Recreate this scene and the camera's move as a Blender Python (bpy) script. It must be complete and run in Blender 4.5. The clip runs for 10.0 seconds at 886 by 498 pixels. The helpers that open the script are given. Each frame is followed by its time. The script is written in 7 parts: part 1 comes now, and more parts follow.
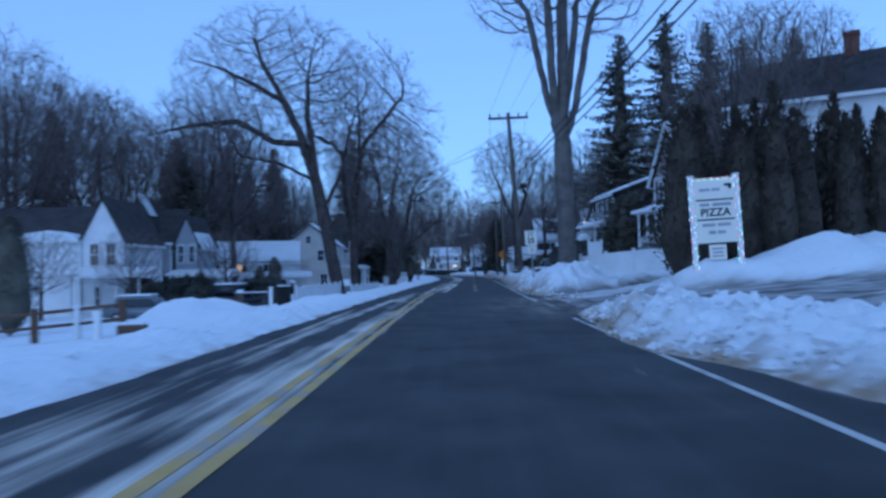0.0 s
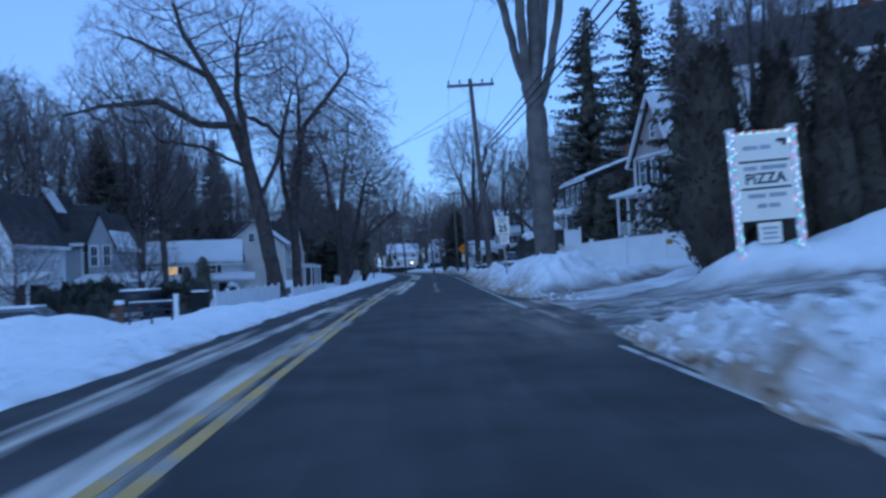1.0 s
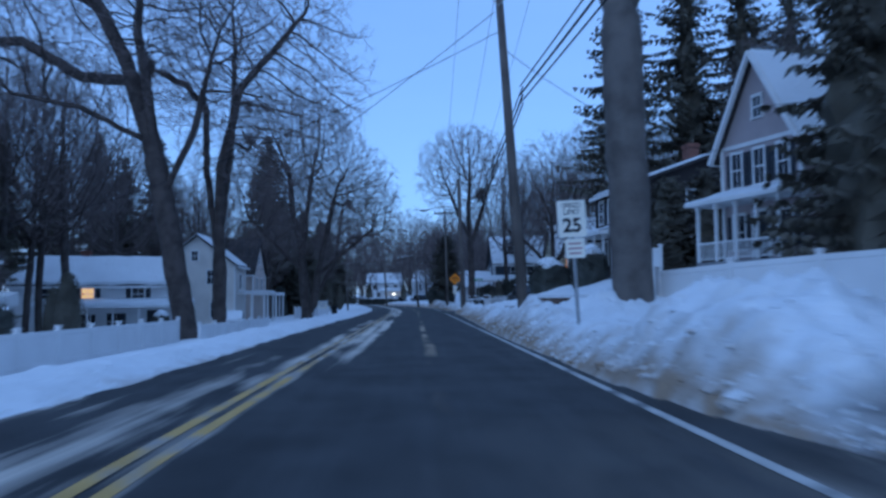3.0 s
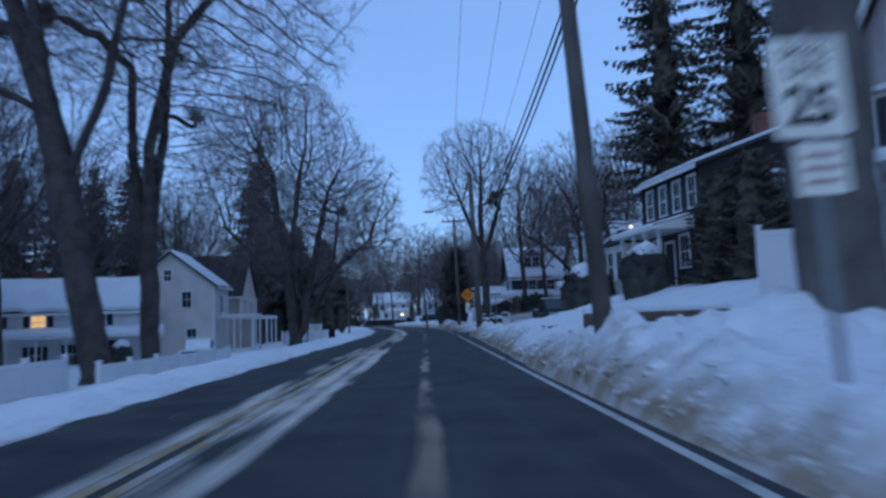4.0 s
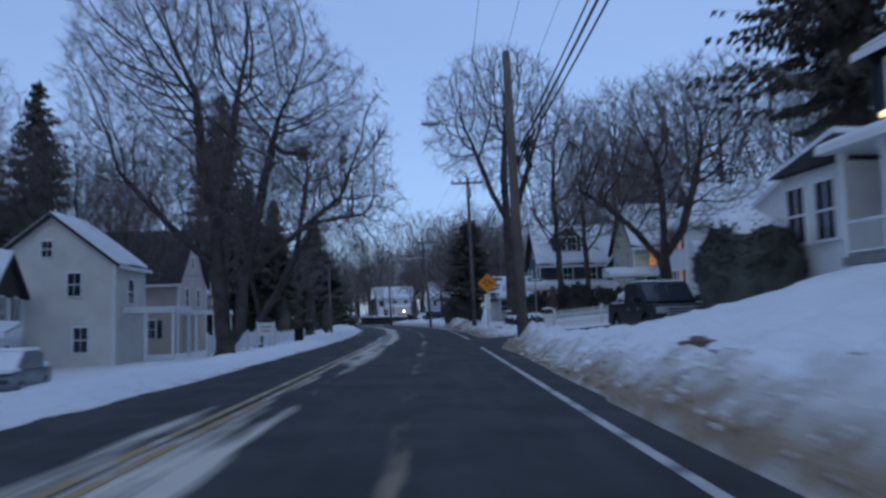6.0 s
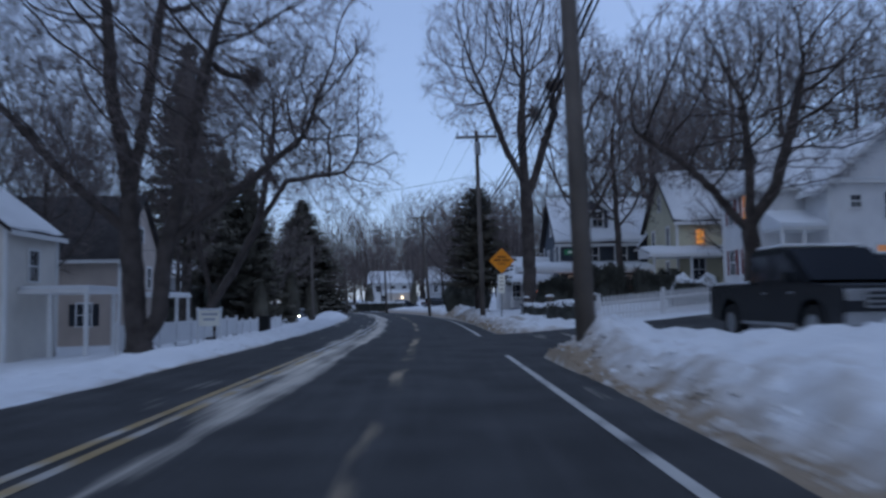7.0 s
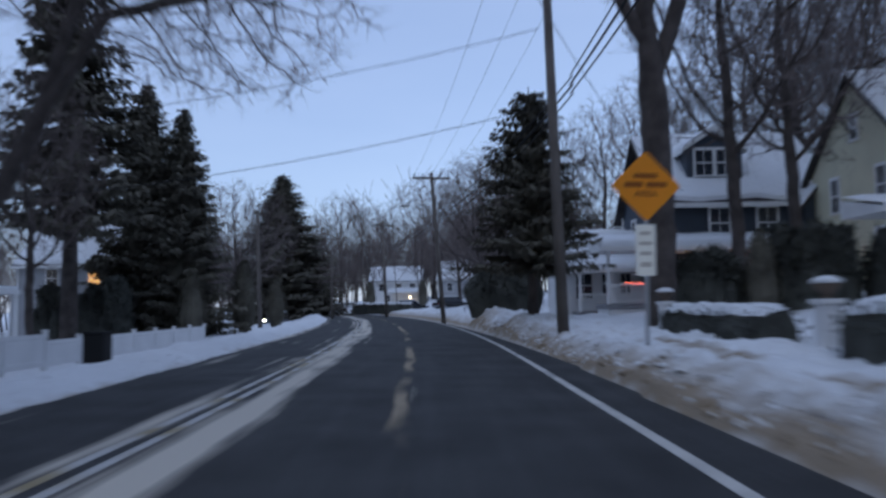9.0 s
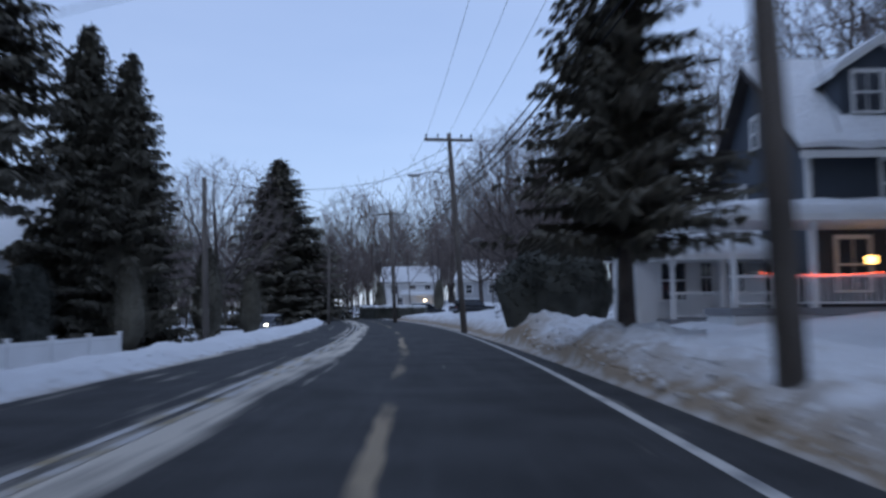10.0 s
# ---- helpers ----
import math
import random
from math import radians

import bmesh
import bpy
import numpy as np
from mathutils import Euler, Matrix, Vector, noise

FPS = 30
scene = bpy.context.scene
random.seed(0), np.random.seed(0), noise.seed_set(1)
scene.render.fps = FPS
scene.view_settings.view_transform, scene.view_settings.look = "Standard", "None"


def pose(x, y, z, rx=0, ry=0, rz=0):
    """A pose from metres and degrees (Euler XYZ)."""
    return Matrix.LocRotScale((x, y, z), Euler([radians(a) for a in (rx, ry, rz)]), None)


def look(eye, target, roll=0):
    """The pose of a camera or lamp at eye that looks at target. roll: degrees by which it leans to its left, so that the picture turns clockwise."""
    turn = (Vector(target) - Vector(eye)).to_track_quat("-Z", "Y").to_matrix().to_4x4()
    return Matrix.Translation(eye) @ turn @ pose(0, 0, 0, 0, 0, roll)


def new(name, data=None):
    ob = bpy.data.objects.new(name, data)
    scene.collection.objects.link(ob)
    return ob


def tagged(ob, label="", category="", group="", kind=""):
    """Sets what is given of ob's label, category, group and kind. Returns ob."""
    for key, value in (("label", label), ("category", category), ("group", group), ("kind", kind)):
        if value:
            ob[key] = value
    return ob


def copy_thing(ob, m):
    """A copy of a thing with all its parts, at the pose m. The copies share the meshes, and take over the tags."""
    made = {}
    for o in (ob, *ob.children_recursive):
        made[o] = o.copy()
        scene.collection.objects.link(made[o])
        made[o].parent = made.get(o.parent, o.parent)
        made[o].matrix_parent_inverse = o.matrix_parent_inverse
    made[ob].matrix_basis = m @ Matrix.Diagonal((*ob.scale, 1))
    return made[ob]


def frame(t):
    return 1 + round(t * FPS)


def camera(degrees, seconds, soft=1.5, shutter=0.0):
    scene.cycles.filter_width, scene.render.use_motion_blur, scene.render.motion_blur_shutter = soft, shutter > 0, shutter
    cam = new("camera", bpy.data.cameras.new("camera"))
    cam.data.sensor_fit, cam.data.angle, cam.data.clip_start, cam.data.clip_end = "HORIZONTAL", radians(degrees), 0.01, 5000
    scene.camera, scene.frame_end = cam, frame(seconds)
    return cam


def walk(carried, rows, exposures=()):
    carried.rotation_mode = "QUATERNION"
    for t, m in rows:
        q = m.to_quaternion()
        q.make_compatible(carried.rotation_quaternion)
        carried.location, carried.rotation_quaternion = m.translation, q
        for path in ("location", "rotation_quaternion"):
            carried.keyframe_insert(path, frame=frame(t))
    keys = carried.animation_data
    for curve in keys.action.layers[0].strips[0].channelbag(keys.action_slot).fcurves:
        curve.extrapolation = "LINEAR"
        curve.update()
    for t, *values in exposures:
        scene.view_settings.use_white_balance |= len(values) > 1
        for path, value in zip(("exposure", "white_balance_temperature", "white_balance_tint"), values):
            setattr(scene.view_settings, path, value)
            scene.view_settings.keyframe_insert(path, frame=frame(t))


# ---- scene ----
cam = camera(58.9, 10.0, soft=2.7, shutter=0.8)
PATH = [
    (0, (-0.037, -0.133, 1.056), (-0.117, 1.865, 1.113), -1.16),
    (0.5, (-0.152, 3.488, 1.036), (-0.164, 5.488, 1.088), -2.17),
    (1, (-0.156, 7.42, 1.046), (-0.128, 9.419, 1.091), -2.58),
    (1.5, (-0.245, 11.502, 1.037), (-0.21, 13.501, 1.101), -2.52),
    (2, (-0.318, 15.771, 1.039), (-0.283, 17.77, 1.115), -1.05),
    (2.5, (-0.391, 20.296, 1.073), (-0.315, 22.292, 1.171), -0.01),
    (4, (-0.006, 35.466, 1.076), (0.042, 37.458, 1.254), -2.01),
    (4.5, (0.092, 40.93, 1.06), (0.132, 42.921, 1.244), -1.47),
    (5, (0.123, 46.304, 1.065), (0.154, 48.299, 1.209), -3.41),
    (5.5, (0.162, 51.783, 1.106), (0.194, 53.774, 1.29), -2.3),
    (7, (0.43, 68.827, 1.092), (0.456, 70.822, 1.232), -0.8),
    (7.5, (0.463, 74.937, 1.108), (0.484, 76.931, 1.256), -0.26),
    (8, (0.46, 81.098, 1.053), (0.47, 83.092, 1.202), -0.91),
    (8.5, (0.401, 87.416, 1.048), (0.404, 89.41, 1.203), -1.0),
    (9, (0.224, 93.788, 1.12), (0.219, 95.783, 1.263), -0.87),
    (9.5, (0.258, 100.19, 0.989), (0.224, 102.183, 1.15), -1.52),
    (10, (0.036, 106.494, 1.05), (-0.014, 108.488, 1.205), -0.38),
]
walk(cam, [(t, look(eye, target, roll)) for t, eye, target, roll in PATH],
     exposures=[(0, 0.15, 4540, 4), (2.5, 0.12, 4540, 4), (4.0, -0.04, 4950, 5), (5.5, 0.0, 5450, 7), (7.5, 0.02, 6200, 11), (10, 0.27, 6350, 11)])

# ---- light: dusk under a thin overcast ----
world = bpy.data.worlds.new("dusk")
scene.world = world
world.use_nodes = True
wn = world.node_tree.nodes
sky = wn.new("ShaderNodeTexSky")
sky.sky_type, sky.sun_disc = "NISHITA", False
sky.sun_elevation, sky.sun_rotation = radians(18), radians(200)
sky.altitude, sky.air_density, sky.dust_density, sky.ozone_density = 100, 1.0, 0.4, 3.0
veil = wn.new("ShaderNodeMix")
veil.data_type = "RGBA"
veil.inputs["Factor"].default_value = 0.66
veil.inputs["B"].default_value = (3.45, 4.4, 6.8, 1)
wn["Background"].inputs["Strength"].default_value = 0.118
# thin cloud, in faint long banks
coord, flat, cloud, band = (wn.new("ShaderNodeTexCoord"), wn.new("ShaderNodeMapping"), wn.new("ShaderNodeTexNoise"), wn.new("ShaderNodeMix"))
flat.inputs["Scale"].default_value = (1.6, 1.6, 7.0)
cloud.inputs["Scale"].default_value, cloud.inputs["Detail"].default_value = 1.5, 6
band.data_type = "RGBA"
band.inputs["A"].default_value, band.inputs["B"].default_value = (3.0, 3.95, 6.3, 1), (3.95, 4.85, 7.2, 1)
world.node_tree.links.new(coord.outputs["Generated"], flat.inputs["Vector"])
world.node_tree.links.new(flat.outputs["Vector"], cloud.inputs["Vector"])
world.node_tree.links.new(cloud.outputs["Fac"], band.inputs["Factor"])
world.node_tree.links.new(band.outputs["Result"], veil.inputs["B"])
world.node_tree.links.new(sky.outputs[0], veil.inputs["A"])
world.node_tree.links.new(veil.outputs["Result"], wn["Background"].inputs["Color"])
sun = new("sun", bpy.data.lights.new("sun", "SUN"))
sun.data.energy, sun.data.angle, sun.data.color = 0.2, radians(40), (0.85, 0.92, 1.0)
sun.matrix_world = look((0, 0, 60), (8, 40, 0))

# ---- materials ----
def mat(name, colour, rough=0.8, metal=0.0, var=0.25, scale=6.0, bump=0.3, fine=60.0, tint=None, spec=0.3):
    """A painted, wooden or stony surface with variation at two scales and fine relief."""
    m = bpy.data.materials.new(name)
    m.use_nodes = True
    n, l = m.node_tree.nodes, m.node_tree.links
    b = n["Principled BSDF"]
    b.inputs["Roughness"].default_value, b.inputs["Metallic"].default_value = rough, metal
    b.inputs["Specular IOR Level"].default_value = spec
    geo = n.new("ShaderNodeNewGeometry")
    big, small = n.new("ShaderNodeTexNoise"), n.new("ShaderNodeTexNoise")
    big.inputs["Scale"].default_value, small.inputs["Scale"].default_value = scale * 0.25, fine
    big.inputs["Detail"].default_value = 5
    l.new(geo.outputs["Position"], big.inputs["Vector"])
    l.new(geo.outputs["Position"], small.inputs["Vector"])
    mix = n.new("ShaderNodeMix")
    mix.data_type = "RGBA"
    dark = tuple(c * (1 - var) for c in colour) if tint is None else tint
    mix.inputs["A"].default_value, mix.inputs["B"].default_value = (*colour, 1), (*dark, 1)
    ramp = n.new("ShaderNodeMapRange")
    ramp.inputs["From Min"].default_value, ramp.inputs["From Max"].default_value = 0.38, 0.66
    l.new(big.outputs["Fac"], ramp.inputs["Value"])
    l.new(ramp.outputs["Result"], mix.inputs["Factor"])
    l.new(mix.outputs["Result"], b.inputs["Base Color"])
    if bump:
        bp = n.new("ShaderNodeBump")
        bp.inputs["Strength"].default_value, bp.inputs["Distance"].default_value = bump, 0.02
        l.new(small.outputs["Fac"], bp.inputs["Height"])
        l.new(bp.outputs["Normal"], b.inputs["Normal"])
    return m


def siding(name, colour, pitch=0.12):
    """Horizontal clapboards: a saw-tooth relief in height, with weathering."""
    m = mat(name, colour, 0.65, var=0.12, scale=3, bump=0)
    n, l = m.node_tree.nodes, m.node_tree.links
    geo, sep = n.new("ShaderNodeNewGeometry"), n.new("ShaderNodeSeparateXYZ")
    l.new(geo.outputs["Position"], sep.inputs["Vector"])
    div, fr = n.new("ShaderNodeMath"), n.new("ShaderNodeMath")
    div.operation, fr.operation = "DIVIDE", "FRACT"
    div.inputs[1].default_value = pitch
    l.new(sep.outputs["Z"], div.inputs[0])
    l.new(div.outputs[0], fr.inputs[0])
    bp = n.new("ShaderNodeBump")
    bp.invert = True
    bp.inputs["Strength"].default_value, bp.inputs["Distance"].default_value = 0.6, 0.015
    l.new(fr.outputs[0], bp.inputs["Height"])
    l.new(bp.outputs["Normal"], n["Principled BSDF"].inputs["Normal"])
    return m


def glow(name, colour, strength):
    m = bpy.data.materials.new(name)
    m.use_nodes = True
    b = m.node_tree.nodes["Principled BSDF"]
    b.inputs["Base Color"].default_value = (*colour, 1)
    b.inputs["Emission Color"].default_value, b.inputs["Emission Strength"].default_value = (*colour, 1), strength
    return m


def snow_mat():
    m = mat("snow", (0.80, 0.82, 0.84), 0.75, var=0.06, scale=2.0, bump=0)
    n, l = m.node_tree.nodes, m.node_tree.links
    b = n["Principled BSDF"]
    geo = n["Geometry"]
    lump, grain = n.new("ShaderNodeTexNoise"), n.new("ShaderNodeTexNoise")
    lump.inputs["Scale"].default_value, lump.inputs["Detail"].default_value = 4.2, 8
    grain.inputs["Scale"].default_value = 22.0
    for t in (lump, grain):
        l.new(geo.outputs["Position"], t.inputs["Vector"])
    add = n.new("ShaderNodeMath")
    add.operation = "MULTIPLY_ADD"
    add.inputs[1].default_value = 0.25
    l.new(grain.outputs["Fac"], add.inputs[0])
    l.new(lump.outputs["Fac"], add.inputs[2])
    bp = n.new("ShaderNodeBump")
    bp.inputs["Strength"].default_value, bp.inputs["Distance"].default_value = 0.85, 0.13
    l.new(add.outputs[0], bp.inputs["Height"])
    l.new(bp.outputs["Normal"], b.inputs["Normal"])
    # road grit in the snow, with headlight warmth put into its tan: laid on the ground sheet
    at = n.new("ShaderNodeAttribute")
    at.attribute_name = "grime_glow"
    nz = n.new("ShaderNodeTexNoise")
    nz.inputs["Scale"].default_value, nz.inputs["Detail"].default_value = 2.2, 9
    l.new(geo.outputs["Position"], nz.inputs["Vector"])
    sm = n.new("ShaderNodeMath")
    sm.operation = "ADD"
    l.new(nz.outputs["Fac"], sm.inputs[0])
    l.new(at.outputs["Fac"], sm.inputs[1])
    mr = n.new("ShaderNodeMapRange")
    mr.inputs["From Min"].default_value, mr.inputs["From Max"].default_value = 0.8, 1.4
    l.new(sm.outputs[0], mr.inputs["Value"])
    mix = n.new("ShaderNodeMix")
    mix.data_type = "RGBA"
    mix.inputs["B"].default_value = (0.3, 0.235, 0.165, 1)
    old = b.inputs["Base Color"].links[0].from_socket
    l.new(old, mix.inputs["A"])
    l.new(mr.outputs["Result"], mix.inputs["Factor"])
    # churned slush over asphalt: 'slush' is laid on the ground sheet
    wet, drag, ns = n.new("ShaderNodeAttribute"), n.new("ShaderNodeVectorMath"), n.new("ShaderNodeTexNoise")
    wet.attribute_name = "slush"
    drag.operation = "MULTIPLY"
    drag.inputs[1].default_value = (0.5, 1.7, 0.5)
    l.new(geo.outputs["Position"], drag.inputs[0])
    l.new(drag.outputs[0], ns.inputs["Vector"])
    ns.inputs["Scale"].default_value, ns.inputs["Detail"].default_value, ns.inputs["Distortion"].default_value = 0.9, 9, 0.6
    lift = n.new("ShaderNodeMapRange")
    lift.inputs["From Min"].default_value, lift.inputs["From Max"].default_value = 0.38, 0.64
    l.new(ns.outputs["Fac"], lift.inputs["Value"])
    mash = n.new("ShaderNodeMix")
    mash.data_type = "RGBA"
    mash.inputs["A"].default_value, mash.inputs["B"].default_value = (0.1, 0.094, 0.088, 1), (0.5, 0.49, 0.48, 1)
    l.new(lift.outputs["Result"], mash.inputs["Factor"])
    over = n.new("ShaderNodeMix")
    over.data_type = "RGBA"
    l.new(mix.outputs["Result"], over.inputs["A"])
    l.new(mash.outputs["Result"], over.inputs["B"])
    l.new(wet.outputs["Fac"], over.inputs["Factor"])
    l.new(over.outputs["Result"], b.inputs["Base Color"])
    return m


def road_mat(name, lanes, later=None):
    """Asphalt with salt and packed snow. Along the road the UV's u is metres to the right of the centre line, v metres along."""
    m = mat(name, (0.052, 0.0522, 0.053), 0.72, var=0.45, scale=3.5, bump=0.45, fine=70, spec=0.18)
    n, l = m.node_tree.nodes, m.node_tree.links
    b = n["Principled BSDF"]
    uv, sep = n.new("ShaderNodeUVMap"), n.new("ShaderNodeSeparateXYZ")
    uv.uv_map = "lane"
    l.new(uv.outputs["UV"], sep.inputs["Vector"])
    ramp = n.new("ShaderNodeValToRGB")
    wide = n.new("ShaderNodeMapRange")
    wide.inputs["From Min"].default_value, wide.inputs["From Max"].default_value = -3.0, 5.0
    l.new(sep.outputs["X"], wide.inputs["Value"])
    l.new(wide.outputs["Result"], ramp.inputs["Fac"])
    els = ramp.color_ramp.elements
    while len(els) > 1:
        els.remove(els[-1])
    els[0].position, els[0].color = 0.0, (lanes[0][1],) * 3 + (1,)
    for u, v in lanes[1:]:
        e = els.new((u + 3.0) / 8.0)
        e.color = (v, v, v, 1)
    out = ramp.outputs["Color"]
    if later:
        ramp2 = n.new("ShaderNodeValToRGB")
        l.new(wide.outputs["Result"], ramp2.inputs["Fac"])
        els = ramp2.color_ramp.elements
        while len(els) > 1:
            els.remove(els[-1])
        els[0].position, els[0].color = 0.0, (later[0][1],) * 3 + (1,)
        for u, v in later[1:]:
            e = els.new((u + 3.0) / 8.0)
            e.color = (v, v, v, 1)
        far, blend = n.new("ShaderNodeMapRange"), n.new("ShaderNodeMix")
        far.inputs["From Min"].default_value, far.inputs["From Max"].default_value = 30.0, 48.0
        blend.data_type = "RGBA"
        l.new(sep.outputs["Y"], far.inputs["Value"])
        l.new(far.outputs["Result"], blend.inputs["Factor"])
        l.new(ramp.outputs["Color"], blend.inputs["A"])
        l.new(ramp2.outputs["Color"], blend.inputs["B"])
        # a stretch where the traffic has worn the strip thin
        a, c, thin = n.new("ShaderNodeMapRange"), n.new("ShaderNodeMapRange"), n.new("ShaderNodeMath")
        for w, v0, v1 in ((a, 64.0, 69.0), (c, 78.0, 75.5)):
            w.inputs["From Min"].default_value, w.inputs["From Max"].default_value = v0, v1
            l.new(sep.outputs["Y"], w.inputs["Value"])
        c.inputs["To Max"].default_value = 0.24
        thin.operation = "MULTIPLY"
        l.new(a.outputs["Result"], thin.inputs[0])
        l.new(c.outputs["Result"], thin.inputs[1])
        worn = n.new("ShaderNodeMath")
        worn.operation = "SUBTRACT"
        l.new(blend.outputs["Result"], worn.inputs[0])
        l.new(thin.outputs[0], worn.inputs[1])
        out = worn.outputs[0]
    # streaks drawn out along the road, and rounder scraps
    st, sc = n.new("ShaderNodeTexNoise"), n.new("ShaderNodeTexNoise")
    vm = n.new("ShaderNodeVectorMath")
    vm.operation = "MULTIPLY"
    vm.inputs[1].default_value = (2.6, 0.055, 1)
    l.new(uv.outputs["UV"], vm.inputs[0])
    l.new(vm.outputs[0], st.inputs["Vector"])
    st.inputs["Scale"].default_value, st.inputs["Detail"].default_value = 1.0, 6
    vm2 = n.new("ShaderNodeVectorMath")
    vm2.operation = "MULTIPLY"
    vm2.inputs[1].default_value = (1.6, 0.34, 1)
    l.new(uv.outputs["UV"], vm2.inputs[0])
    l.new(vm2.outputs[0], sc.inputs["Vector"])
    sc.inputs["Scale"].default_value, sc.inputs["Detail"].default_value = 1.0, 8
    s14 = n.new("ShaderNodeMath")
    s14.operation = "MULTIPLY"
    s14.inputs[1].default_value = 1.35
    l.new(st.outputs["Fac"], s14.inputs[0])
    mx = n.new("ShaderNodeMath")
    mx.operation = "MULTIPLY_ADD"
    mx.inputs[1].default_value = 0.75
    l.new(sc.outputs["Fac"], mx.inputs[0])
    l.new(s14.outputs[0], mx.inputs[2])
    ad = n.new("ShaderNodeMath")
    ad.operation = "ADD"
    l.new(mx.outputs[0], ad.inputs[0])
    l.new(out, ad.inputs[1])
    if later:
        # slush dragged out of the drive, and scraps that fell off the bank before it
        for v0, v1, v2, v3, u0, u1, much in ((16.0, 19.0, 27.0, 33.0, 1.6, 3.6, 0.06), (6.0, 9.0, 14.0, 17.0, 2.6, 4.0, 0.26)):
            ends = []
            for sock, a, c in (("Y", v0, v1), ("Y", v3, v2), ("X", u0, u1)):
                w = n.new("ShaderNodeMapRange")
                w.inputs["From Min"].default_value, w.inputs["From Max"].default_value = a, c
                l.new(sep.outputs[sock], w.inputs["Value"])
                ends.append(w)
            ends[2].inputs["To Max"].default_value = much
            m1, m2, m3 = (n.new("ShaderNodeMath") for _ in range(3))
            m1.operation = m2.operation = "MULTIPLY"
            l.new(ends[0].outputs["Result"], m1.inputs[0])
            l.new(ends[1].outputs["Result"], m1.inputs[1])
            l.new(m1.outputs[0], m2.inputs[0])
            l.new(ends[2].outputs["Result"], m2.inputs[1])
            m3.operation = "ADD"
            l.new(m2.outputs[0], m3.inputs[0])
            l.new(ad.outputs[0], m3.inputs[1])
            ad = m3
            if much < 0.2:
                reach_in = m1
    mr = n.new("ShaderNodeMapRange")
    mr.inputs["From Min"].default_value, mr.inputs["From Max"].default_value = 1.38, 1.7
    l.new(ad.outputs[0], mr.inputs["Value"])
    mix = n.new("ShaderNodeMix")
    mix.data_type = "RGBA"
    # packed snow, its colour warmed to stand in for headlights on it
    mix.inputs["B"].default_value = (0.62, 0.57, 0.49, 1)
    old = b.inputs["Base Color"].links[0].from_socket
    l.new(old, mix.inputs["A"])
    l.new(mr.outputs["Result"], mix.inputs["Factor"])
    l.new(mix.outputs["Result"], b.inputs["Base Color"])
    # a film of dried salt and wheel-polished tracks
    film, fm = n.new("ShaderNodeTexNoise"), n.new("ShaderNodeVectorMath")
    fm.operation = "MULTIPLY"
    fm.inputs[1].default_value = (3.2, 0.16, 1)
    l.new(uv.outputs["UV"], fm.inputs[0])
    l.new(fm.outputs[0], film.inputs["Vector"])
    film.inputs["Scale"].default_value, film.inputs["Detail"].default_value = 1.0, 9
    fr = n.new("ShaderNodeMapRange")
    fr.inputs["From Min"].default_value, fr.inputs["From Max"].default_value = 0.48, 0.78
    fr.inputs["To Max"].default_value = 0.15
    l.new(film.outputs["Fac"], fr.inputs["Value"])
    salt = n.new("ShaderNodeMix")
    salt.data_type = "RGBA"
    salt.inputs["B"].default_value = (0.16, 0.16, 0.165, 1)
    l.new(old, salt.inputs["A"])
    l.new(fr.outputs["Result"], salt.inputs["Factor"])
    l.new(salt.outputs["Result"], mix.inputs["A"])
    if later:
        # brown grit and slush drawn out across the lane from the drive
        weak, tone, patch, grit, reach = (n.new("ShaderNodeMath"), n.new("ShaderNodeMath"), n.new("ShaderNodeMapRange"), n.new("ShaderNodeMix"), n.new("ShaderNodeMapRange"))
        reach.inputs["From Min"].default_value, reach.inputs["From Max"].default_value = 1.3, 3.6
        l.new(sep.outputs["X"], reach.inputs["Value"])
        weak.operation = tone.operation = "MULTIPLY"
        l.new(reach_in.outputs[0], weak.inputs[0])
        l.new(reach.outputs["Result"], weak.inputs[1])
        patch.inputs["From Min"].default_value, patch.inputs["From Max"].default_value = 0.36, 0.62
        patch.inputs["To Max"].default_value = 0.85
        l.new(sc.outputs["Fac"], patch.inputs["Value"])
        l.new(weak.outputs[0], tone.inputs[0])
        l.new(patch.outputs["Result"], tone.inputs[1])
        grit.data_type = "RGBA"
        grit.inputs["B"].default_value = (0.2, 0.178, 0.15, 1)
        l.new(salt.outputs["Result"], grit.inputs["A"])
        l.new(tone.outputs[0], grit.inputs["Factor"])
        l.new(grit.outputs["Result"], mix.inputs["A"])
        # sand dropped in a thin line between the wheel tracks, its tan brightened for reflected headlights
        off = n.new("ShaderNodeMath")
        off.operation = "MULTIPLY_ADD"
        off.inputs[1].default_value, off.inputs[2].default_value = 0.4, -2.18
        l.new(sc.outputs["Fac"], off.inputs[0])
        pos = n.new("ShaderNodeMath")
        pos.operation = "ADD"
        l.new(sep.outputs["X"], pos.inputs[0])
        l.new(off.outputs[0], pos.inputs[1])
        away = n.new("ShaderNodeMath")
        away.operation = "ABSOLUTE"
        l.new(pos.outputs[0], away.inputs[0])
        band = n.new("ShaderNodeMapRange")
        band.inputs["From Min"].default_value, band.inputs["From Max"].default_value = 0.045, 0.13
        band.inputs["To Min"].default_value, band.inputs["To Max"].default_value = 1.0, 0.0
        l.new(away.outputs[0], band.inputs["Value"])
        gaps, gm = n.new("ShaderNodeTexNoise"), n.new("ShaderNodeVectorMath")
        gm.operation = "MULTIPLY"
        gm.inputs[1].default_value = (0.7, 0.21, 1)
        l.new(uv.outputs["UV"], gm.inputs[0])
        l.new(gm.outputs[0], gaps.inputs["Vector"])
        gaps.inputs["Scale"].default_value, gaps.inputs["Detail"].default_value = 1.0, 7
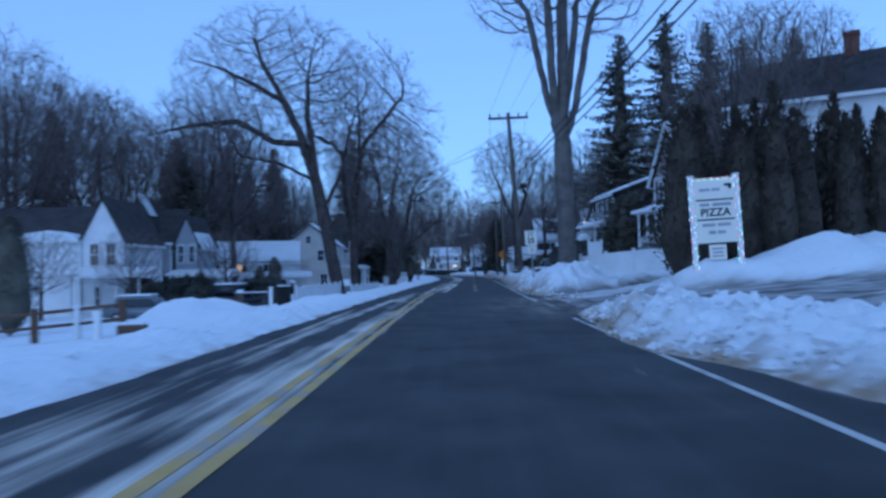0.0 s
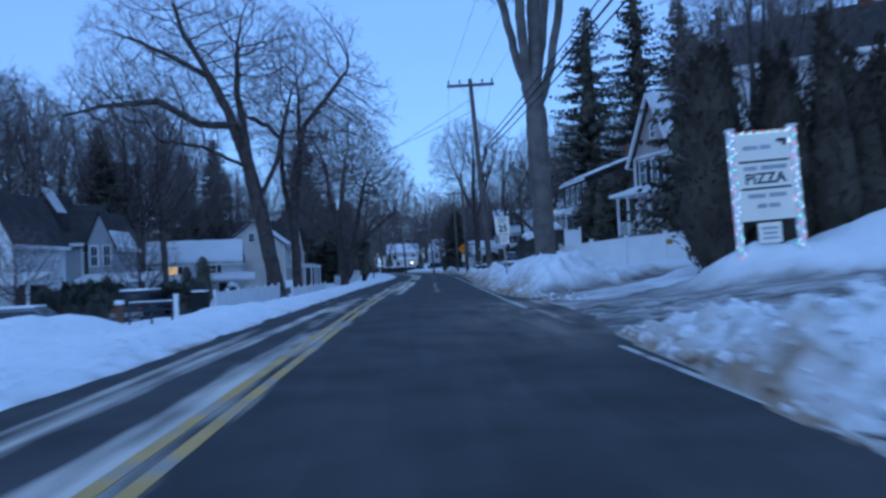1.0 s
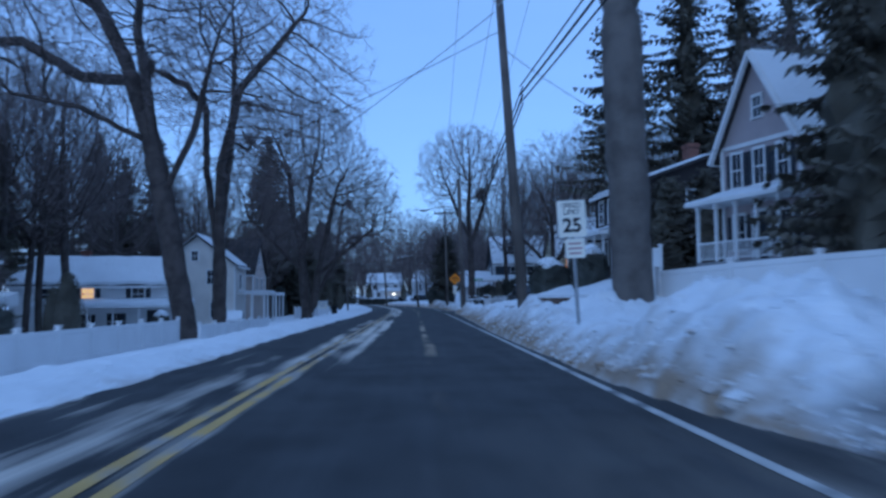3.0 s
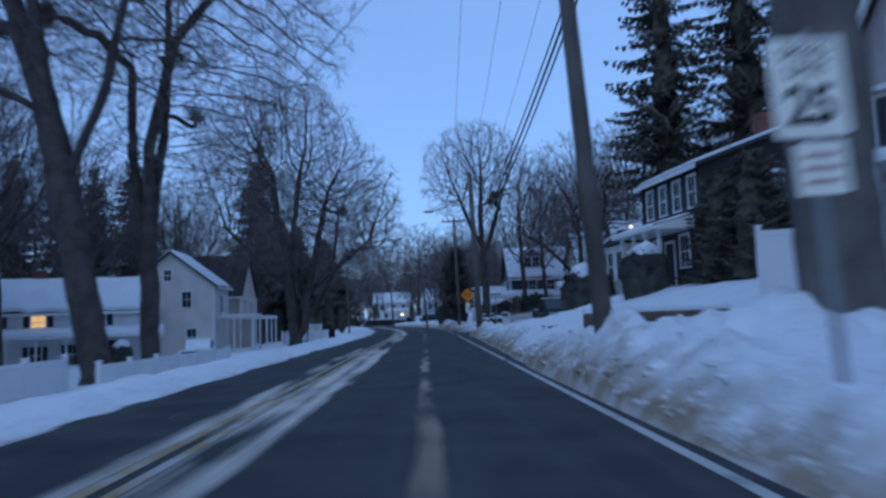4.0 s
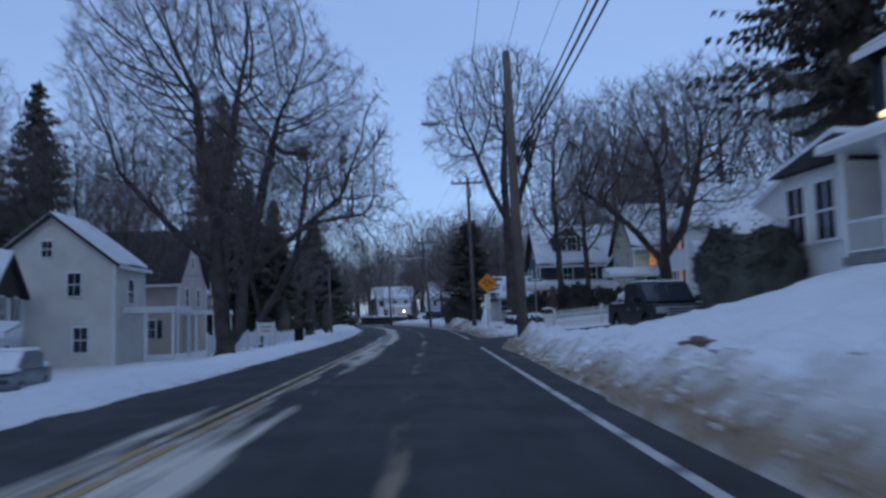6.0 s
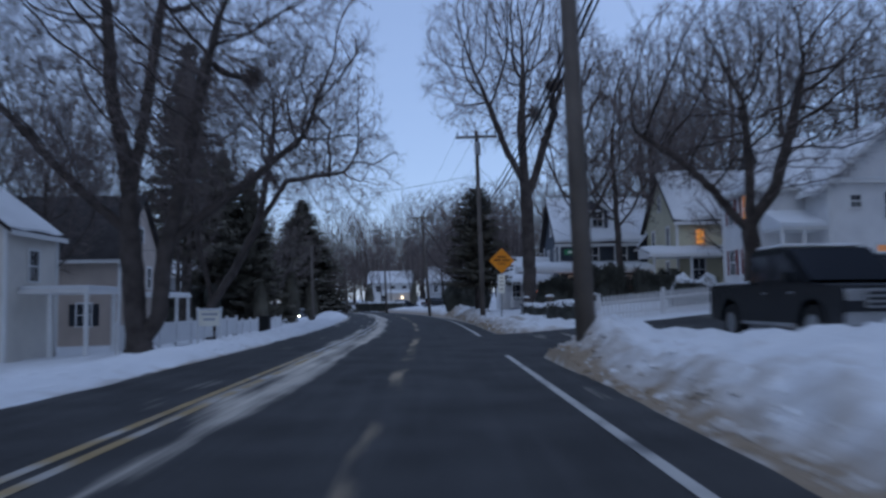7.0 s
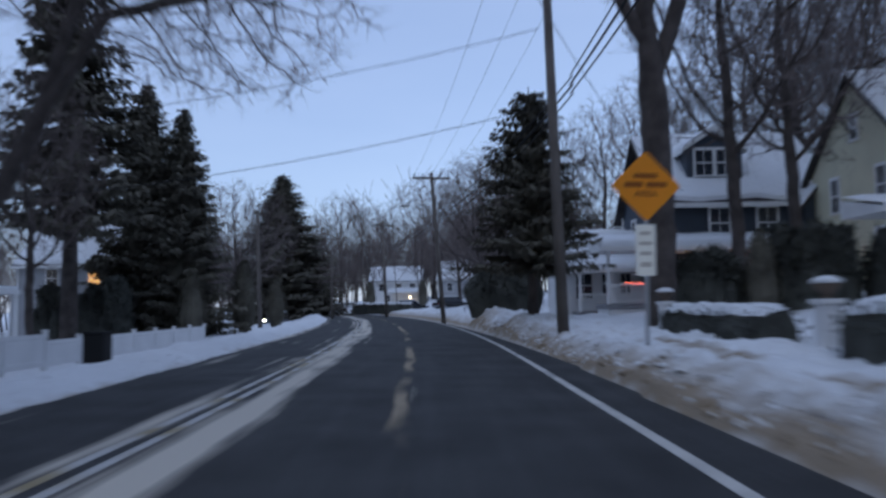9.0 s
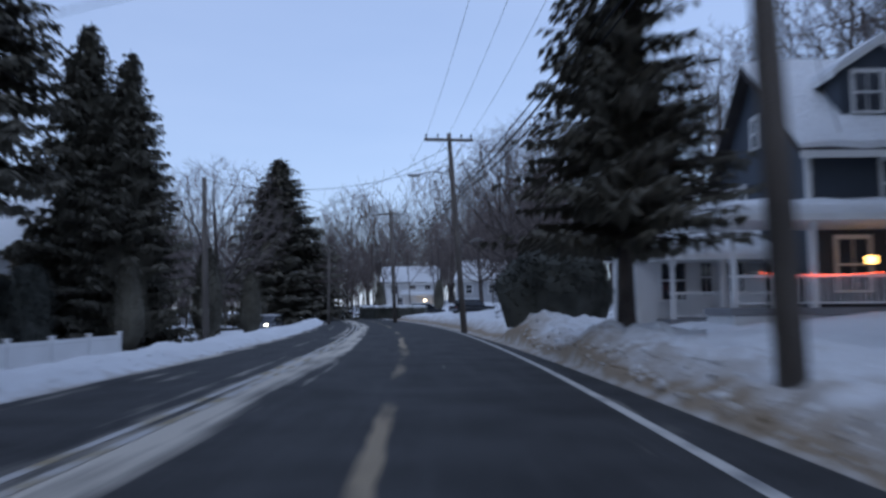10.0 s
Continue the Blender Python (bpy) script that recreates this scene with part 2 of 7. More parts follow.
        gr = n.new("ShaderNodeMapRange")
        gr.inputs["From Min"].default_value, gr.inputs["From Max"].default_value = 0.42, 0.56
        l.new(gaps.outputs["Fac"], gr.inputs["Value"])
        both, start = n.new("ShaderNodeMath"), n.new("ShaderNodeMath")
        both.operation = start.operation = "MULTIPLY"
        l.new(band.outputs["Result"], both.inputs[0])
        l.new(gr.outputs["Result"], both.inputs[1])
        l.new(both.outputs[0], start.inputs[0])
        l.new(far.outputs["Result"], start.inputs[1])
        part_ = n.new("ShaderNodeMath")
        part_.operation = "MULTIPLY"
        part_.inputs[1].default_value = 0.64
        l.new(start.outputs[0], part_.inputs[0])
        sand = n.new("ShaderNodeMix")
        sand.data_type = "RGBA"
        sand.inputs["B"].default_value = (0.52, 0.415, 0.28, 1)
        l.new(mix.outputs["Result"], sand.inputs["A"])
        l.new(part_.outputs[0], sand.inputs["Factor"])
        l.new(sand.outputs["Result"], b.inputs["Base Color"])
    return m


def worn_mat(name, colour, under, cut):
    """Road paint, worn through to the asphalt in patches."""
    m = mat(name, colour, 0.6, var=0.2, scale=8, bump=0.2)
    n, l = m.node_tree.nodes, m.node_tree.links
    b = n["Principled BSDF"]
    nz = n.new("ShaderNodeTexNoise")
    nz.inputs["Scale"].default_value, nz.inputs["Detail"].default_value = 1.3, 9
    l.new(n["Geometry"].outputs["Position"], nz.inputs["Vector"])
    mr = n.new("ShaderNodeMapRange")
    mr.inputs["From Min"].default_value, mr.inputs["From Max"].default_value = cut, cut + 0.12
    l.new(nz.outputs["Fac"], mr.inputs["Value"])
    mix = n.new("ShaderNodeMix")
    mix.data_type = "RGBA"
    mix.inputs["B"].default_value = (*under, 1)
    old = b.inputs["Base Color"].links[0].from_socket
    l.new(old, mix.inputs["A"])
    l.new(mr.outputs["Result"], mix.inputs["Factor"])
    l.new(mix.outputs["Result"], b.inputs["Base Color"])
    return m


def glass_mat(name, colour):
    m = bpy.data.materials.new(name)
    m.use_nodes = True
    b = m.node_tree.nodes["Principled BSDF"]
    b.inputs["Base Color"].default_value = (*colour, 1)
    b.inputs["Roughness"].default_value, b.inputs["Specular IOR Level"].default_value = 0.08, 0.6
    return m


SNOW = snow_mat()
LANES = [(-3.0, 0.5), (-2.25, 0.42), (-2.05, 0.12), (-1.85, 0.1), (-1.65, 0.36), (-1.15, 0.42), (-0.98, 0.26), (-0.85, 0.26), (-0.65, 0.4), (-0.3, 0.5), (-0.02, 0.4), (0.08, 0.2), (0.25, 0.05), (0.5, 0.0), (3.2, 0.02), (3.6, 0.06), (4.2, 0.12), (4.6, 0.22)]
LATER = [(-3.0, 0.4), (-2.2, 0.25), (-2.0, 0.1), (-1.4, 0.12), (-1.2, 0.22), (-1.0, 0.1), (-0.85, 0.2), (-0.6, 0.36), (-0.2, 0.4), (0.05, 0.58), (0.5, 0.55), (0.68, 0.32), (0.82, 0.03), (3.2, 0.02), (4.3, 0.04), (4.7, 0.12)]
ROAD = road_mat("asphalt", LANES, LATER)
SIDE = road_mat("side_asphalt", [(-3.0, 0.2), (5.0, 0.2)])
YELLOW = worn_mat("yellow_paint", (0.5, 0.34, 0.1), (0.3, 0.28, 0.25), 0.5)
YELLOW_OLD = worn_mat("old_yellow_paint", (0.36, 0.26, 0.12), (0.4, 0.39, 0.37), 0.5)
YELLOW_FAINT = worn_mat("covered_yellow_paint", (0.34, 0.27, 0.15), (0.5, 0.49, 0.475), 0.4)
WHITE_FRESH = worn_mat("clear_white_paint", (0.62, 0.6, 0.56), (0.2, 0.2, 0.2), 0.56)
WHITE_LINE = worn_mat("white_paint", (0.52, 0.51, 0.48), (0.12, 0.12, 0.12), 0.54)
BARK = mat("bark", (0.09, 0.075, 0.068), 0.95, var=0.45, scale=8, bump=0.9, fine=18)
BARK_GREY = mat("grey_bark", (0.16, 0.143, 0.13), 0.95, var=0.4, scale=6, bump=0.9, fine=14)
TWIG = mat("twig", (0.175, 0.143, 0.133), 0.95, var=0.3, bump=0)
NEEDLE = mat("needle", (0.15, 0.138, 0.108), 0.9, var=0.5, scale=3, bump=0)
CEDAR = mat("cedar_leaf", (0.085, 0.072, 0.055), 0.9, var=0.5, scale=4, bump=0)
HEDGE = mat("hedge_leaf", (0.085, 0.088, 0.076), 0.9, var=0.5, scale=5, bump=0)
POLE = mat("pole_wood", (0.155, 0.135, 0.12), 0.9, var=0.35, scale=3, bump=0.6, fine=25)
METAL = mat("galvanised", (0.42, 0.43, 0.44), 0.45, 0.8, var=0.15, bump=0.1)
CABLE = mat("cable", (0.02, 0.02, 0.022), 0.7, var=0.1, bump=0)
# white lifted to cream, painting in the headlight glow that sign sheeting returns
SIGN_WHITE = mat("sign_white", (0.9, 0.87, 0.76), 0.35, var=0.05, bump=0)
SIGN_BLACK = mat("sign_black", (0.02, 0.02, 0.025), 0.5, var=0.1, bump=0)
SIGN_ORANGE = mat("sign_amber", (0.82, 0.28, 0.015), 0.4, var=0.1, bump=0)
VINYL = mat("white_vinyl", (0.72, 0.72, 0.72), 0.5, var=0.08, scale=4, bump=0.05)
TRIM = mat("white_trim", (0.78, 0.78, 0.77), 0.55, var=0.1, scale=5, bump=0.1)
SHUTTER = mat("dark_shutter", (0.03, 0.035, 0.045), 0.6, var=0.2, bump=0.1)
SHUTTER_RED = mat("red_shutter", (0.2, 0.04, 0.035), 0.6, var=0.2, bump=0.1)
PANE = glass_mat("window_glass", (0.03, 0.035, 0.045))
LIT = glow("lit_window", (1.0, 0.52, 0.17), 0.75)
SHINGLE = mat("roof_shingle", (0.055, 0.05, 0.05), 0.9, var=0.35, scale=5, bump=0.5, fine=20)
STONE = mat("stone_wall", (0.16, 0.12, 0.095), 0.9, var=0.4, scale=8, bump=0.8, fine=12)
CAR_DARK = mat("car_paint", (0.012, 0.014, 0.018), 0.25, 0.2, var=0.1, bump=0, spec=0.6)
CAR_GREY = mat("grey_paint", (0.2, 0.21, 0.23), 0.3, 0.3, var=0.1, bump=0, spec=0.6)
RUBBER = mat("rubber", (0.015, 0.015, 0.015), 0.85, var=0.2, bump=0.2)
BROWN = mat("brown_wood", (0.12, 0.075, 0.05), 0.85, var=0.3, bump=0.3)


# ---- mesh helpers ----
def part(name, bm, material, parent=None, label="", smooth=False):
    """Links a bmesh as one mesh object, under a thing or a part where one is given."""
    me = bpy.data.meshes.new(name)
    bm.to_mesh(me)
    bm.free()
    me.materials.append(material)
    if smooth:
        me.polygons.foreach_set("use_smooth", [True] * len(me.polygons))
    ob = new(name, me)
    ob.parent = parent
    return tagged(ob, label)


def raw(name, verts, faces, material, parent=None, label="", smooth=False):
    me = bpy.data.meshes.new(name)
    me.from_pydata(verts, [], faces)
    me.update()
    me.materials.append(material)
    if smooth:
        me.polygons.foreach_set("use_smooth", [True] * len(me.polygons))
    ob = new(name, me)
    ob.parent = parent
    return tagged(ob, label)


def thing(name, m, label, category, group="", kind=""):
    ob = new(name)
    ob.empty_display_size = 0.2
    ob.matrix_world = m
    return tagged(ob, label, category, group, kind)


def box(bm, x0, x1, y0, y1, z0, z1, bevel=0.0, m=None):
    made = bmesh.ops.create_cube(bm, size=1.0, matrix=Matrix.Translation(((x0 + x1) / 2, (y0 + y1) / 2, (z0 + z1) / 2)) @ Matrix.Diagonal((x1 - x0, y1 - y0, z1 - z0, 1)))
    vs = made["verts"]
    if bevel:
        es = list({e for v in vs for e in v.link_edges})
        out = bmesh.ops.bevel(bm, geom=es, offset=bevel, segments=2, affect="EDGES", profile=0.6)
        vs = out["verts"]
    if m is not None:
        bmesh.ops.transform(bm, matrix=m, verts=vs)
    return bm


def boxed(x0, x1, y0, y1, z0, z1, bevel=0.0):
    return box(bmesh.new(), x0, x1, y0, y1, z0, z1, bevel)


def rings(bm, points, radii, sides=8, cap=True):
    """A tube through points with a radius at each."""
    loops, last = [], None
    for i, p in enumerate(points):
        a = Vector(points[max(i - 1, 0)])
        b = Vector(points[min(i + 1, len(points) - 1)])
        d = (b - a).normalized()
        side = d.orthogonal().normalized() if last is None else (last - d * last.dot(d)).normalized()
        last = side
        up = d.cross(side)
        loops.append([bm.verts.new(Vector(p) + (side * math.cos(k * math.tau / sides) + up * math.sin(k * math.tau / sides)) * radii[i]) for k in range(sides)])
    for a, b in zip(loops, loops[1:]):
        for k in range(sides):
            bm.faces.new((a[k], a[(k + 1) % sides], b[(k + 1) % sides], b[k]))
    if cap:
        bm.faces.new(loops[0][::-1])
        bm.faces.new(loops[-1])
    return bm


def tube(points, radii, sides=8):
    if not isinstance(radii, (list, tuple)):
        radii = [radii] * len(points)
    return rings(bmesh.new(), points, radii, sides)


def prism(bm, outline, y0, y1):
    """Extrudes an outline in x and z from y0 to y1."""
    a = [bm.verts.new((x, y0, z)) for x, z in outline]
    b = [bm.verts.new((x, y1, z)) for x, z in outline]
    bm.faces.new(a)
    bm.faces.new(b[::-1])
    for i in range(len(a)):
        j = (i + 1) % len(a)
        bm.faces.new((a[j], a[i], b[i], b[j]))
    bmesh.ops.recalc_face_normals(bm, faces=bm.faces)
    return bm


# ---- the road's line and the lie of the land ----
def ramp_of(y, knots):
    return float(np.interp(y, [k[0] for k in knots], [k[1] for k in knots]))


def bend(y):
    return -0.00103 * max(0.0, min(y, 330.0) - 90.0) ** 2


def centre(y):
    return ramp_of(y, [(-40, -1.2), (5, -1.47), (15, -1.72), (30, -2.02), (80, -2.08), (95, -2.1)]) + bend(y)


def left_edge(y):
    return ramp_of(y, [(-40, -3.3), (5, -3.62), (30, -4.02), (55, -4.3), (80, -4.3), (95, -4.4), (120, -4.7)]) + bend(y)


def white_line(y):
    return ramp_of(y, [(-40, 2.5), (5, 2.27), (15, 2.07), (30, 1.92), (90, 1.95), (104, 2.08), (120, 2.42), (147, 2.75)]) + bend(y)


def right_edge(y):
    return white_line(y) + ramp_of(y, [(-40, 0.9), (5, 0.9), (8.5, 0.4), (10, -0.04), (12.2, -0.1), (13.2, 0.06), (18, 0.3), (23, 0.9), (29, 1.0), (32, 0.5), (35, 0.25), (50, 0.2), (60, 0.45), (80, 0.75), (98, 0.7), (120, 0.8), (200, 0.9)])


SIDE_Y0, SIDE_Y1 = 86.2, 95.6


def street_line(x):
    """How far the side street's line has swung up the road at x."""
    return 0.16 * max(0.0, x - 3.0)


def side_street(x, y):
    """1 on the side street that leaves to the right, 0 off it."""
    s = y - street_line(x)
    flare = 1.6 * math.exp(-max(0.0, x - 2.5) / 1.5)
    return 1.0 if x > 1.5 and SIDE_Y0 - flare < s < SIDE_Y1 + flare else 0.0


def smooth01(a, b, v):
    v = min(1.0, max(0.0, (v - a) / (b - a)))
    return v * v * (3 - 2 * v)


MOUNDS = [(4.2, 35.4, 1.5, 2.4, 0.62), (3.1, 32.9, 0.9, 1.0, 0.3), (6.6, 35.0, 2.2, 1.6, 0.25), (5.6, 46.6, 2.0, 2.6, 0.55), (-9.4, 25.6, 1.5, 2.2, 0.98), (-6.6, 29.0, 1.2, 2.5, 0.16), (5.2, 11.0, 2.2, 2.6, 0.14),
          (9.5, 9.5, 3.5, 3.0, 0.1), (12.2, 27.8, 3.0, 1.7, 1.25), (16.0, 26.5, 3.0, 2.5, 0.8), (8.0, 26.7, 2.0, 1.05, 0.75), (2.9, 13.4, 1.1, 1.2, 0.16), (2.6, 17.0, 0.8, 1.2, 0.12), (4.2, 14.2, 1.2, 1.6, 0.1), (3.3, 82.8, 0.8, 1.7, 0.42), (4.6, 84.6, 1.6, 0.9, 0.25), (4.0, 99.0, 1.3, 1.6, 0.1),
          (3.0, 104, 0.7, 4.0, 0.2), (2.6, 118, 0.9, 5.0, 0.1), (2.6, 122.5, 1.2, 2.2, 0.2), (2.0, 131.6, 1.1, 2.8, 0.42), (3.6, 130.6, 1.6, 2.0, 0.2), (3.5, 122, 1.0, 1.2, 0.2), (5.2, 120, 1.2, 1.2, 0.15), (3.0, 64, 0.9, 7.0, 0.25), (2.8, 52, 0.9, 4.0, 0.25), (2.75, 46, 0.6, 4.5, 0.36), (2.95, 47.6, 0.55, 0.6, 0.3)]


def drive(x, y):
    """1 on the slushy drive that opens out beside the shop sign, 0 off it."""
    if x < 1.5:
        return 0.0
    near, far = 18.8 - 0.9 * (x - 1.8), 26.1 - 0.08 * (x - 2.5) + 3.0 * math.exp(-max(0.0, x - 2.5) / 2.2)
    return smooth01(-0.4, 1.0, y - near) * (1 - smooth01(-0.6, 0.6, y - far)) * (1 - 0.9 * smooth01(15.0, 20.0, x))


def path_cut(x, y):
    """1 on the bare path that is dug out between the fence and the sign."""
    t = max(0.0, min(1.0, ((x - 3.0) * 5.4 + (y - 29.6) * 4.9) / 53.2))
    d = math.hypot(x - 3.0 - 5.4 * t, y - 29.6 - 4.9 * t)
    return 1 - smooth01(0.4, 0.9, d)


def mouth(x, y):
    """1 where the drive's far side is driven flat, up to the end of the high bank."""
    if x < 1.5:
        return 0.0
    return smooth01(23.5, 25.5, y) * (1 - smooth01(30.2, 31.3, y - 0.7 * (x - 2.5))) * (1 - smooth01(5.0, 8.0, x))


def land(x, y):
    """The lie of the snow-covered land, without the ploughed banks."""
    c = bend(y)
    q = x - c
    if q < -3.5:
        return -0.085 * min(14.0, -3.5 - q) - 0.02 * max(0.0, min(40.0, -17.5 - q))
    rise = ramp_of(y, [(-20, 0.02), (8, 0.02), (20, 0.03), (26, 0.06), (32, 0.075), (38, 0.10), (46, 0.15), (52, 0.14), (56.4, 0.15), (57.4, 0.25), (75, 0.28), (80, 0.16), (83, 0.05), (87, 0.045), (96, 0.08), (112, 0.09), (140, 0.08), (180, 0.09), (210, 0.13), (260, 0.2)])
    far = max(0.0, q - 3.0)
    return rise * min(far, 7.0) + min(rise, 0.1) * min(7.0, max(0.0, far - 7.0)) + min(rise, 0.1) * 0.5 * max(0.0, min(60.0, far - 14.0))


def height(x, y):
    l, r = left_edge(y), right_edge(y)
    n1 = noise.fractal(Vector((x * 0.55, y * 0.45, 3.1)), 1.0, 2.0, 4)
    n2 = noise.fractal(Vector((x * 2.1, y * 1.7, 7.7)), 0.75, 2.0, 5)
    if l < x < r or side_street(x, y):
        d = min(x - l, r - x) if l < x < r else 1.0
        if side_street(x, y):
            return land(x, y) - 0.08
        return -0.08 * smooth01(0.0, 0.25, d)
    g = land(x, y)
    if x <= l:
        d = l - x
        bank = ramp_of(y, [(0, 0.15), (33, 0.14), (44, 0.12), (100, 0.12), (130, 0.2)]) * smooth01(0.0, 0.9, d) * (1 - smooth01(1.2, 3.6, d))
        rough = 0.10 * smooth01(0.1, 0.7, d) * (1 - 0.7 * smooth01(2.0, 5.0, d))
        g = g * smooth01(0.3, 3.0, d) + 0.07 * smooth01(0, 0.5, d) * (1 - smooth01(2.0, 4.5, d))
    else:
        d = x - r
        open_ = drive(x, y)
        g = g * (1 - open_) + open_ * (0.02 + 0.075 * min(12.0, max(0.0, x - 4.0)) * smooth01(11.0, 25.0, y))
        high = ramp_of(y, [(-20, 0.12), (12, 0.14), (28, 0.2), (32, 0.5), (46, 0.5), (52, 0.36), (65, 0.3), (84, 0.26), (100, 0.15), (115, 0.27), (150, 0.3)]) * (1 - 0.85 * open_)
        bank = high * smooth01(0.0, 1.0, d) * (1 - 0.6 * smooth01(1.8, 4.0, d))
        rough = (0.17 * smooth01(0.05, 0.6, d) * (1 - 0.75 * smooth01(2.5, 6.0, d))) * (1 - 0.7 * open_)
        if y < 24:
            rough *= 1.6
            bank += (0.15 * max(0.0, noise.fractal(Vector((x * 5.5, y * 4.0, 2.2)), 0.8, 2.0, 3)) + 0.16 * max(0.0, noise.fractal(Vector((x * 1.8, y * 1.5, 8.2)), 0.7, 2.0, 3))) * smooth01(0.0, 0.4, d) * (1 - 0.75 * open_)
        near = abs(y - street_line(x) - (SIDE_Y0 + SIDE_Y1) / 2) - (SIDE_Y1 - SIDE_Y0) / 2
        if near < 1.5 and x > r:
            k = smooth01(0.0, 1.0, max(0.0, near))
            bank *= k
            rough *= k
    if x > r and 23 < y < 36:
        k = (1 - 0.85 * path_cut(x, y)) * (1 - 0.8 * mouth(x, y))
        bank *= k
        rough *= k
    z = g + bank + rough * (n2 * 0.9 + 0.5 * n1) + 0.05 * n1
    for mx, my, sx, sy, h in MOUNDS:
        e = ((x - mx) / sx) ** 2 + ((y - my) / sy) ** 2
        if e < 6:
            z += (1 - drive(x, y)) * (1 - 0.85 * path_cut(x, y)) * (1 - 0.8 * mouth(x, y)) * h * math.exp(-e) * (1 + 0.12 * n2 + 0.25 * n1)
    return z


def grime_glow(x, y):
    l, r = left_edge(y), right_edge(y)
    if l < x < r or side_street(x, y):
        return 0.75
    d = l - x if x < l else x - r
    # the wide right-bank term also holds the headlights' warm tint
    g = 0.5 * math.exp(-d / 0.4) + ((0.46 if y < 60 else 0.64) * math.exp(-d / (1.7 if y < 85 else 2.0)) if x > r else 0.0)
    if x > r and 5 < y < 37:
        edge = y - (26.1 - 0.08 * (x - 2.5))
        g = max(g, drive(x, y) * (0.62 + 0.3 * math.exp(-((edge + 1.0) / 0.6) ** 2) * smooth01(4.0, 7.0, x) + 0.14 * (1 - smooth01(3.5, 6.5, x))))
        g = max(g, 0.9 * path_cut(x, y))
        g = max(g, 0.3 * math.exp(-d / 3.0))
    q = x - bend(y)
    if 4.35 < q < 5.0 and (99.6 < y < 103.4 or 104.8 < y < 109.8):
        g = max(g, 0.85 - 1.6 * abs(q - 4.67))
    return g


def slush(x, y):
    """How far the drive's mouth is churned down to wet asphalt and grey slush."""
    n = noise.fractal(Vector((x * 0.35, y * 0.9, 5.5)), 0.8, 2.0, 4)
    return max(0.0, min(1.0, max(1.5 * drive(x, y), 0.95 * mouth(x, y), 1.2 * path_cut(x, y)) - 0.28 + 0.7 * n))


def steps(*runs):
    out = []
    for a, b, s in runs:
        n = max(1, round((b - a) / s))
        out += [a + (b - a) * i / n for i in range(n)]
    return out + [runs[-1][1]]


def ground_sheet():
    """One sheet of snow-covered ground, fine beside the road and coarse towards the horizon."""
    qs = steps((-1500, -200, 260), (-200, -40, 20), (-40, -14, 2.0), (-14, -7.5, 0.5), (-7.5, -3.2, 0.16), (-3.2, 1.4, 0.6), (1.4, 6.0, 0.1), (6.0, 7.0, 0.2), (7.0, 14, 0.4), (14, 40, 2.0), (40, 200, 20), (200, 1500, 260))
    ys = steps((-300, -20, 40), (-20, 2, 2.0), (2, 22, 0.12), (22, 60, 0.18), (60, 135, 0.23), (135, 200, 1.2), (200, 400, 10), (400, 3000, 400))
    verts, dirt_glow, mush = [], [], []
    for y in ys:
        c = bend(y)
        for q in qs:
            x = q + c
            verts.append((x, y, height(x, y) if abs(q) < 60 and -20 <= y <= 260 else land(x, y) - 0.1))
            dirt_glow.append(grime_glow(x, y) if abs(q) < 16 and y < 200 else 0.0)
            mush.append(slush(x, y) if 1.5 < q < 25 and 2 < y < 40 else 0.0)
    w = len(qs)
    faces = [(j * w + i, j * w + i + 1, (j + 1) * w + i + 1, (j + 1) * w + i) for j in range(len(ys) - 1) for i in range(w - 1)]
    ob = raw("ground", verts, faces, SNOW, smooth=True)
    at = ob.data.attributes.new("grime_glow", "FLOAT", "POINT")
    at.data.foreach_set("value", dirt_glow)
    ob.data.attributes.new("slush", "FLOAT", "POINT").data.foreach_set("value", mush)
    return tagged(ob, "snow-covered roadside land with ploughed dirty snow banks", "ground", kind="structure")


def strip(name, u0, u1, y0, y1, z, material, step=1.5, line=centre, label="", category=""):
    """A band that follows the road, from u0 to u1 metres to the right of a line."""
    ys = steps((y0, y1, step))
    us = [u0 + (u1 - u0) * k / 4 for k in range(5)] if u1 - u0 > 1 else [u0, u1]
    verts, uvs, faces = [], [], []
    for y in ys:
        for u in us:
            verts.append((line(y) + u, y, z))
            w = line(y) + u - centre(y)
            uvs.append((min(w, 3.0) if 84 < y < 98 else w, y))
    w = len(us)
    faces = [(j * w + i, j * w + i + 1, (j + 1) * w + i + 1, (j + 1) * w + i) for j in range(len(ys) - 1) for i in range(w - 1)]
    ob = raw(name, verts, faces, material)
    lay = ob.data.uv_layers.new(name="lane")
    for loop in ob.data.loops:
        lay.data[loop.index].uv = uvs[loop.vertex_index]
    return tagged(ob, label, category, kind="structure")


ground_sheet()
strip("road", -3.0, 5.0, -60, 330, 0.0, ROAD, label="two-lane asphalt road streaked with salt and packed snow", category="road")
strip("centre_line", -0.34, -0.22, -30, 38, 0.005, YELLOW, label="worn yellow centre line", category="road marking")
strip("centre_line", -0.12, 0.0, -30, 38, 0.005, YELLOW, label="worn yellow centre line", category="road marking")
for u in (-0.34, -0.12):
    strip("centre_line", u, u + 0.11, 38, 87, 0.005, YELLOW_OLD, label="yellow centre line worn and half under packed snow", category="road marking")
    strip("centre_line", u, u + 0.1, 87, 190, 0.005, YELLOW_FAINT, label="yellow centre line mostly under packed snow", category="road marking")
strip("edge_line", -0.045, 0.045, -30, 16.8, 0.005, WHITE_LINE, line=white_line, label="worn white edge line", category="road marking")
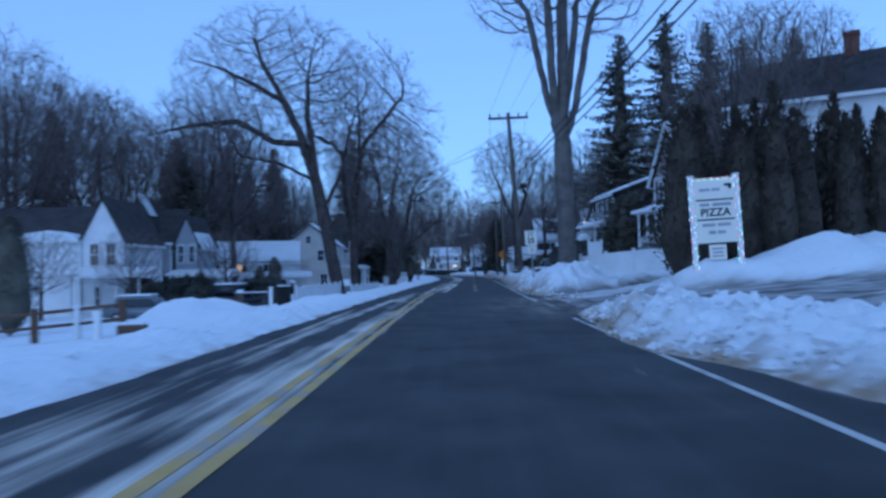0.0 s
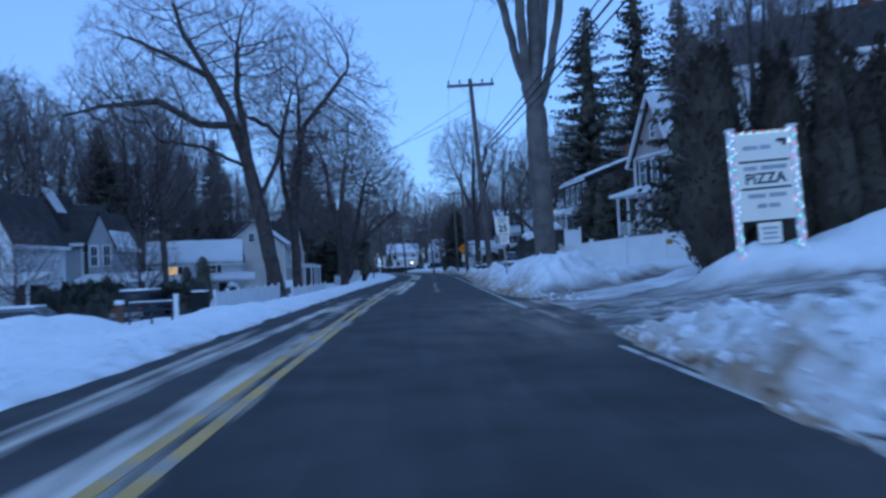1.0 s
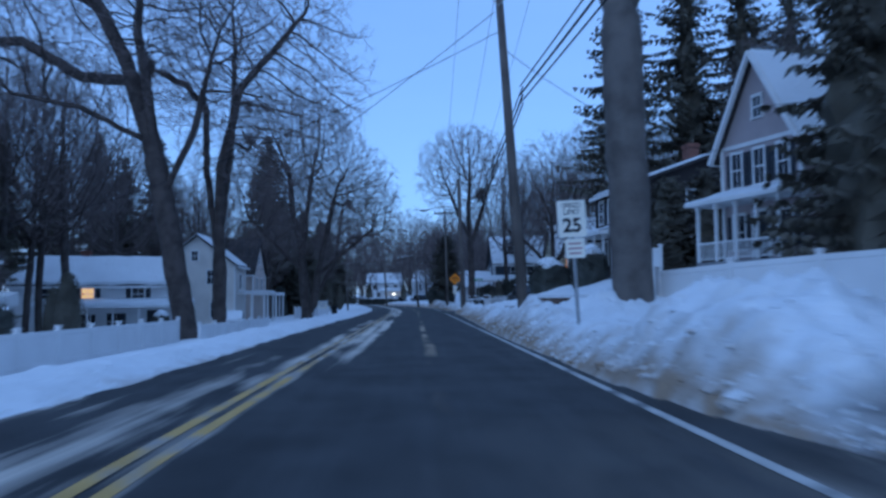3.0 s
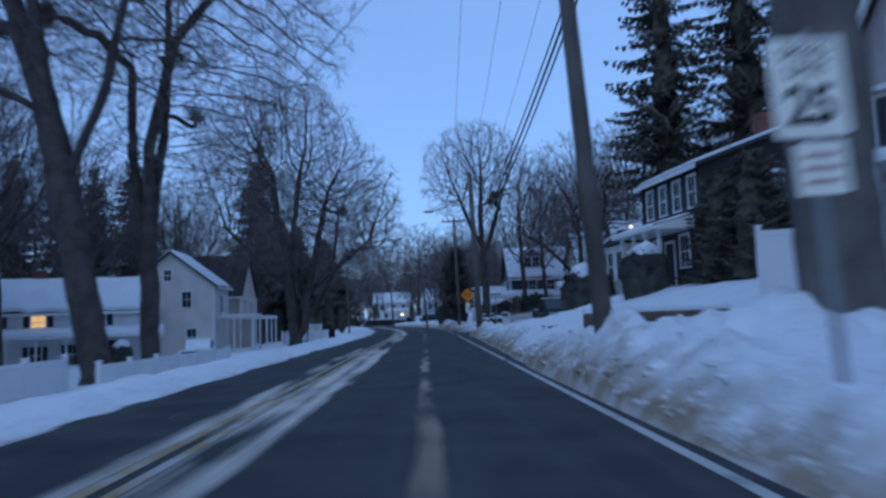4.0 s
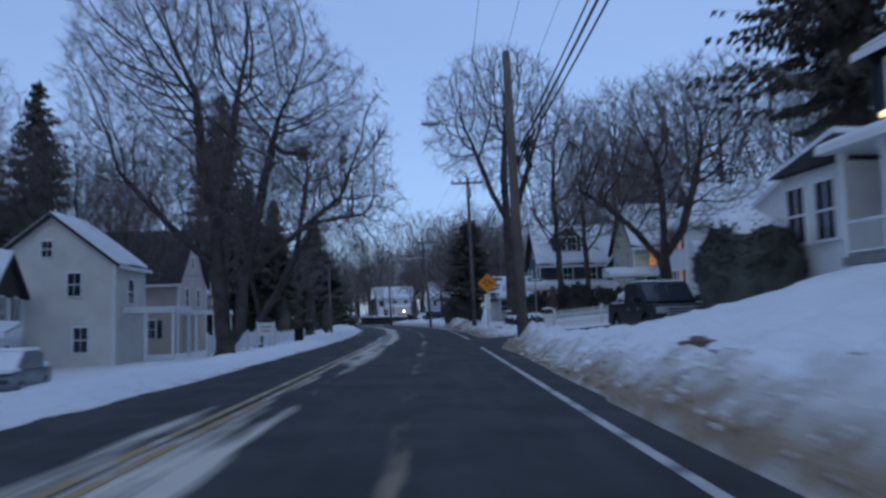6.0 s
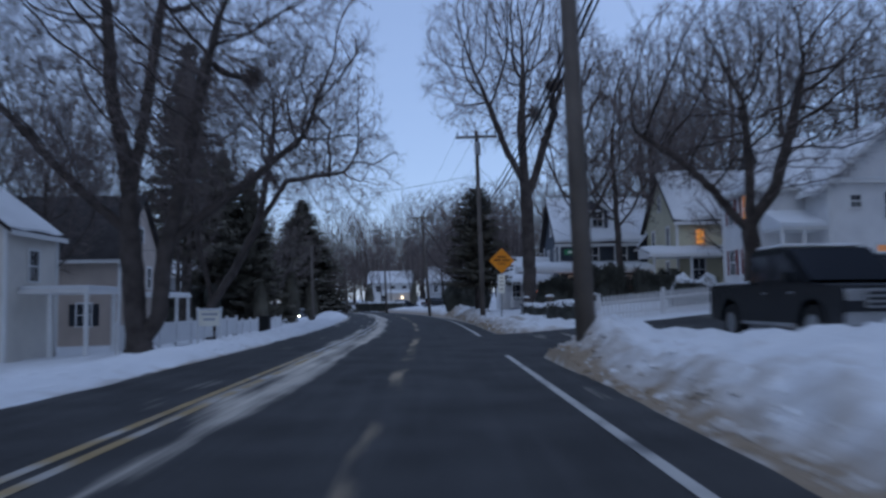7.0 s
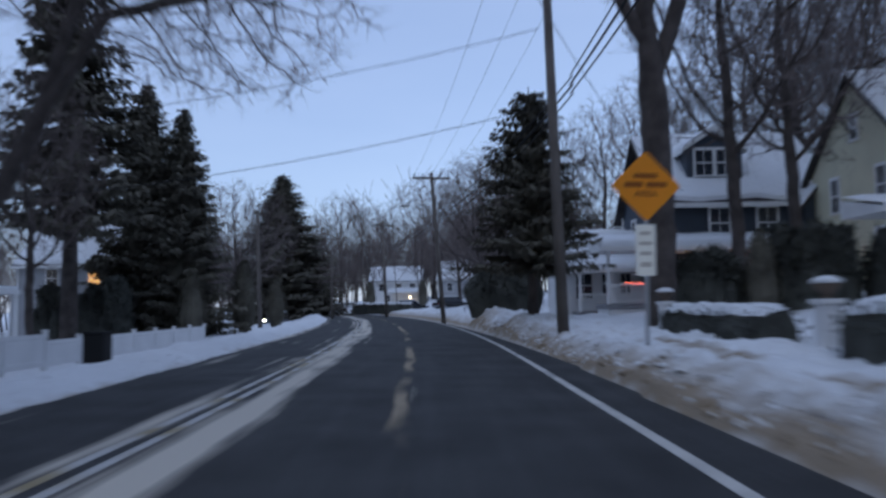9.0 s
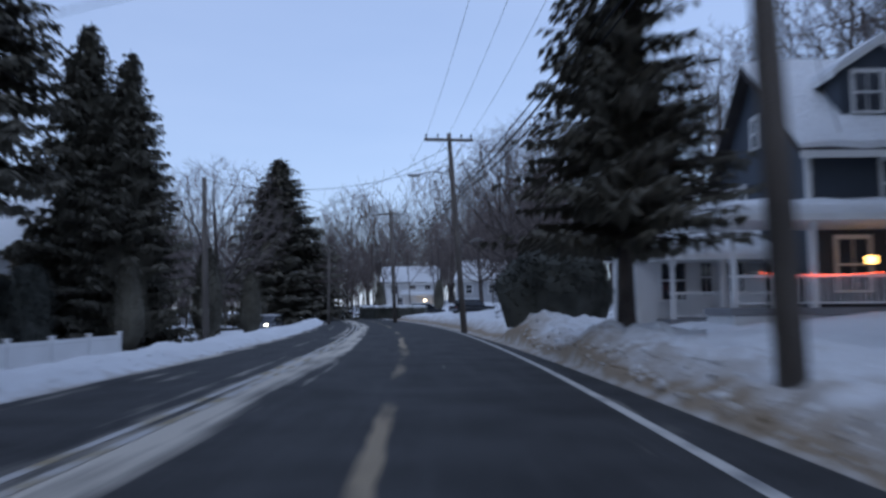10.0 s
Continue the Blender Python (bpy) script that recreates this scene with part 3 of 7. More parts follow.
strip("edge_line", -0.055, 0.055, 25.6, 85.3, 0.005, WHITE_LINE, line=white_line, label="worn white edge line", category="road marking")
strip("edge_line", -0.06, 0.06, 95.2, 200, 0.005, WHITE_FRESH, line=white_line, label="clear white edge line", category="road marking")


def side_road():
    xs = steps((2.2, 12, 0.7), (12, 60, 4))
    verts, faces = [], []
    for x in xs:
        for k in range(7):
            s = SIDE_Y0 - 2.0 + (SIDE_Y1 - SIDE_Y0 + 4.0) * k / 6
            y = s + street_line(x)
            verts.append((x, y, (land(x, y) if x > 3 else 0) + (0.004 if x > 2.6 else -0.03)))
    faces = [(j * 7 + i, (j + 1) * 7 + i, (j + 1) * 7 + i + 1, j * 7 + i + 1) for j in range(len(xs) - 1) for i in range(6)]
    ob = raw("road", verts, faces, SIDE, smooth=True)
    lay = ob.data.uv_layers.new(name="lane")
    for loop in ob.data.loops:
        lay.data[loop.index].uv = ob.data.vertices[loop.vertex_index].co[:2]
    return tagged(ob, "wet asphalt side street between snow banks", "road", kind="structure")


side_road()


# ---- trees ----
def turned(d, angle, azimuth):
    side = d.orthogonal().normalized()
    return (Matrix.Rotation(azimuth, 3, d) @ (Matrix.Rotation(angle, 3, side) @ d)).normalized()


class Limbs:
    """Gathers tapered tubes, thick ones for the trunk and thin ones for the crown."""

    def __init__(self):
        self.sets = {"trunk": ([], []), "crown": ([], [])}

    def add(self, where, points, radii, sides):
        verts, faces = self.sets[where]
        start, last = len(verts), None
        for i, p in enumerate(points):
            d = (points[min(i + 1, len(points) - 1)] - points[max(i - 1, 0)]).normalized()
            side = d.orthogonal().normalized() if last is None else (last - d * last.dot(d)).normalized()
            last, up = side, d.cross(side)
            for k in range(sides):
                a = k * math.tau / sides
                verts.append(p + (side * math.cos(a) + up * math.sin(a)) * radii[i])
        for i in range(len(points) - 1):
            for k in range(sides):
                a, b = start + i * sides, start + (i + 1) * sides
                faces.append((a + k, a + (k + 1) % sides, b + (k + 1) % sides, b + k))

    def build(self, name, label, bark, twig, category="tree"):
        ob = thing(name, Matrix(), label, category)
        for key, m in (("trunk", bark), ("crown", twig)):
            verts, faces = self.sets[key]
            raw(key, verts, faces, m, ob, smooth=key == "trunk")
        return ob


def grown_tree(seed, trunk, r0, crowns, points=1500, step=0.45, name="bare_tree", label="leafless roadside tree with a dense crown of fine twigs", bark=None, fine=0.012, twigs=3, twig_l=0.75, limbs=(), shell=2.4, side_twigs=2):
    """A bare tree whose limbs grow out of the trunk line into the room that its crowns give (x, y, z, radius across, radius up)."""
    rng = random.Random(seed)
    nr = np.random.default_rng(seed)
    pos, dad = [], []

    def line(knots, last):
        p = Vector(knots[0])
        for q in knots[1:]:
            q = Vector(q)
            n = max(1, round((q - p).length / step))
            for i in range(1, n + 1):
                w = 0.035 if i < n else 0.0
                pos.append(tuple(p.lerp(q, i / n) + Vector((rng.uniform(-w, w), rng.uniform(-w, w), rng.uniform(-w, w)))))
                dad.append(last)
                last = len(pos) - 1
            p = q

    pos.append((trunk[0][0], trunk[0][1], -0.4))
    dad.append(-1)
    line([pos[0]] + list(trunk), 0)
    for knots in limbs:
        k = min(range(len(pos)), key=lambda i: (Vector(pos[i]) - Vector(knots[0])).length)
        line([pos[k]] + list(knots[1:]), k)
    vol = [c[3] ** 2 * c[4] for c in crowns]
    goal = []
    for c, v in zip(crowns, vol):
        m = int(points * v / sum(vol))
        d = nr.normal(size=(m, 3))
        d /= np.linalg.norm(d, axis=1)[:, None]
        d *= (nr.random(m) ** (1 / shell))[:, None]
        goal.append(np.array(c[:3]) + d * np.array([c[3], c[3], c[4]]))
    goal = np.concatenate(goal)
    P = np.array(pos)
    low = trunk[-1][2] * 0.6
    ok = np.where(P[:, 2] >= low)[0]
    near = np.full(len(goal), 1e9)
    who = np.zeros(len(goal), int)
    fresh = ok
    for _ in range(160):
        Q = np.array([pos[i] for i in fresh])
        dist = (Q * Q).sum(1)[None] - 2.0 * (goal @ Q.T)
        j = dist.argmin(1)
        dj = np.linalg.norm(goal - Q[j], axis=1)
        better = dj < near
        near = np.where(better, dj, near)
        who = np.where(better, np.array(fresh)[j], who)
        keep = near > step * 1.5
        goal, near, who = goal[keep], near[keep], who[keep]
        if not len(goal):
            break
        fresh = []
        at = np.array(pos)[who]
        pull = (goal - at) / np.linalg.norm(goal - at, axis=1)[:, None]
        total = np.zeros((len(pos), 3))
        np.add.at(total, who, pull)
        for i in np.unique(who):
            d = total[i] / (np.linalg.norm(total[i]) + 1e-6)
            if dad[i] >= 0:
                back = np.array(pos[i]) - np.array(pos[dad[i]])
                d = d + 0.35 * back / (np.linalg.norm(back) + 1e-6)
            d = d + nr.normal(size=3) * 0.12 + np.array([0, 0, 0.08])
            d /= np.linalg.norm(d) + 1e-6
            pos.append(tuple(np.array(pos[i]) + d * step))
            dad.append(int(i))
            fresh.append(len(pos) - 1)
    n = len(pos)
    kids = [[] for _ in range(n)]
    for i in range(1, n):
        kids[dad[i]].append(i)
    # the wood adds up from the tips down
    area = [0.0] * n
    for i in range(n - 1, -1, -1):
        area[i] = sum(area[k] for k in kids[i]) if kids[i] else fine ** 2.2
    rad = [a ** (1 / 2.2) for a in area]
    k = r0 / rad[1]
    grow = [fine + (r - fine) * (k if r > fine * 1.01 else 1) if k > 1 else max(fine, r * k) for r in rad]
    out = Limbs()
    heads = [(0, 0)] + [(dad[i], i) for i in range(1, n) if i != max(kids[dad[i]], key=lambda q: area[q])]
    for a, b in heads:
        idx = [a, b] if b else [0]
        while kids[idx[-1]]:
            idx.append(max(kids[idx[-1]], key=lambda q: area[q]))
        pts = [Vector(pos[i]) for i in idx]
        rr = [grow[i] for i in idx]
        if b:
            rr[0] = rr[1]
        else:
            pts.insert(1, pts[0] + Vector((0, 0, 0.6)))
            rr.insert(1, rr[0] * 1.12)
            rr[0] *= 1.5
        thick = max(rr) > fine * 3.2
        out.add("trunk" if thick else "crown", pts, rr, 10 if max(rr) > 0.2 else 6 if thick else 3)
    verts, faces = out.sets["crown"]
    for i in range(1, n):
        if grow[i] < fine * 2.4:
            p = Vector(pos[i])
            d0 = (p - Vector(pos[dad[i]])).normalized()
            for _ in range(twigs if kids[i] else twigs + 1):
                d = turned(d0, rng.uniform(0.3, 1.0), rng.uniform(0, math.tau))
                L = twig_l * rng.uniform(0.5, 1.2)
                e = p + d * L
                s = d.orthogonal().normalized() * fine * 0.8
                u = d.cross(s)
                m = len(verts)
                verts += [p + s, p - s * 0.5 + u * 0.87, p - s * 0.5 - u * 0.87, e]
                faces += [(m, m + 1, m + 3), (m + 1, m + 2, m + 3), (m + 2, m, m + 3)]
                for _ in range(side_twigs):
                    q = p.lerp(e, rng.uniform(0.3, 0.8))
                    d2 = turned(d, rng.uniform(0.4, 0.9), rng.uniform(0, math.tau))
                    s2 = d2.orthogonal().normalized() * fine * 0.75
                    m = len(verts)
                    verts += [q + s2, q - s2, q + d2 * L * rng.uniform(0.4, 0.7)]
                    faces.append((m, m + 1, m + 2))
    return out.build(name, label, bark or BARK, TWIG)


def blade(verts, faces, p, d, w, L, sag=0.0):
    """A narrow leaf-shaped spray from p along d."""
    side = d.cross(Vector((0, 0, 1)))
    side = side.normalized() if side.length > 1e-3 else Vector((1, 0, 0))
    n = len(verts)
    m = p + d * (L * 0.45)
    verts += [p, m + side * w, p + d * L + Vector((0, 0, -sag)), m - side * w + Vector((0, 0, w * 0.5))]
    faces.append((n, n + 1, n + 2, n + 3))


def spruce(seed, h, r, droop=0.35, low=0.06, dense=1.0, name="spruce_tree", label="tall dark green spruce with drooping boughs", power=0.85, gap=0.0, heart=0.5, full=1.0, leaf=1.0):
    rng = random.Random(seed)
    out = Limbs()
    out.add("trunk", [Vector((0, 0, -0.4)), Vector((0, 0, h * 0.5)), Vector((0, 0, h))], [h * 0.017 + 0.08, h * 0.01, 0.02], 8)
    verts, faces, flecks = [], [], ([], [])
    z = h * low
    while z < h * 0.985:
        k = 1 - z / h
        count = int((5 + 3 * k) * dense)
        for i in range(count):
            if rng.random() < gap:
                continue
            az = rng.uniform(0, math.tau)
            L = r * (k ** power) * rng.uniform(0.7, 1.12) + 0.12
            p = Vector((0, 0, z + rng.uniform(-0.1, 0.1)))
            d = Vector((math.cos(az), math.sin(az), 0.25 if k < 0.25 else 0.05))
            n = max(2, int(L / (0.34 if full <= 1 else 0.28) / leaf))
            for s in range(n):
                t = min(1.0, (s + rng.random()) / n + 0.06)
                q = p + Vector((d.x * L * t, d.y * L * t, d.z * L * t - droop * L * t * (1.15 - 0.75 * t)))
                side = Vector((-d.y, d.x, 0))
                w = 0.34 * (1.25 * full - t) * min(1.0, L / 1.5) + 0.1
                for sg in (-1, 1):
                    e = (d * 0.75 + side * sg * rng.uniform(0.5, 1.1) + Vector((0, 0, -0.25 - rng.random() * 0.45))).normalized()
                    blade(verts, faces, q, e, (0.10 + 0.08 * rng.random()) * leaf, w * rng.uniform(1.3, 2.4) * (0.4 + 0.6 * leaf), 0.08 * leaf)
                if t > 0.35 and rng.random() < 0.018:
                    blade(*flecks, q + Vector((0, 0, 0.05)), (d * 0.9 + side * rng.uniform(-0.5, 0.5)).normalized(), rng.uniform(0.05, 0.1), rng.uniform(0.2, 0.45), 0.05)
                blade(verts, faces, q, Vector((d.x * 0.35, d.y * 0.35, -1)).normalized(), 0.13 * leaf, w * rng.uniform(0.9, 1.8) * (0.4 + 0.6 * leaf))
            out.add("trunk", [p, p + Vector((d.x * L * .5, d.y * L * .5, d.z * L * .5 - droop * L * .39)), p + Vector((d.x * L, d.y * L, d.z * L - droop * L * .4))], [0.035, 0.02, 0.008], 3)
        z += 0.26 + 0.2 * k
    # a dark heart of dead inner boughs, ragged in outline
    n0 = len(verts)
    rows, cols = 16, 10
    for j in range(rows + 1):
        zz = h * (low + 0.03 + (0.93 - low) * j / rows)
        for i in range(cols):
            q = heart * r * ((1 - zz / h) ** power) * rng.uniform(0.6, 1.15)
            a = i * math.tau / cols
            verts.append(Vector((q * math.cos(a), q * math.sin(a), zz - 0.15 * q)))
    for j in range(rows):
        for i in range(cols):
            faces.append((n0 + j * cols + i, n0 + j * cols + (i + 1) % cols, n0 + (j + 1) * cols + (i + 1) % cols, n0 + (j + 1) * cols + i))
    out.sets["crown"] = (verts, faces)
    ob = out.build(name, label, BARK, NEEDLE)
    tagged(raw("bough_snow", *flecks, SNOW, ob, "snow caught on the boughs"), kind="stuff")
    return ob


def cedar(seed, h, r, name="arborvitae", label="tall dense arborvitae in a row of evergreens", leaf=None, round_top=0.6, foot=0.25):
    """A column of upright sprays over a dark heart."""
    rng = random.Random(seed)
    out = Limbs()
    out.add("trunk", [Vector((0, 0, -0.4)), Vector((0, 0, h * 0.9))], [0.12, 0.03], 6)
    lumps = [(rng.uniform(0, math.tau), rng.uniform(0, h), rng.uniform(0.7, 1.2)) for _ in range(26)]

    def radius(az, z):
        t = max(0.0, min(1.0, z / h))
        base = r * min(1.0, foot + t * 3.5) * (1 - t ** 2.6) ** round_top
        for a, zz, s in lumps:
            da = math.atan2(math.sin(az - a), math.cos(az - a))
            base *= 1 + 0.16 * (s - 0.6) * math.exp(-(da / 0.5) ** 2 - ((z - zz) / 0.7) ** 2)
        return base

    verts, faces = [], []
    for j in range(13):
        for i in range(12):
            az = i * math.tau / 12
            q = radius(az, h * j / 12) * 0.72
            verts.append(Vector((q * math.cos(az), q * math.sin(az), h * j / 12 * 0.97)))
    for j in range(12):
        for i in range(12):
            faces.append((j * 12 + i, j * 12 + (i + 1) % 12, (j + 1) * 12 + (i + 1) % 12, (j + 1) * 12 + i))
    for _ in range(int(150 * h * max(0.7, r))):
        z = h * rng.random()
        az = rng.uniform(0, math.tau)
        q = radius(az, z) * rng.uniform(0.6, 1.0)
        p = Vector((q * math.cos(az), q * math.sin(az), z))
        d = Vector((math.cos(az) * 0.55 + rng.uniform(-.4, .4), math.sin(az) * 0.55 + rng.uniform(-.4, .4), rng.uniform(0.2, 1.1))).normalized()
        blade(verts, faces, p, d, rng.uniform(0.04, 0.09), rng.uniform(0.18, 0.42))
    out.sets["crown"] = (verts, faces)
    return out.build(name, label, BARK, leaf or CEDAR)


def put(ob, x, y, z=None, rz=0.0, s=1.0, lx=0.0, ly=0.0):
    """Sets a thing built at the origin on the land at x, y."""
    ob.matrix_world = pose(x, y, land(x, y) if z is None else z, lx, ly, rz) @ Matrix.Scale(s, 4)
    return ob


def again(ob, x, y, z=None, rz=0.0, s=1.0, label=""):
    c = copy_thing(ob, Matrix())
    c.matrix_basis = pose(x, y, land(x, y) if z is None else z, 0, 0, rz) @ Matrix.Scale(s, 4)
    return tagged(c, label)


TR = random.Random(5)
# the big oak on the left verge and its neighbours
oak = put(grown_tree(11, [(0, 0, 0), (-0.9, 0, 5.0), (-1.8, 0, 9.4), (-2.95, 0.1, 12.8)], 0.52, [(-5.0, 0, 16.5, 8.0, 6.4), (-10.5, 0.5, 13.6, 5.6, 3.6), (0.2, -0.5, 13.6, 4.4, 4.2)], points=6400, step=0.42,
           limbs=[[(-2.9, 0.1, 12.0), (-5.1, 0.4, 12.3), (-7.9, 0.2, 14.0), (-11.8, 0.5, 13.9), (-14.4, 0.6, 13.4)], [(-2.95, 0.1, 12.8), (-4.6, 0, 16.3), (-5.8, -0.2, 18.4), (-6.6, -0.3, 21.0)], [(-4.2, 0, 15.6), (-7.4, 0.4, 17.4), (-9.8, 0.5, 18.6)],
                  [(-1.2, 0, 8.2), (-1.7, -0.6, 11.0), (-2.2, -0.8, 14.0), (-2.0, -1.0, 17.5)], [(-1.0, 0, 6.6), (0.4, -0.6, 9.6), (1.2, -0.8, 13.0)], [(-1.8, 0, 9.2), (-4.4, -1.6, 10.4), (-7.0, -2.4, 10.8)]],
           label="huge leafless oak with a leaning trunk and wide crooked limbs"), -10.8, 61.7, -0.6, 0)
twin = put(grown_tree(23, [(0, 0, 0), (-0.05, 0, 3.5), (-0.1, 0.1, 6.0)], 0.34, [(1.6, 0, 13.6, 5.0, 7.4), (4.6, 0, 13.0, 3.0, 4.4)], points=3600, step=0.4,
            limbs=[[(-0.1, 0, 3.4), (-0.8, 0.4, 8), (-1.0, 0.8, 12)], [(-0.1, 0, 5.0), (0.0, -0.2, 8.2), (1.0, -0.3, 12.2), (4.2, -0.4, 16.0)], [(-0.1, 0, 4.6), (0.4, 0.6, 10.0), (0.5, 0.6, 15)]],
            label="leafless tree with several slender upright stems"), -9.9, 64.0, -0.6)
maple = put(grown_tree(37, [(-0.2, 0, 0), (-0.35, 0, 1.2), (-0.55, 0, 4.0), (-0.8, 0.1, 7.0)], 0.5, [(-1.4, 0, 14.0, 7.2, 7.6), (3.8, 0, 11.4, 4.6, 5.2), (0.5, 0, 8.0, 7.6, 2.6)], points=8500, step=0.36,
             limbs=[[(-0.25, 0, 0.4), (0.5, 0, 1.4), (0.75, 0, 4.0), (1.9, -0.3, 9.0), (2.6, -0.4, 12.0)], [(-0.6, 0, 4.4), (-2.8, -0.6, 6.6), (-5.4, -0.6, 9.4)], [(-0.8, 0.1, 7.0), (-1.6, 0.6, 10), (-2.0, 0.8, 14)], [(0.75, 0, 4.0), (3.0, 0.8, 6.0), (5.6, 1.0, 8.2)], [(-0.7, 0, 5.6), (-0.4, 0.8, 9), (0.2, 1.0, 14)]],
             label="broad leafless maple forking low into a domed crown", side_twigs=3), -10.1, 97.7, -0.6, 0)
# the elm-like trunk by the white fence and the vase-shaped tree by the blue house
elm = put(grown_tree(41, [(0, 0, 0), (-0.1, 0, 4.5), (-0.15, 0, 8.2)], 0.56, [(0, 0, 19.5, 6.4, 7.0)], points=2200, step=0.42,
           limbs=[[(-0.15, 0, 7.8), (-0.9, 0.1, 10.0), (-2.0, 0.3, 15.5)], [(-0.15, 0, 8.2), (0.0, 0.3, 11.5), (0.1, 0.6, 16.5)], [(-0.1, 0, 7.2), (0.6, -0.1, 9.6), (1.6, -0.3, 15)], [(-0.15, 0, 8.0), (0.35, 0.3, 11.0), (0.9, 0.5, 16)], [(-0.5, 0, 8.9), (-0.7, -0.3, 11.5), (-0.9, -0.6, 16)]],
           label="thick grey-barked leafless tree forking high into steep limbs", bark=BARK_GREY), 5.35, 45.4, 0.7)
vase = put(grown_tree(53, [(0, 0, 0), (0.05, 0, 4), (-0.1, 0, 8.0)], 0.4, [(-0.6, 0, 15.6, 5.8, 5.6)], points=3600, step=0.35,
            limbs=[[(-0.1, 0, 7.9), (-1.2, 0.1, 10.2), (-2.5, 0.2, 13.8)], [(0, 0, 7.0), (0.9, 0.2, 9.8), (2.2, 0.2, 14.0)], [(-0.1, 0, 8.0), (-0.2, 0.6, 11.5), (0.0, 0.8, 15)], [(-0.1, 0, 5.6), (1.4, -0.5, 7.6), (3.0, -0.8, 8.6)]],
            label="leafless street tree with a tall trunk and vase-shaped crown"), 6.1, 115.2, 0.1, 0)
fruit = put(grown_tree(61, [(0, 0, 0), (0.1, 0, 2.0), (0.1, 0.1, 3.4)], 0.33, [(0.4, 0, 8.6, 5.6, 4.6), (-3.0, 0, 7.0, 2.8, 2.2)], points=4200, step=0.34, label="gnarled spreading leafless tree behind the picket fence", fine=0.011, twig_l=0.55,
             limbs=[[(0.1, 0.1, 3.2), (-1.3, 0, 4.7), (-2.7, 0, 6.0), (-4.2, 0, 7.0)], [(0.1, 0.1, 3.4), (1.1, 0.1, 4.7), (1.8, 0.2, 6.8), (2.4, 0.2, 9.2)], [(0.1, 0.1, 3.4), (0.2, 0.2, 5.6), (0.1, 0.3, 8.2)]]), 12.5, 98.5, 0.6)
split = put(grown_tree(67, [(0, 0, 0), (0.1, 0, 2.0), (0.2, 0, 3.0)], 0.28, [(4.6, 0, 12.0, 5.2, 4.4), (-2.0, 0, 13.5, 5.0, 4.0), (7.2, -1, 9.2, 3.4, 3.0)], points=4200, step=0.38,
             limbs=[[(0.1, 0, 1.8), (1.3, -0.3, 3.6), (2.7, -0.5, 6.2), (4.3, -0.6, 8.6), (7.4, -0.9, 9.0)], [(0.1, 0, 2.2), (-0.6, 0, 5.0), (-1.3, 0.3, 10.0)], [(2.7, -0.5, 6.2), (3.0, 0.5, 9), (3.4, 0.6, 12)]],
             label="leafless tree with a forked trunk and long side limbs"), -11.8, 112.0, -0.7, 0)
plain = put(grown_tree(71, [(0, 0, 0), (0.1, 0, 2.5), (0, 0.1, 5.0)], 0.22, [(0, 0, 11.0, 4.0, 6.0)], points=1900, step=0.5, twigs=3, twig_l=0.95, label="slender leafless tree in bare woods", fine=0.015), -31.0, 70.0)
plain2 = put(grown_tree(79, [(0, 0, 0), (0.1, 0, 3.0), (0.3, 0.1, 6.0)], 0.26, [(0.4, 0, 12.6, 5.2, 6.4)], points=2200, step=0.52, twigs=3, twig_l=1.0, label="tall leafless tree in bare woods", fine=0.015), -29.0, 84.0)
round_tree = put(grown_tree(83, [(0, 0, 0), (0, 0, 1.2), (0.1, 0, 2.4)], 0.22, [(0, 0, 6.6, 4.4, 4.2)], points=1900, step=0.4, twigs=3, twig_l=0.75, label="round-headed leafless tree in a front yard", fine=0.012), 15.5, 140.0)
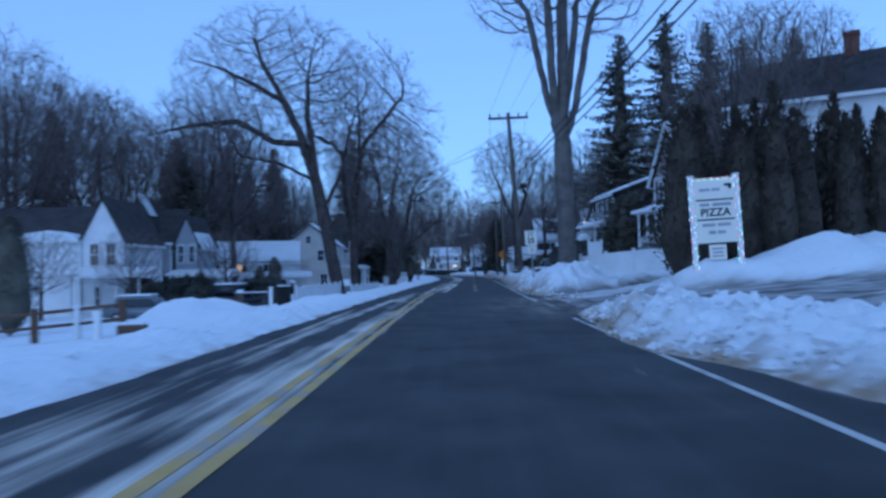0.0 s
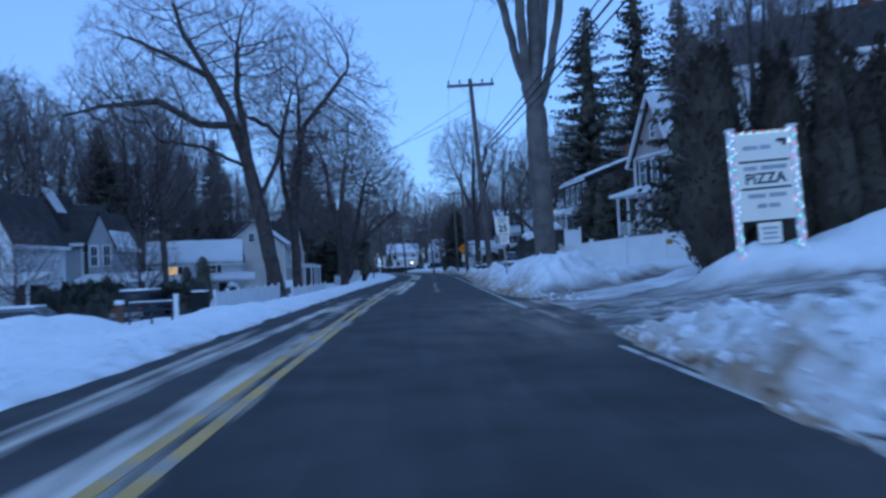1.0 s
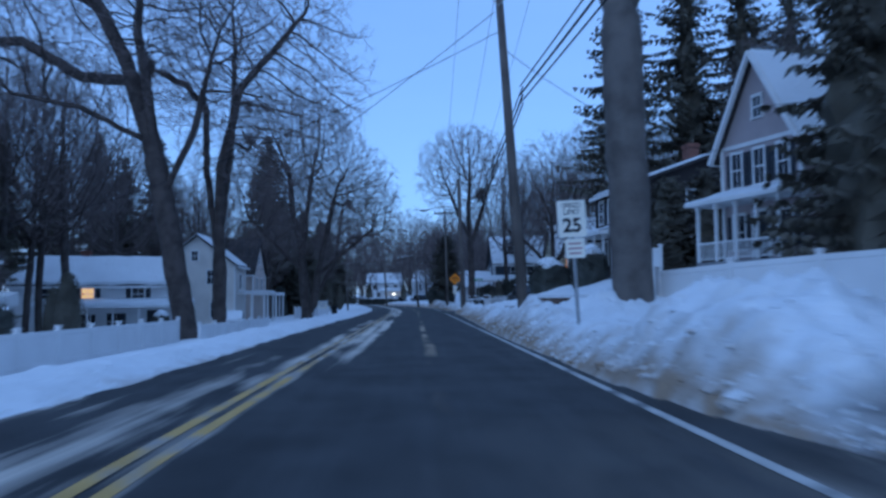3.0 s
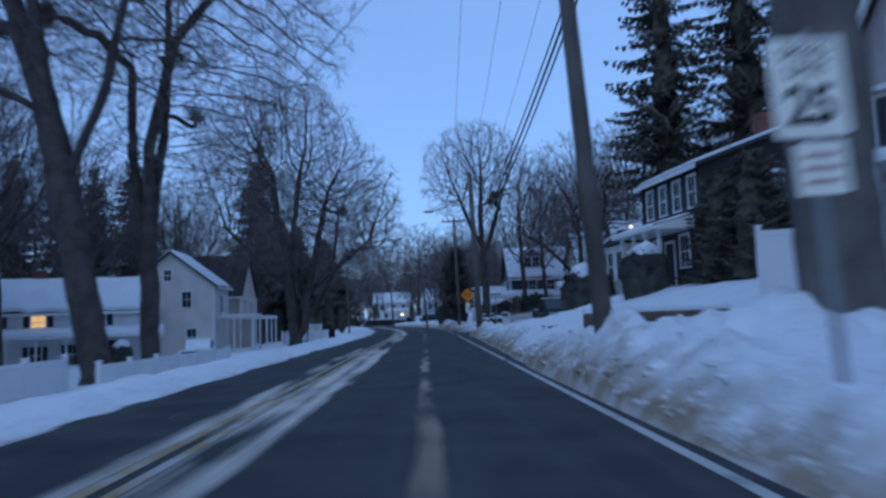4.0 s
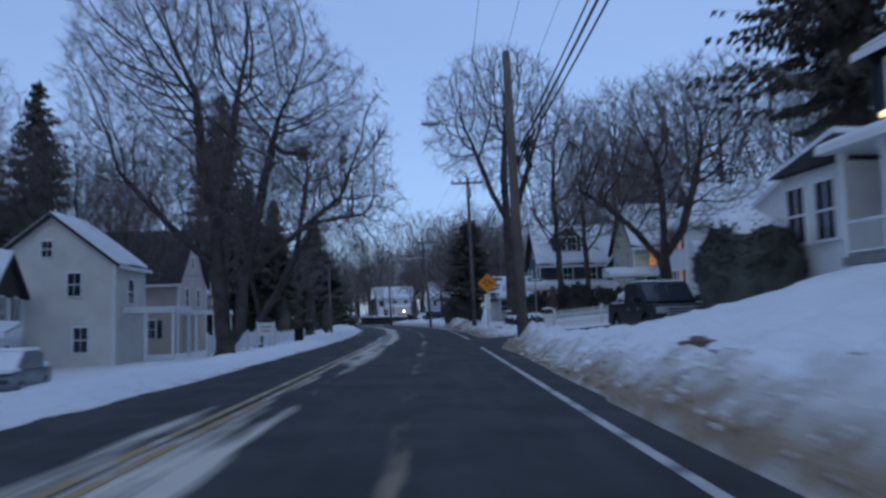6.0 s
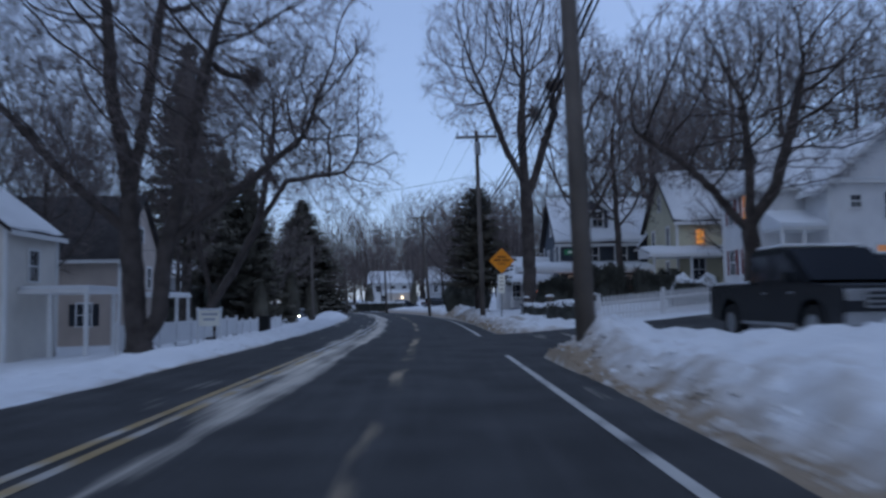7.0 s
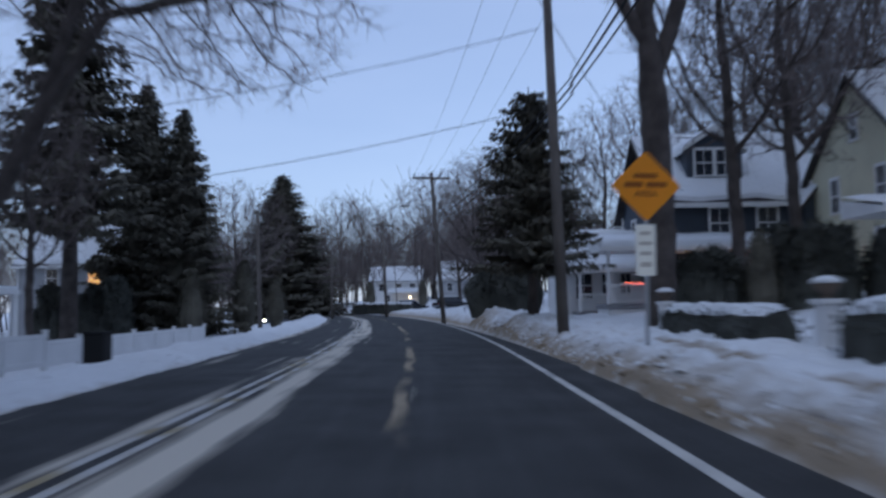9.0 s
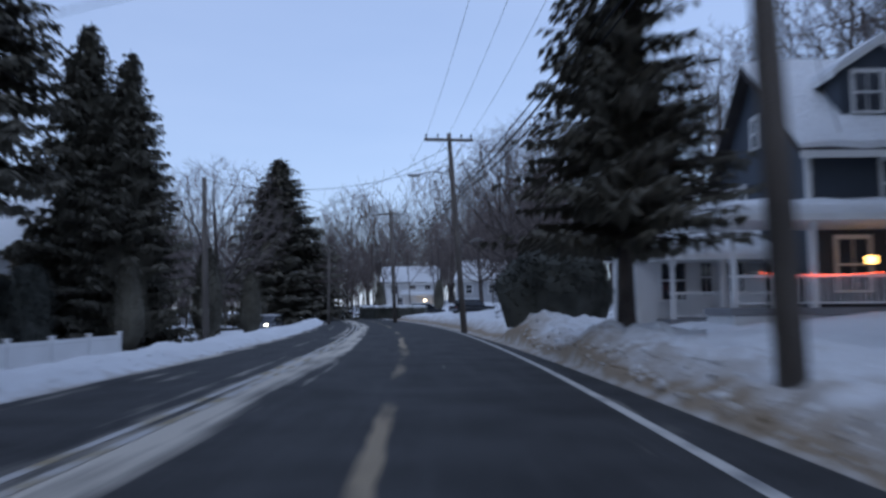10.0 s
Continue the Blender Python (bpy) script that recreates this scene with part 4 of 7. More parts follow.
for x, y, s, src in [(-26, 84, 1.1, plain2), (-37, 80, 1.2, plain), (-44, 84, 1.2, plain2), (-40, 64, 1.1, plain), (-36, 58, 1.1, plain2), (-27, 112, 0.9, plain2), (-20, 132, 0.9, plain), (-30, 62, 1.05, plain), (-36, 90, 1.2, plain2), (-42, 70, 1.2, plain2),
                     (-30, 104, 1.1, plain2), (-38, 112, 1.2, plain), (-28, 128, 1.0, plain), (-48, 96, 1.3, plain2), (-50, 60, 1.2, plain),
                     (-33, 140, 1.1, plain2), (-20.0, 170, 1.25, round_tree), (-30, 185, 1.15, round_tree), (-40, 160, 1.2, plain), (-16, 215, 0.9, round_tree),
                     (24, 100, 1.0, plain), (28, 108, 1.1, plain2), (33, 118, 1.1, plain), (26, 124, 1.15, plain2), (21, 142, 1.0, plain), (27, 146, 1.1, plain2), (17, 148, 0.9, plain), (36, 132, 1.2, plain2),
                     (12, 152, 0.95, plain), (31, 95, 0.9, plain2), (38, 108, 1.1, plain), (20, 118, 0.75, round_tree), (18.5, 126, 0.9, plain), (22, 134, 1.0, plain2), (11.0, 122.5, 1.05, plain), (13.4, 123.0, 1.0, plain), (-27, 76, 1.0, plain2), (-33, 78, 1.0, plain), (-39, 74, 1.1, plain2), (-46, 77, 1.2, plain), (-29, 86, 1.0, plain2), (-52, 80, 1.3, plain2), (-24, 110, 0.9, plain2), (-33, 112, 1.1, plain2), (-21, 113, 0.8, plain),
                     (9, 158, 1.1, round_tree), (5.2, 157, 1.25, round_tree), (3.6, 166, 1.4, round_tree), (6.6, 176, 1.5, round_tree), (4, 172, 1.0, round_tree), (12, 170, 1.0, plain), (2, 190, 1.1, round_tree), (8, 205, 1.1, plain), (20, 165, 1.1, plain2), (-2, 240, 1.2, plain2), (14, 230, 1.2, plain),
                     (-30, 240, 1.2, plain), (-22, 262, 1.2, plain2), (-44, 222, 1.2, plain2), (24, 76, 1.0, plain), (30, 84, 1.1, plain2), (34, 70, 1.0, plain), (22, 56, 0.9, plain2), (26, 136, 1.35, plain2), (23, 152, 1.3, plain), (42, 130, 1.4, plain), (37, 120, 1.3, plain), (20, 136, 1.15, plain2), (30, 48, 1.0, plain), (17.2, 46.0, 0.8, plain2), (20.5, 46.4, 0.85, plain), (11.5, 35.5, 0.6, plain2), (28, 38, 1.0, plain2), (34, 32, 1.1, plain)]:
    tagged(again(src, x, y, None, TR.uniform(0, 360), s * TR.uniform(0.92, 1.08)), group="bare woods")

for x, y, s in [(-21, 47, 0.5), (-25.5, 45, 0.5), (-17, 53, 0.5)]:
    tagged(again(round_tree, x, y, None, TR.uniform(0, 360), s, label="small leafless tree in a front yard"), group="yard trees")

# evergreens
big_spruce = put(spruce(3, 28.5, 8.2, droop=0.3, gap=0.1, low=0.32, heart=0.2, power=0.75, dense=0.8), 21.0, 84.5, None, 0, 0.98)
for x, y, s in [(16.2, 85.6, 0.92), (25.6, 85, 0.94), (28.8, 83.5, 0.86), (33.5, 82, 0.84)]:
    tagged(again(big_spruce, x, y, None, TR.uniform(0, 360), s), group="spruces behind the houses")
slim_spruce = put(spruce(5, 19, 5.0, droop=0.26, low=0.03, dense=1.6, power=0.8, heart=0.5, full=1.3, label="dense pointed dark spruce beside the road"), -21.2, 150.0, None)
for x, y, s in [(-18.0, 148, 0.86)]:
    tagged(again(slim_spruce, x, y, None, TR.uniform(0, 360), s), group="roadside spruces")
bend_spruce = again(slim_spruce, -20.0, 192, -0.9, 50, 1.0, label="broad pointed spruce at the bend of the road")
bend_spruce.matrix_basis = bend_spruce.matrix_basis @ Matrix.Diagonal((1.7, 1.7, 1.0, 1.0))
thin_spruce = put(spruce(9, 21, 5.2, droop=0.42, low=0.3, dense=1.3, gap=0.14, heart=0.2, full=1.25, label="tall thin spruce with gaps between its boughs"), -21.7, 139.5, -1.5, 0, 1.3)
for x, y, s in [(-37.5, 118, 1.1), (-34, 117, 0.95), (-30.4, 118.5, 1.06), (-42, 116, 1.0), (-34, 88, 0.9), (-32, 84, 0.85), (-44, 80, 1.0), (-27.5, 74, 0.7)]:
    tagged(again(thin_spruce, x, y, None, TR.uniform(0, 360), s), group="spruces behind the white house")
dark_cedar = put(cedar(13, 8.5, 1.9, name="cedar_tree", label="dark upright cedar at the roadside", leaf=NEEDLE), -18.9, 31.0, -1.1, 0, 0.55)
for x, y, s in [(-14.2, 150, 0.6), (-12.6, 153, 0.45), (-16.0, 144, 0.5), (-17, 206, 0.5), (-11.5, 216, 0.55), (-24, 210, 0.6), (-21, 214, 0.5), (-3, 205, 0.45), (-28, 57, 0.8), (-15.5, 60, 0.4), (-17.5, 63, 0.35)]:
    tagged(again(dark_cedar, x, y, None, TR.uniform(0, 360), s), group="dark roadside cedars")
column = put(cedar(17, 7.2, 1.35), 7.9, 29.6, None, 0, 0.9)
column2 = put(cedar(19, 7.9, 1.05, round_top=1.15), 8.8, 30.6, None, 0, 0.86)
tagged(column2, group="evergreen screen")
for i, (x, y, s) in enumerate([(10.1, 29.8, 0.95), (11.2, 29.3, 1.05), (12.2, 30.0, 0.98), (13.9, 29.6, 0.85), (15.6, 30.2, 0.92), (17.3, 29.8, 0.86), (19.0, 30.5, 0.9), (10.6, 31.8, 1.0), (13.0, 32.0, 0.95), (16.5, 32.2, 0.9), (21, 31, 0.85), (12.0, 33.6, 1.05), (14.6, 32.6, 1.0), (15.4, 33.8, 1.05), (17.9, 33.0, 1.0), (19.6, 32.6, 1.0), (20.4, 33.8, 1.05), (14.8, 30.6, 0.9), (18.2, 31.0, 0.95)]):
    tagged(again((column, column2)[i % 2], x, y, None, TR.uniform(0, 360), s * 0.87), group="evergreen screen")
tagged(column, group="evergreen screen")
hemlock = put(spruce(21, 11, 4.2, droop=0.3, low=0.04, dense=1.1, name="hemlock_tree", label="bushy dark hemlock in front of a house", power=0.5), 18.4, 51.6, None, 0, 0.95)
for x, y, s in [(22.5, 57, 1.0), (14.6, 49.6, 1.05), (11.7, 66.0, 0.42), (13.6, 67.0, 0.5), (12.4, 64.4, 0.46), (14.8, 65.0, 0.5), (16.6, 66.0, 0.55)]:
    tagged(again(hemlock, x, y, None, TR.uniform(0, 360), s), group="hemlocks by the houses")
put(spruce(25, 9.2, 3.3, leaf=0.55, droop=0.22, low=0.27, dense=2.6, power=0.62, heart=0.36, name="fir_tree", label="dense dark fir with a bare lower trunk"), 3.5, 123.3, 0.2)
for x, y, s in [(9.4, 116.6, 0.3), (7.4, 104.5, 0.2)]:
    tagged(again(dark_cedar, x, y, None, TR.uniform(0, 360), s, label="clipped dark foundation shrub"), group="front yard shrubs")


# ---- hedges ----
def hedge(x0, x1, y0, y1, z0, h, label, seed, snow=True, width=0.45, loose=0.0):
    """A clipped hedge from x0, y0 to x1, y1 with snow lying on top."""
    rng = random.Random(seed)
    a, b = Vector((x0, y0, z0)), Vector((x1, y1, z0))
    d = (b - a).normalized()
    side = Vector((-d.y, d.x, 0))
    L = (b - a).length
    ob = thing("hedge", Matrix.Translation((x0, y0, z0)), label, "hedge", "clipped hedges")
    verts, faces = [], []
    n = max(3, int(L / 0.3))
    ring = 9
    ph = rng.uniform(0, 50)
    for i in range(n + 1):
        p = d * (L * i / n)
        end = 0.72 - loose if i in (0, n) else 1.0
        for k in range(ring):
            a = math.pi * k / (ring - 1)
            c, s_ = math.cos(a), math.sin(a)
            lump = 1 + (0.14 + loose) * noise.noise(Vector((ph + i * 0.45, k * 0.7, 1.3))) + 0.05 * noise.noise(Vector((ph + i * 1.3, k * 1.9, 4.3)))
            w = width * (abs(c) ** 0.6) * math.copysign(1, c) * lump * end
            verts.append(p + side * w + Vector((0, 0, h * (s_ ** 0.55) * lump * ((0.94 - loose) if end < 1 else 1.0) - (0.3 if k in (0, ring - 1) else 0))))
    for i in range(n):
        for k in range(ring - 1):
            faces.append((i * ring + k, i * ring + k + 1, (i + 1) * ring + k + 1, (i + 1) * ring + k))
    for i in (0, n):
        faces.append(tuple(range(i * ring, i * ring + ring)))
    hull = list(verts)
    for _ in range(int((L + width) * 420 * h)):
        i = rng.randrange(n)
        k = rng.randrange(ring - 1)
        q = hull[i * ring + k].lerp(hull[(i + 1) * ring + k + 1], rng.random())
        p = q + Vector((rng.uniform(-.15, .15), rng.uniform(-.15, .15), rng.uniform(-.14, .02 - 0.1 * loose)))
        e = (Vector((rng.uniform(-1, 1), rng.uniform(-1, 1), rng.uniform(-.3, .9)))).normalized()
        blade(verts, faces, p, e, 0.03 + 0.03 * loose, rng.uniform(0.1, 0.22) * (1 + 2.5 * loose))
    raw("leaves", verts, faces, HEDGE, ob)
    if snow:
        verts, faces = [], []
        for i in range(n + 1):
            for k in range(2, ring - 2):
                q = hull[i * ring + k]
                up = 0.03 if k in (2, ring - 3) or i in (0, n) else 0.11 + 0.05 * noise.noise(Vector((ph + i * 0.6, k * 0.8, 9.0)))
                verts.append(q + Vector((0, 0, up + 0.3 * loose)))
        w = ring - 4
        for i in range(n):
            for k in range(w - 1):
                faces.append((i * w + k, i * w + k + 1, (i + 1) * w + k + 1, (i + 1) * w + k))
        raw("snow_cap", verts, faces, SNOW, ob, "snow lying on the hedge", smooth=True)
    return ob


hedge(6.0, 5.8, 107.5, 113.0, 0.15, 0.8, "low dark clipped hedge with snow on top", 1)
hedge(6.4, 5.9, 99.4, 104.6, 0.2, 0.85, "low dark clipped hedge with snow on top", 2)


def bush(x, y, z0, rx, ry, h, label, seed, snow=True):
    """A rounded evergreen bush: a lumpy dark heart, many leaves, and snow lying on top."""
    rng = random.Random(seed)
    ob = thing("evergreen_bush", Matrix.Translation((x, y, z0)), label, "bush", "rounded evergreen bushes")
    rows, cols = 12, 24

    def skin(t, az, out=0.0):
        a = t * math.pi * 0.56
        v = Vector((math.cos(az) * math.sin(a), math.sin(az) * math.sin(a), math.cos(a)))
        k = 1 + 0.16 * noise.noise(v * 1.7 + Vector((seed, 0, 0))) + 0.07 * noise.noise(v * 5.0 + Vector((0, seed, 0)))
        return Vector((v.x * (rx * k + out), v.y * (ry * k + out), h * 0.42 + v.z * (h * 0.58 * k + out)))

    verts = [skin(j / rows, i * math.tau / cols) for j in range(rows + 1) for i in range(cols)]
    low = len(verts)
    verts += [Vector((v.x * 0.85, v.y * 0.85, -0.3)) for v in verts[-cols:]]
    faces = [(j * cols + i, j * cols + (i + 1) % cols, (j + 1) * cols + (i + 1) % cols, (j + 1) * cols + i) for j in range(rows + 1) for i in range(cols)]
    for _ in range(int(900 * rx * h)):
        t, az = rng.random() ** 0.7, rng.uniform(0, math.tau)
        p = skin(t, az, -0.08)
        if rng.random() < 0.25:
            p.z = rng.uniform(0, max(0.1, p.z))
        e = Vector((math.cos(az) + rng.uniform(-.8, .8), math.sin(az) + rng.uniform(-.8, .8), rng.uniform(-.3, 0.9))).normalized()
        blade(verts, faces, p, e, 0.035, rng.uniform(0.12, 0.26))
    raw("leaves", verts, faces, HEDGE, ob)
    if snow:
        n = 7
        cap = []
        for j in range(n + 1):
            for i in range(cols):
                az = i * math.tau / cols
                edge = 0.5 + 0.16 * noise.noise(Vector((math.cos(az) * 1.5, math.sin(az) * 1.5, seed * 2.0)))
                cap.append(skin(edge * j / n, az, 0.1 * (1 - (j / n) ** 3) - (0.06 if j == n else 0)))
        raw("snow_cap", cap, [(j * cols + i, j * cols + (i + 1) % cols, (j + 1) * cols + (i + 1) % cols, (j + 1) * cols + i) for j in range(n) for i in range(cols)], SNOW, ob, "snow lying on the bush", smooth=True)
    return ob


bush(9.5, 69.2, 1.75, 1.1, 1.4, 2.2, "rounded dark yew below the porch, with snow on top", 3)
bush(8.9, 78.5, 1.0, 1.4, 1.2, 2.7, "dark rounded bush beyond the porch, capped with snow", 4)
bush(3.2, 133.4, 0.75, 1.9, 1.8, 2.4, "rounded dark evergreen bush at the edge of the road", 5, snow=False)
bush(-21.9, 92.6, -1.7, 0.8, 0.8, 2.0, "small dark bush by the cream house, with snow on top", 6)
hedge(7.0, 9.3, 118.4, 117.4, 0.35, 2.0, "loose dark evergreen shrubs below the house front", 7, snow=False, width=0.85, loose=0.4)
hedge(9.8, 12.4, 117.4, 116.9, 0.5, 2.3, "loose dark evergreen shrubs below the house front", 8, snow=False, width=0.9, loose=0.45)
hedge(12.6, 15.6, 116.8, 116.2, 0.6, 2.2, "loose dark evergreen shrubs below the house front", 9, snow=False, width=0.9, loose=0.4)
hedge(11.2, 13.4, 104.6, 104.0, 0.6, 1.3, "low yard shrubs bent under snow", 10, width=0.8, loose=0.35)
hedge(-22.6, -17.0, 50.4, 50.6, -1.5, 2.3, "dark leafless yard shrubs by the drive", 11, snow=False, width=0.8, loose=0.4)
hedge(-14.6, -12.4, 50.4, 48.4, -1.0, 1.8, "dark leafless yard shrubs by the drive", 12, snow=False, width=0.8, loose=0.4)
hedge(-25.5, -19.5, 143.5, 143.0, -1.5, 3.6, "dense dark evergreen shrubs before the grey house", 13, snow=False, width=1.1, loose=0.35)
hedge(-9.5, -4.0, 196.0, 192.0, 0.4, 1.1, "far hedge row capped with snow", 5)
hedge(-13.0, -9.8, 208.0, 198.0, 0.4, 1.1, "far hedge row capped with snow", 6)


# ---- houses ----
WALL_DARK = siding("dark_brown_shingle", (0.03, 0.024, 0.023), 0.14)
WALL_WHITE = siding("white_clapboard", (0.78, 0.78, 0.78), 0.12)
WALL_CREAM = siding("cream_clapboard", (0.72, 0.68, 0.62), 0.12)
WALL_BEIGE = siding("beige_clapboard", (0.54, 0.46, 0.40), 0.12)
WALL_PINK = siding("pale_rose_clapboard", (0.42, 0.36, 0.35), 0.12)
WALL_BLUE = siding("slate_blue_shingle", (0.055, 0.068, 0.088), 0.14)
WALL_YELLOW = siding("pale_yellow_clapboard", (0.60, 0.57, 0.41), 0.12)
WALL_GREY = siding("grey_clapboard", (0.38, 0.39, 0.41), 0.12)
BRICK = mat("chimney_brick", (0.20, 0.10, 0.075), 0.9, var=0.35, scale=12, bump=0.6, fine=15)
PORCH = mat("grey_porch_floor", (0.25, 0.25, 0.26), 0.7, var=0.2, bump=0.2)


def swapped(bm):
    """Turns a mesh extruded along y into one extruded along x."""
    bmesh.ops.transform(bm, matrix=Matrix(((0, 1, 0, 0), (1, 0, 0, 0), (0, 0, 1, 0), (0, 0, 0, 1))), verts=bm.verts)
    bmesh.ops.recalc_face_normals(bm, faces=bm.faces)
    return bm


def roof_of(parent, span, run, eave, ridge, axis, roof, snow, rng, over=0.4, at=(0, 0, 0)):
    """A gabled roof over a span, along a run, with snow lying on it. axis: the ridge runs along x or y."""
    half = span / 2
    k = (ridge - eave) / half
    lo = eave - over * k

    def lie(bm):
        if axis == "x":
            swapped(bm)
        bmesh.ops.translate(bm, vec=at, verts=bm.verts)
        return bm

    bm = prism(bmesh.new(), [(-over, lo + 0.02), (half, ridge + 0.02), (span + over, lo + 0.02), (span + over, lo + 0.2), (half, ridge + 0.22), (-over, lo + 0.2)], -over * 0.8, run + over * 0.8)
    ob = part("roof", lie(bm), roof, parent)
    for x0, x1 in ((-over - 0.03, -over), (span + over, span + over + 0.03)):
        part("fascia", lie(boxed(x0, x1, -over * 0.8, run + over * 0.8, lo - 0.05, lo + 0.17)), TRIM, ob)
    if snow:
        bm = bmesh.new()
        n = max(4, int(run / 0.8))
        loops = []
        for i in range(n + 1):
            y = -over * 0.7 + (run + over * 1.4) * i / n
            t = snow * (0.55 if i in (0, n) else rng.uniform(0.85, 1.15))
            pull = rng.uniform(0.0, 0.25)
            outline = [(-over + pull, lo + pull * k + 0.2), (-over + pull + 0.02, lo + pull * k + 0.2 + t * 0.8), (half * 0.45, (lo + over * k) + half * 0.45 * k + 0.2 + t * rng.uniform(0.9, 1.1)),
                       (half, ridge + 0.2 + t * 0.9), (span - half * 0.45, (lo + over * k) + half * 0.45 * k + 0.2 + t * rng.uniform(0.9, 1.1)), (span + over - pull - 0.02, lo + pull * k + 0.2 + t * 0.8), (span + over - pull, lo + pull * k + 0.2), (half, ridge + 0.19)]
            loops.append([bm.verts.new((x, y, z)) for x, z in outline])
        for a, b in zip(loops, loops[1:]):
            for j in range(len(a) - 1):
                bm.faces.new((a[j], b[j], b[j + 1], a[j + 1]))
        bm.faces.new(loops[0])
        bm.faces.new(loops[-1][::-1])
        bmesh.ops.recalc_face_normals(bm, faces=bm.faces)
        part("roof_snow", lie(bm), SNOW, ob, "snow lying on the roof", smooth=False)
    return ob


def window(parent, m, w, h, lit=False, shutters=None):
    """A sash window in its casing. m: its middle on the wall, looking out along -y."""
    bm = bmesh.new()
    f = 0.1
    for x0, x1, z0, z1 in ((-w / 2 - f, -w / 2, -h / 2, h / 2), (w / 2, w / 2 + f, -h / 2, h / 2), (-w / 2 - f, w / 2 + f, h / 2, h / 2 + f * 1.3), (-w / 2, w / 2, -0.03, 0.03)):
        box(bm, x0, x1, -0.06, 0.02, z0, z1)
    box(bm, -0.015, 0.015, -0.03, 0.02, -h / 2, h / 2)
    frame_ob = part("window", bm, TRIM, parent)
    frame_ob.matrix_local = m
    part("sill", boxed(-w / 2 - f - 0.03, w / 2 + f + 0.03, -0.1, 0.02, -h / 2 - 0.07, -h / 2), TRIM, frame_ob)
    part("pane", boxed(-w / 2, w / 2, -0.02, 0.015, -h / 2, h / 2), LIT if lit is True else lit or PANE, frame_ob, "window glass lit from inside" if lit else "")
    if shutters:
        for s in (-1, 1):
            bm = boxed(*sorted((s * (w / 2 + f + 0.02), s * (w / 2 + f + 0.02 + w * 0.42))), -0.05, -0.005, -h / 2, h / 2)
            part("shutter", bm, shutters, frame_ob, "dark louvred shutter")
    return frame_ob


def facing(face, a, z, W, D, proud=0.0):
    return {"F": pose(a, -proud, z), "B": pose(a, D + proud, z, 0, 0, 180), "L": pose(-proud, a, z, 0, 0, -90), "R": pose(W + proud, a, z, 0, 0, 90)}[face]


def porch(parent, x0, x1, y, depth, floor, top, posts, rng, rail=True, snow=0.14, skirt=True):
    """A roofed porch in front of a wall that stands at y."""
    part("porch_floor", boxed(x0, x1, y - depth, y - 0.01, floor - 0.2, floor, 0.02), PORCH, parent)
    if skirt:
        part("porch_skirt", boxed(x0 + 0.08, x1 - 0.08, y - depth + 0.08, y - 0.02, floor - 1.4, floor - 0.21), TRIM, parent)
    bm = prism(bmesh.new(), [(y + 0.0, top + 0.55), (y - depth - 0.35, top + 0.05), (y - depth - 0.35, top - 0.12), (y - 0.01, top - 0.12)], x0 - 0.3, x1 + 0.3)
    roof = part("porch_roof", swapped(bm), TRIM, parent)
    if snow:
        bm = bmesh.new()
        n = max(3, int((x1 - x0) / 0.7))
        loops = []
        for i in range(n + 1):
            x = x0 - 0.27 + (x1 - x0 + 0.54) * i / n
            t = snow * (0.6 if i in (0, n) else rng.uniform(0.85, 1.2))
            loops.append([bm.verts.new((x, yy, zz)) for yy, zz in ((y - depth - 0.33, top + 0.055), (y - depth - 0.31, top + 0.06 + t * 0.8), (y - depth * 0.5, top + 0.3 + t * rng.uniform(0.9, 1.15)), (y - 0.01, top + 0.56 + t))])
        for a, b in zip(loops, loops[1:]):
            for j in range(3):
                bm.faces.new((a[j], a[j + 1], b[j + 1], b[j]))
        bmesh.ops.recalc_face_normals(bm, faces=bm.faces)
        part("porch_snow", bm, SNOW, roof, "snow lying on the porch roof", smooth=True)
    for i in range(posts):
        x = x0 + 0.12 + (x1 - x0 - 0.24) * i / max(1, posts - 1)
        bm = boxed(x - 0.07, x + 0.07, y - depth + 0.02, y - depth + 0.16, floor, top - 0.12, 0.015)
        box(bm, x - 0.1, x + 0.1, y - depth - 0.01, y - depth + 0.19, top - 0.3, top - 0.12)
        part("porch_post", bm, TRIM, parent)
    if rail:
        bm = bmesh.new()
        box(bm, x0, x1, y - depth + 0.05, y - depth + 0.11, floor + 0.8, floor + 0.87)
        box(bm, x0, x1, y - depth + 0.05, y - depth + 0.11, floor + 0.1, floor + 0.15)
        n = int((x1 - x0) / 0.16)
        for i in range(n):
            x = x0 + (x1 - x0) * (i + 0.5) / n
            box(bm, x - 0.018, x + 0.018, y - depth + 0.06, y - depth + 0.1, floor + 0.15, floor + 0.8)
        part("porch_rail", bm, TRIM, parent)


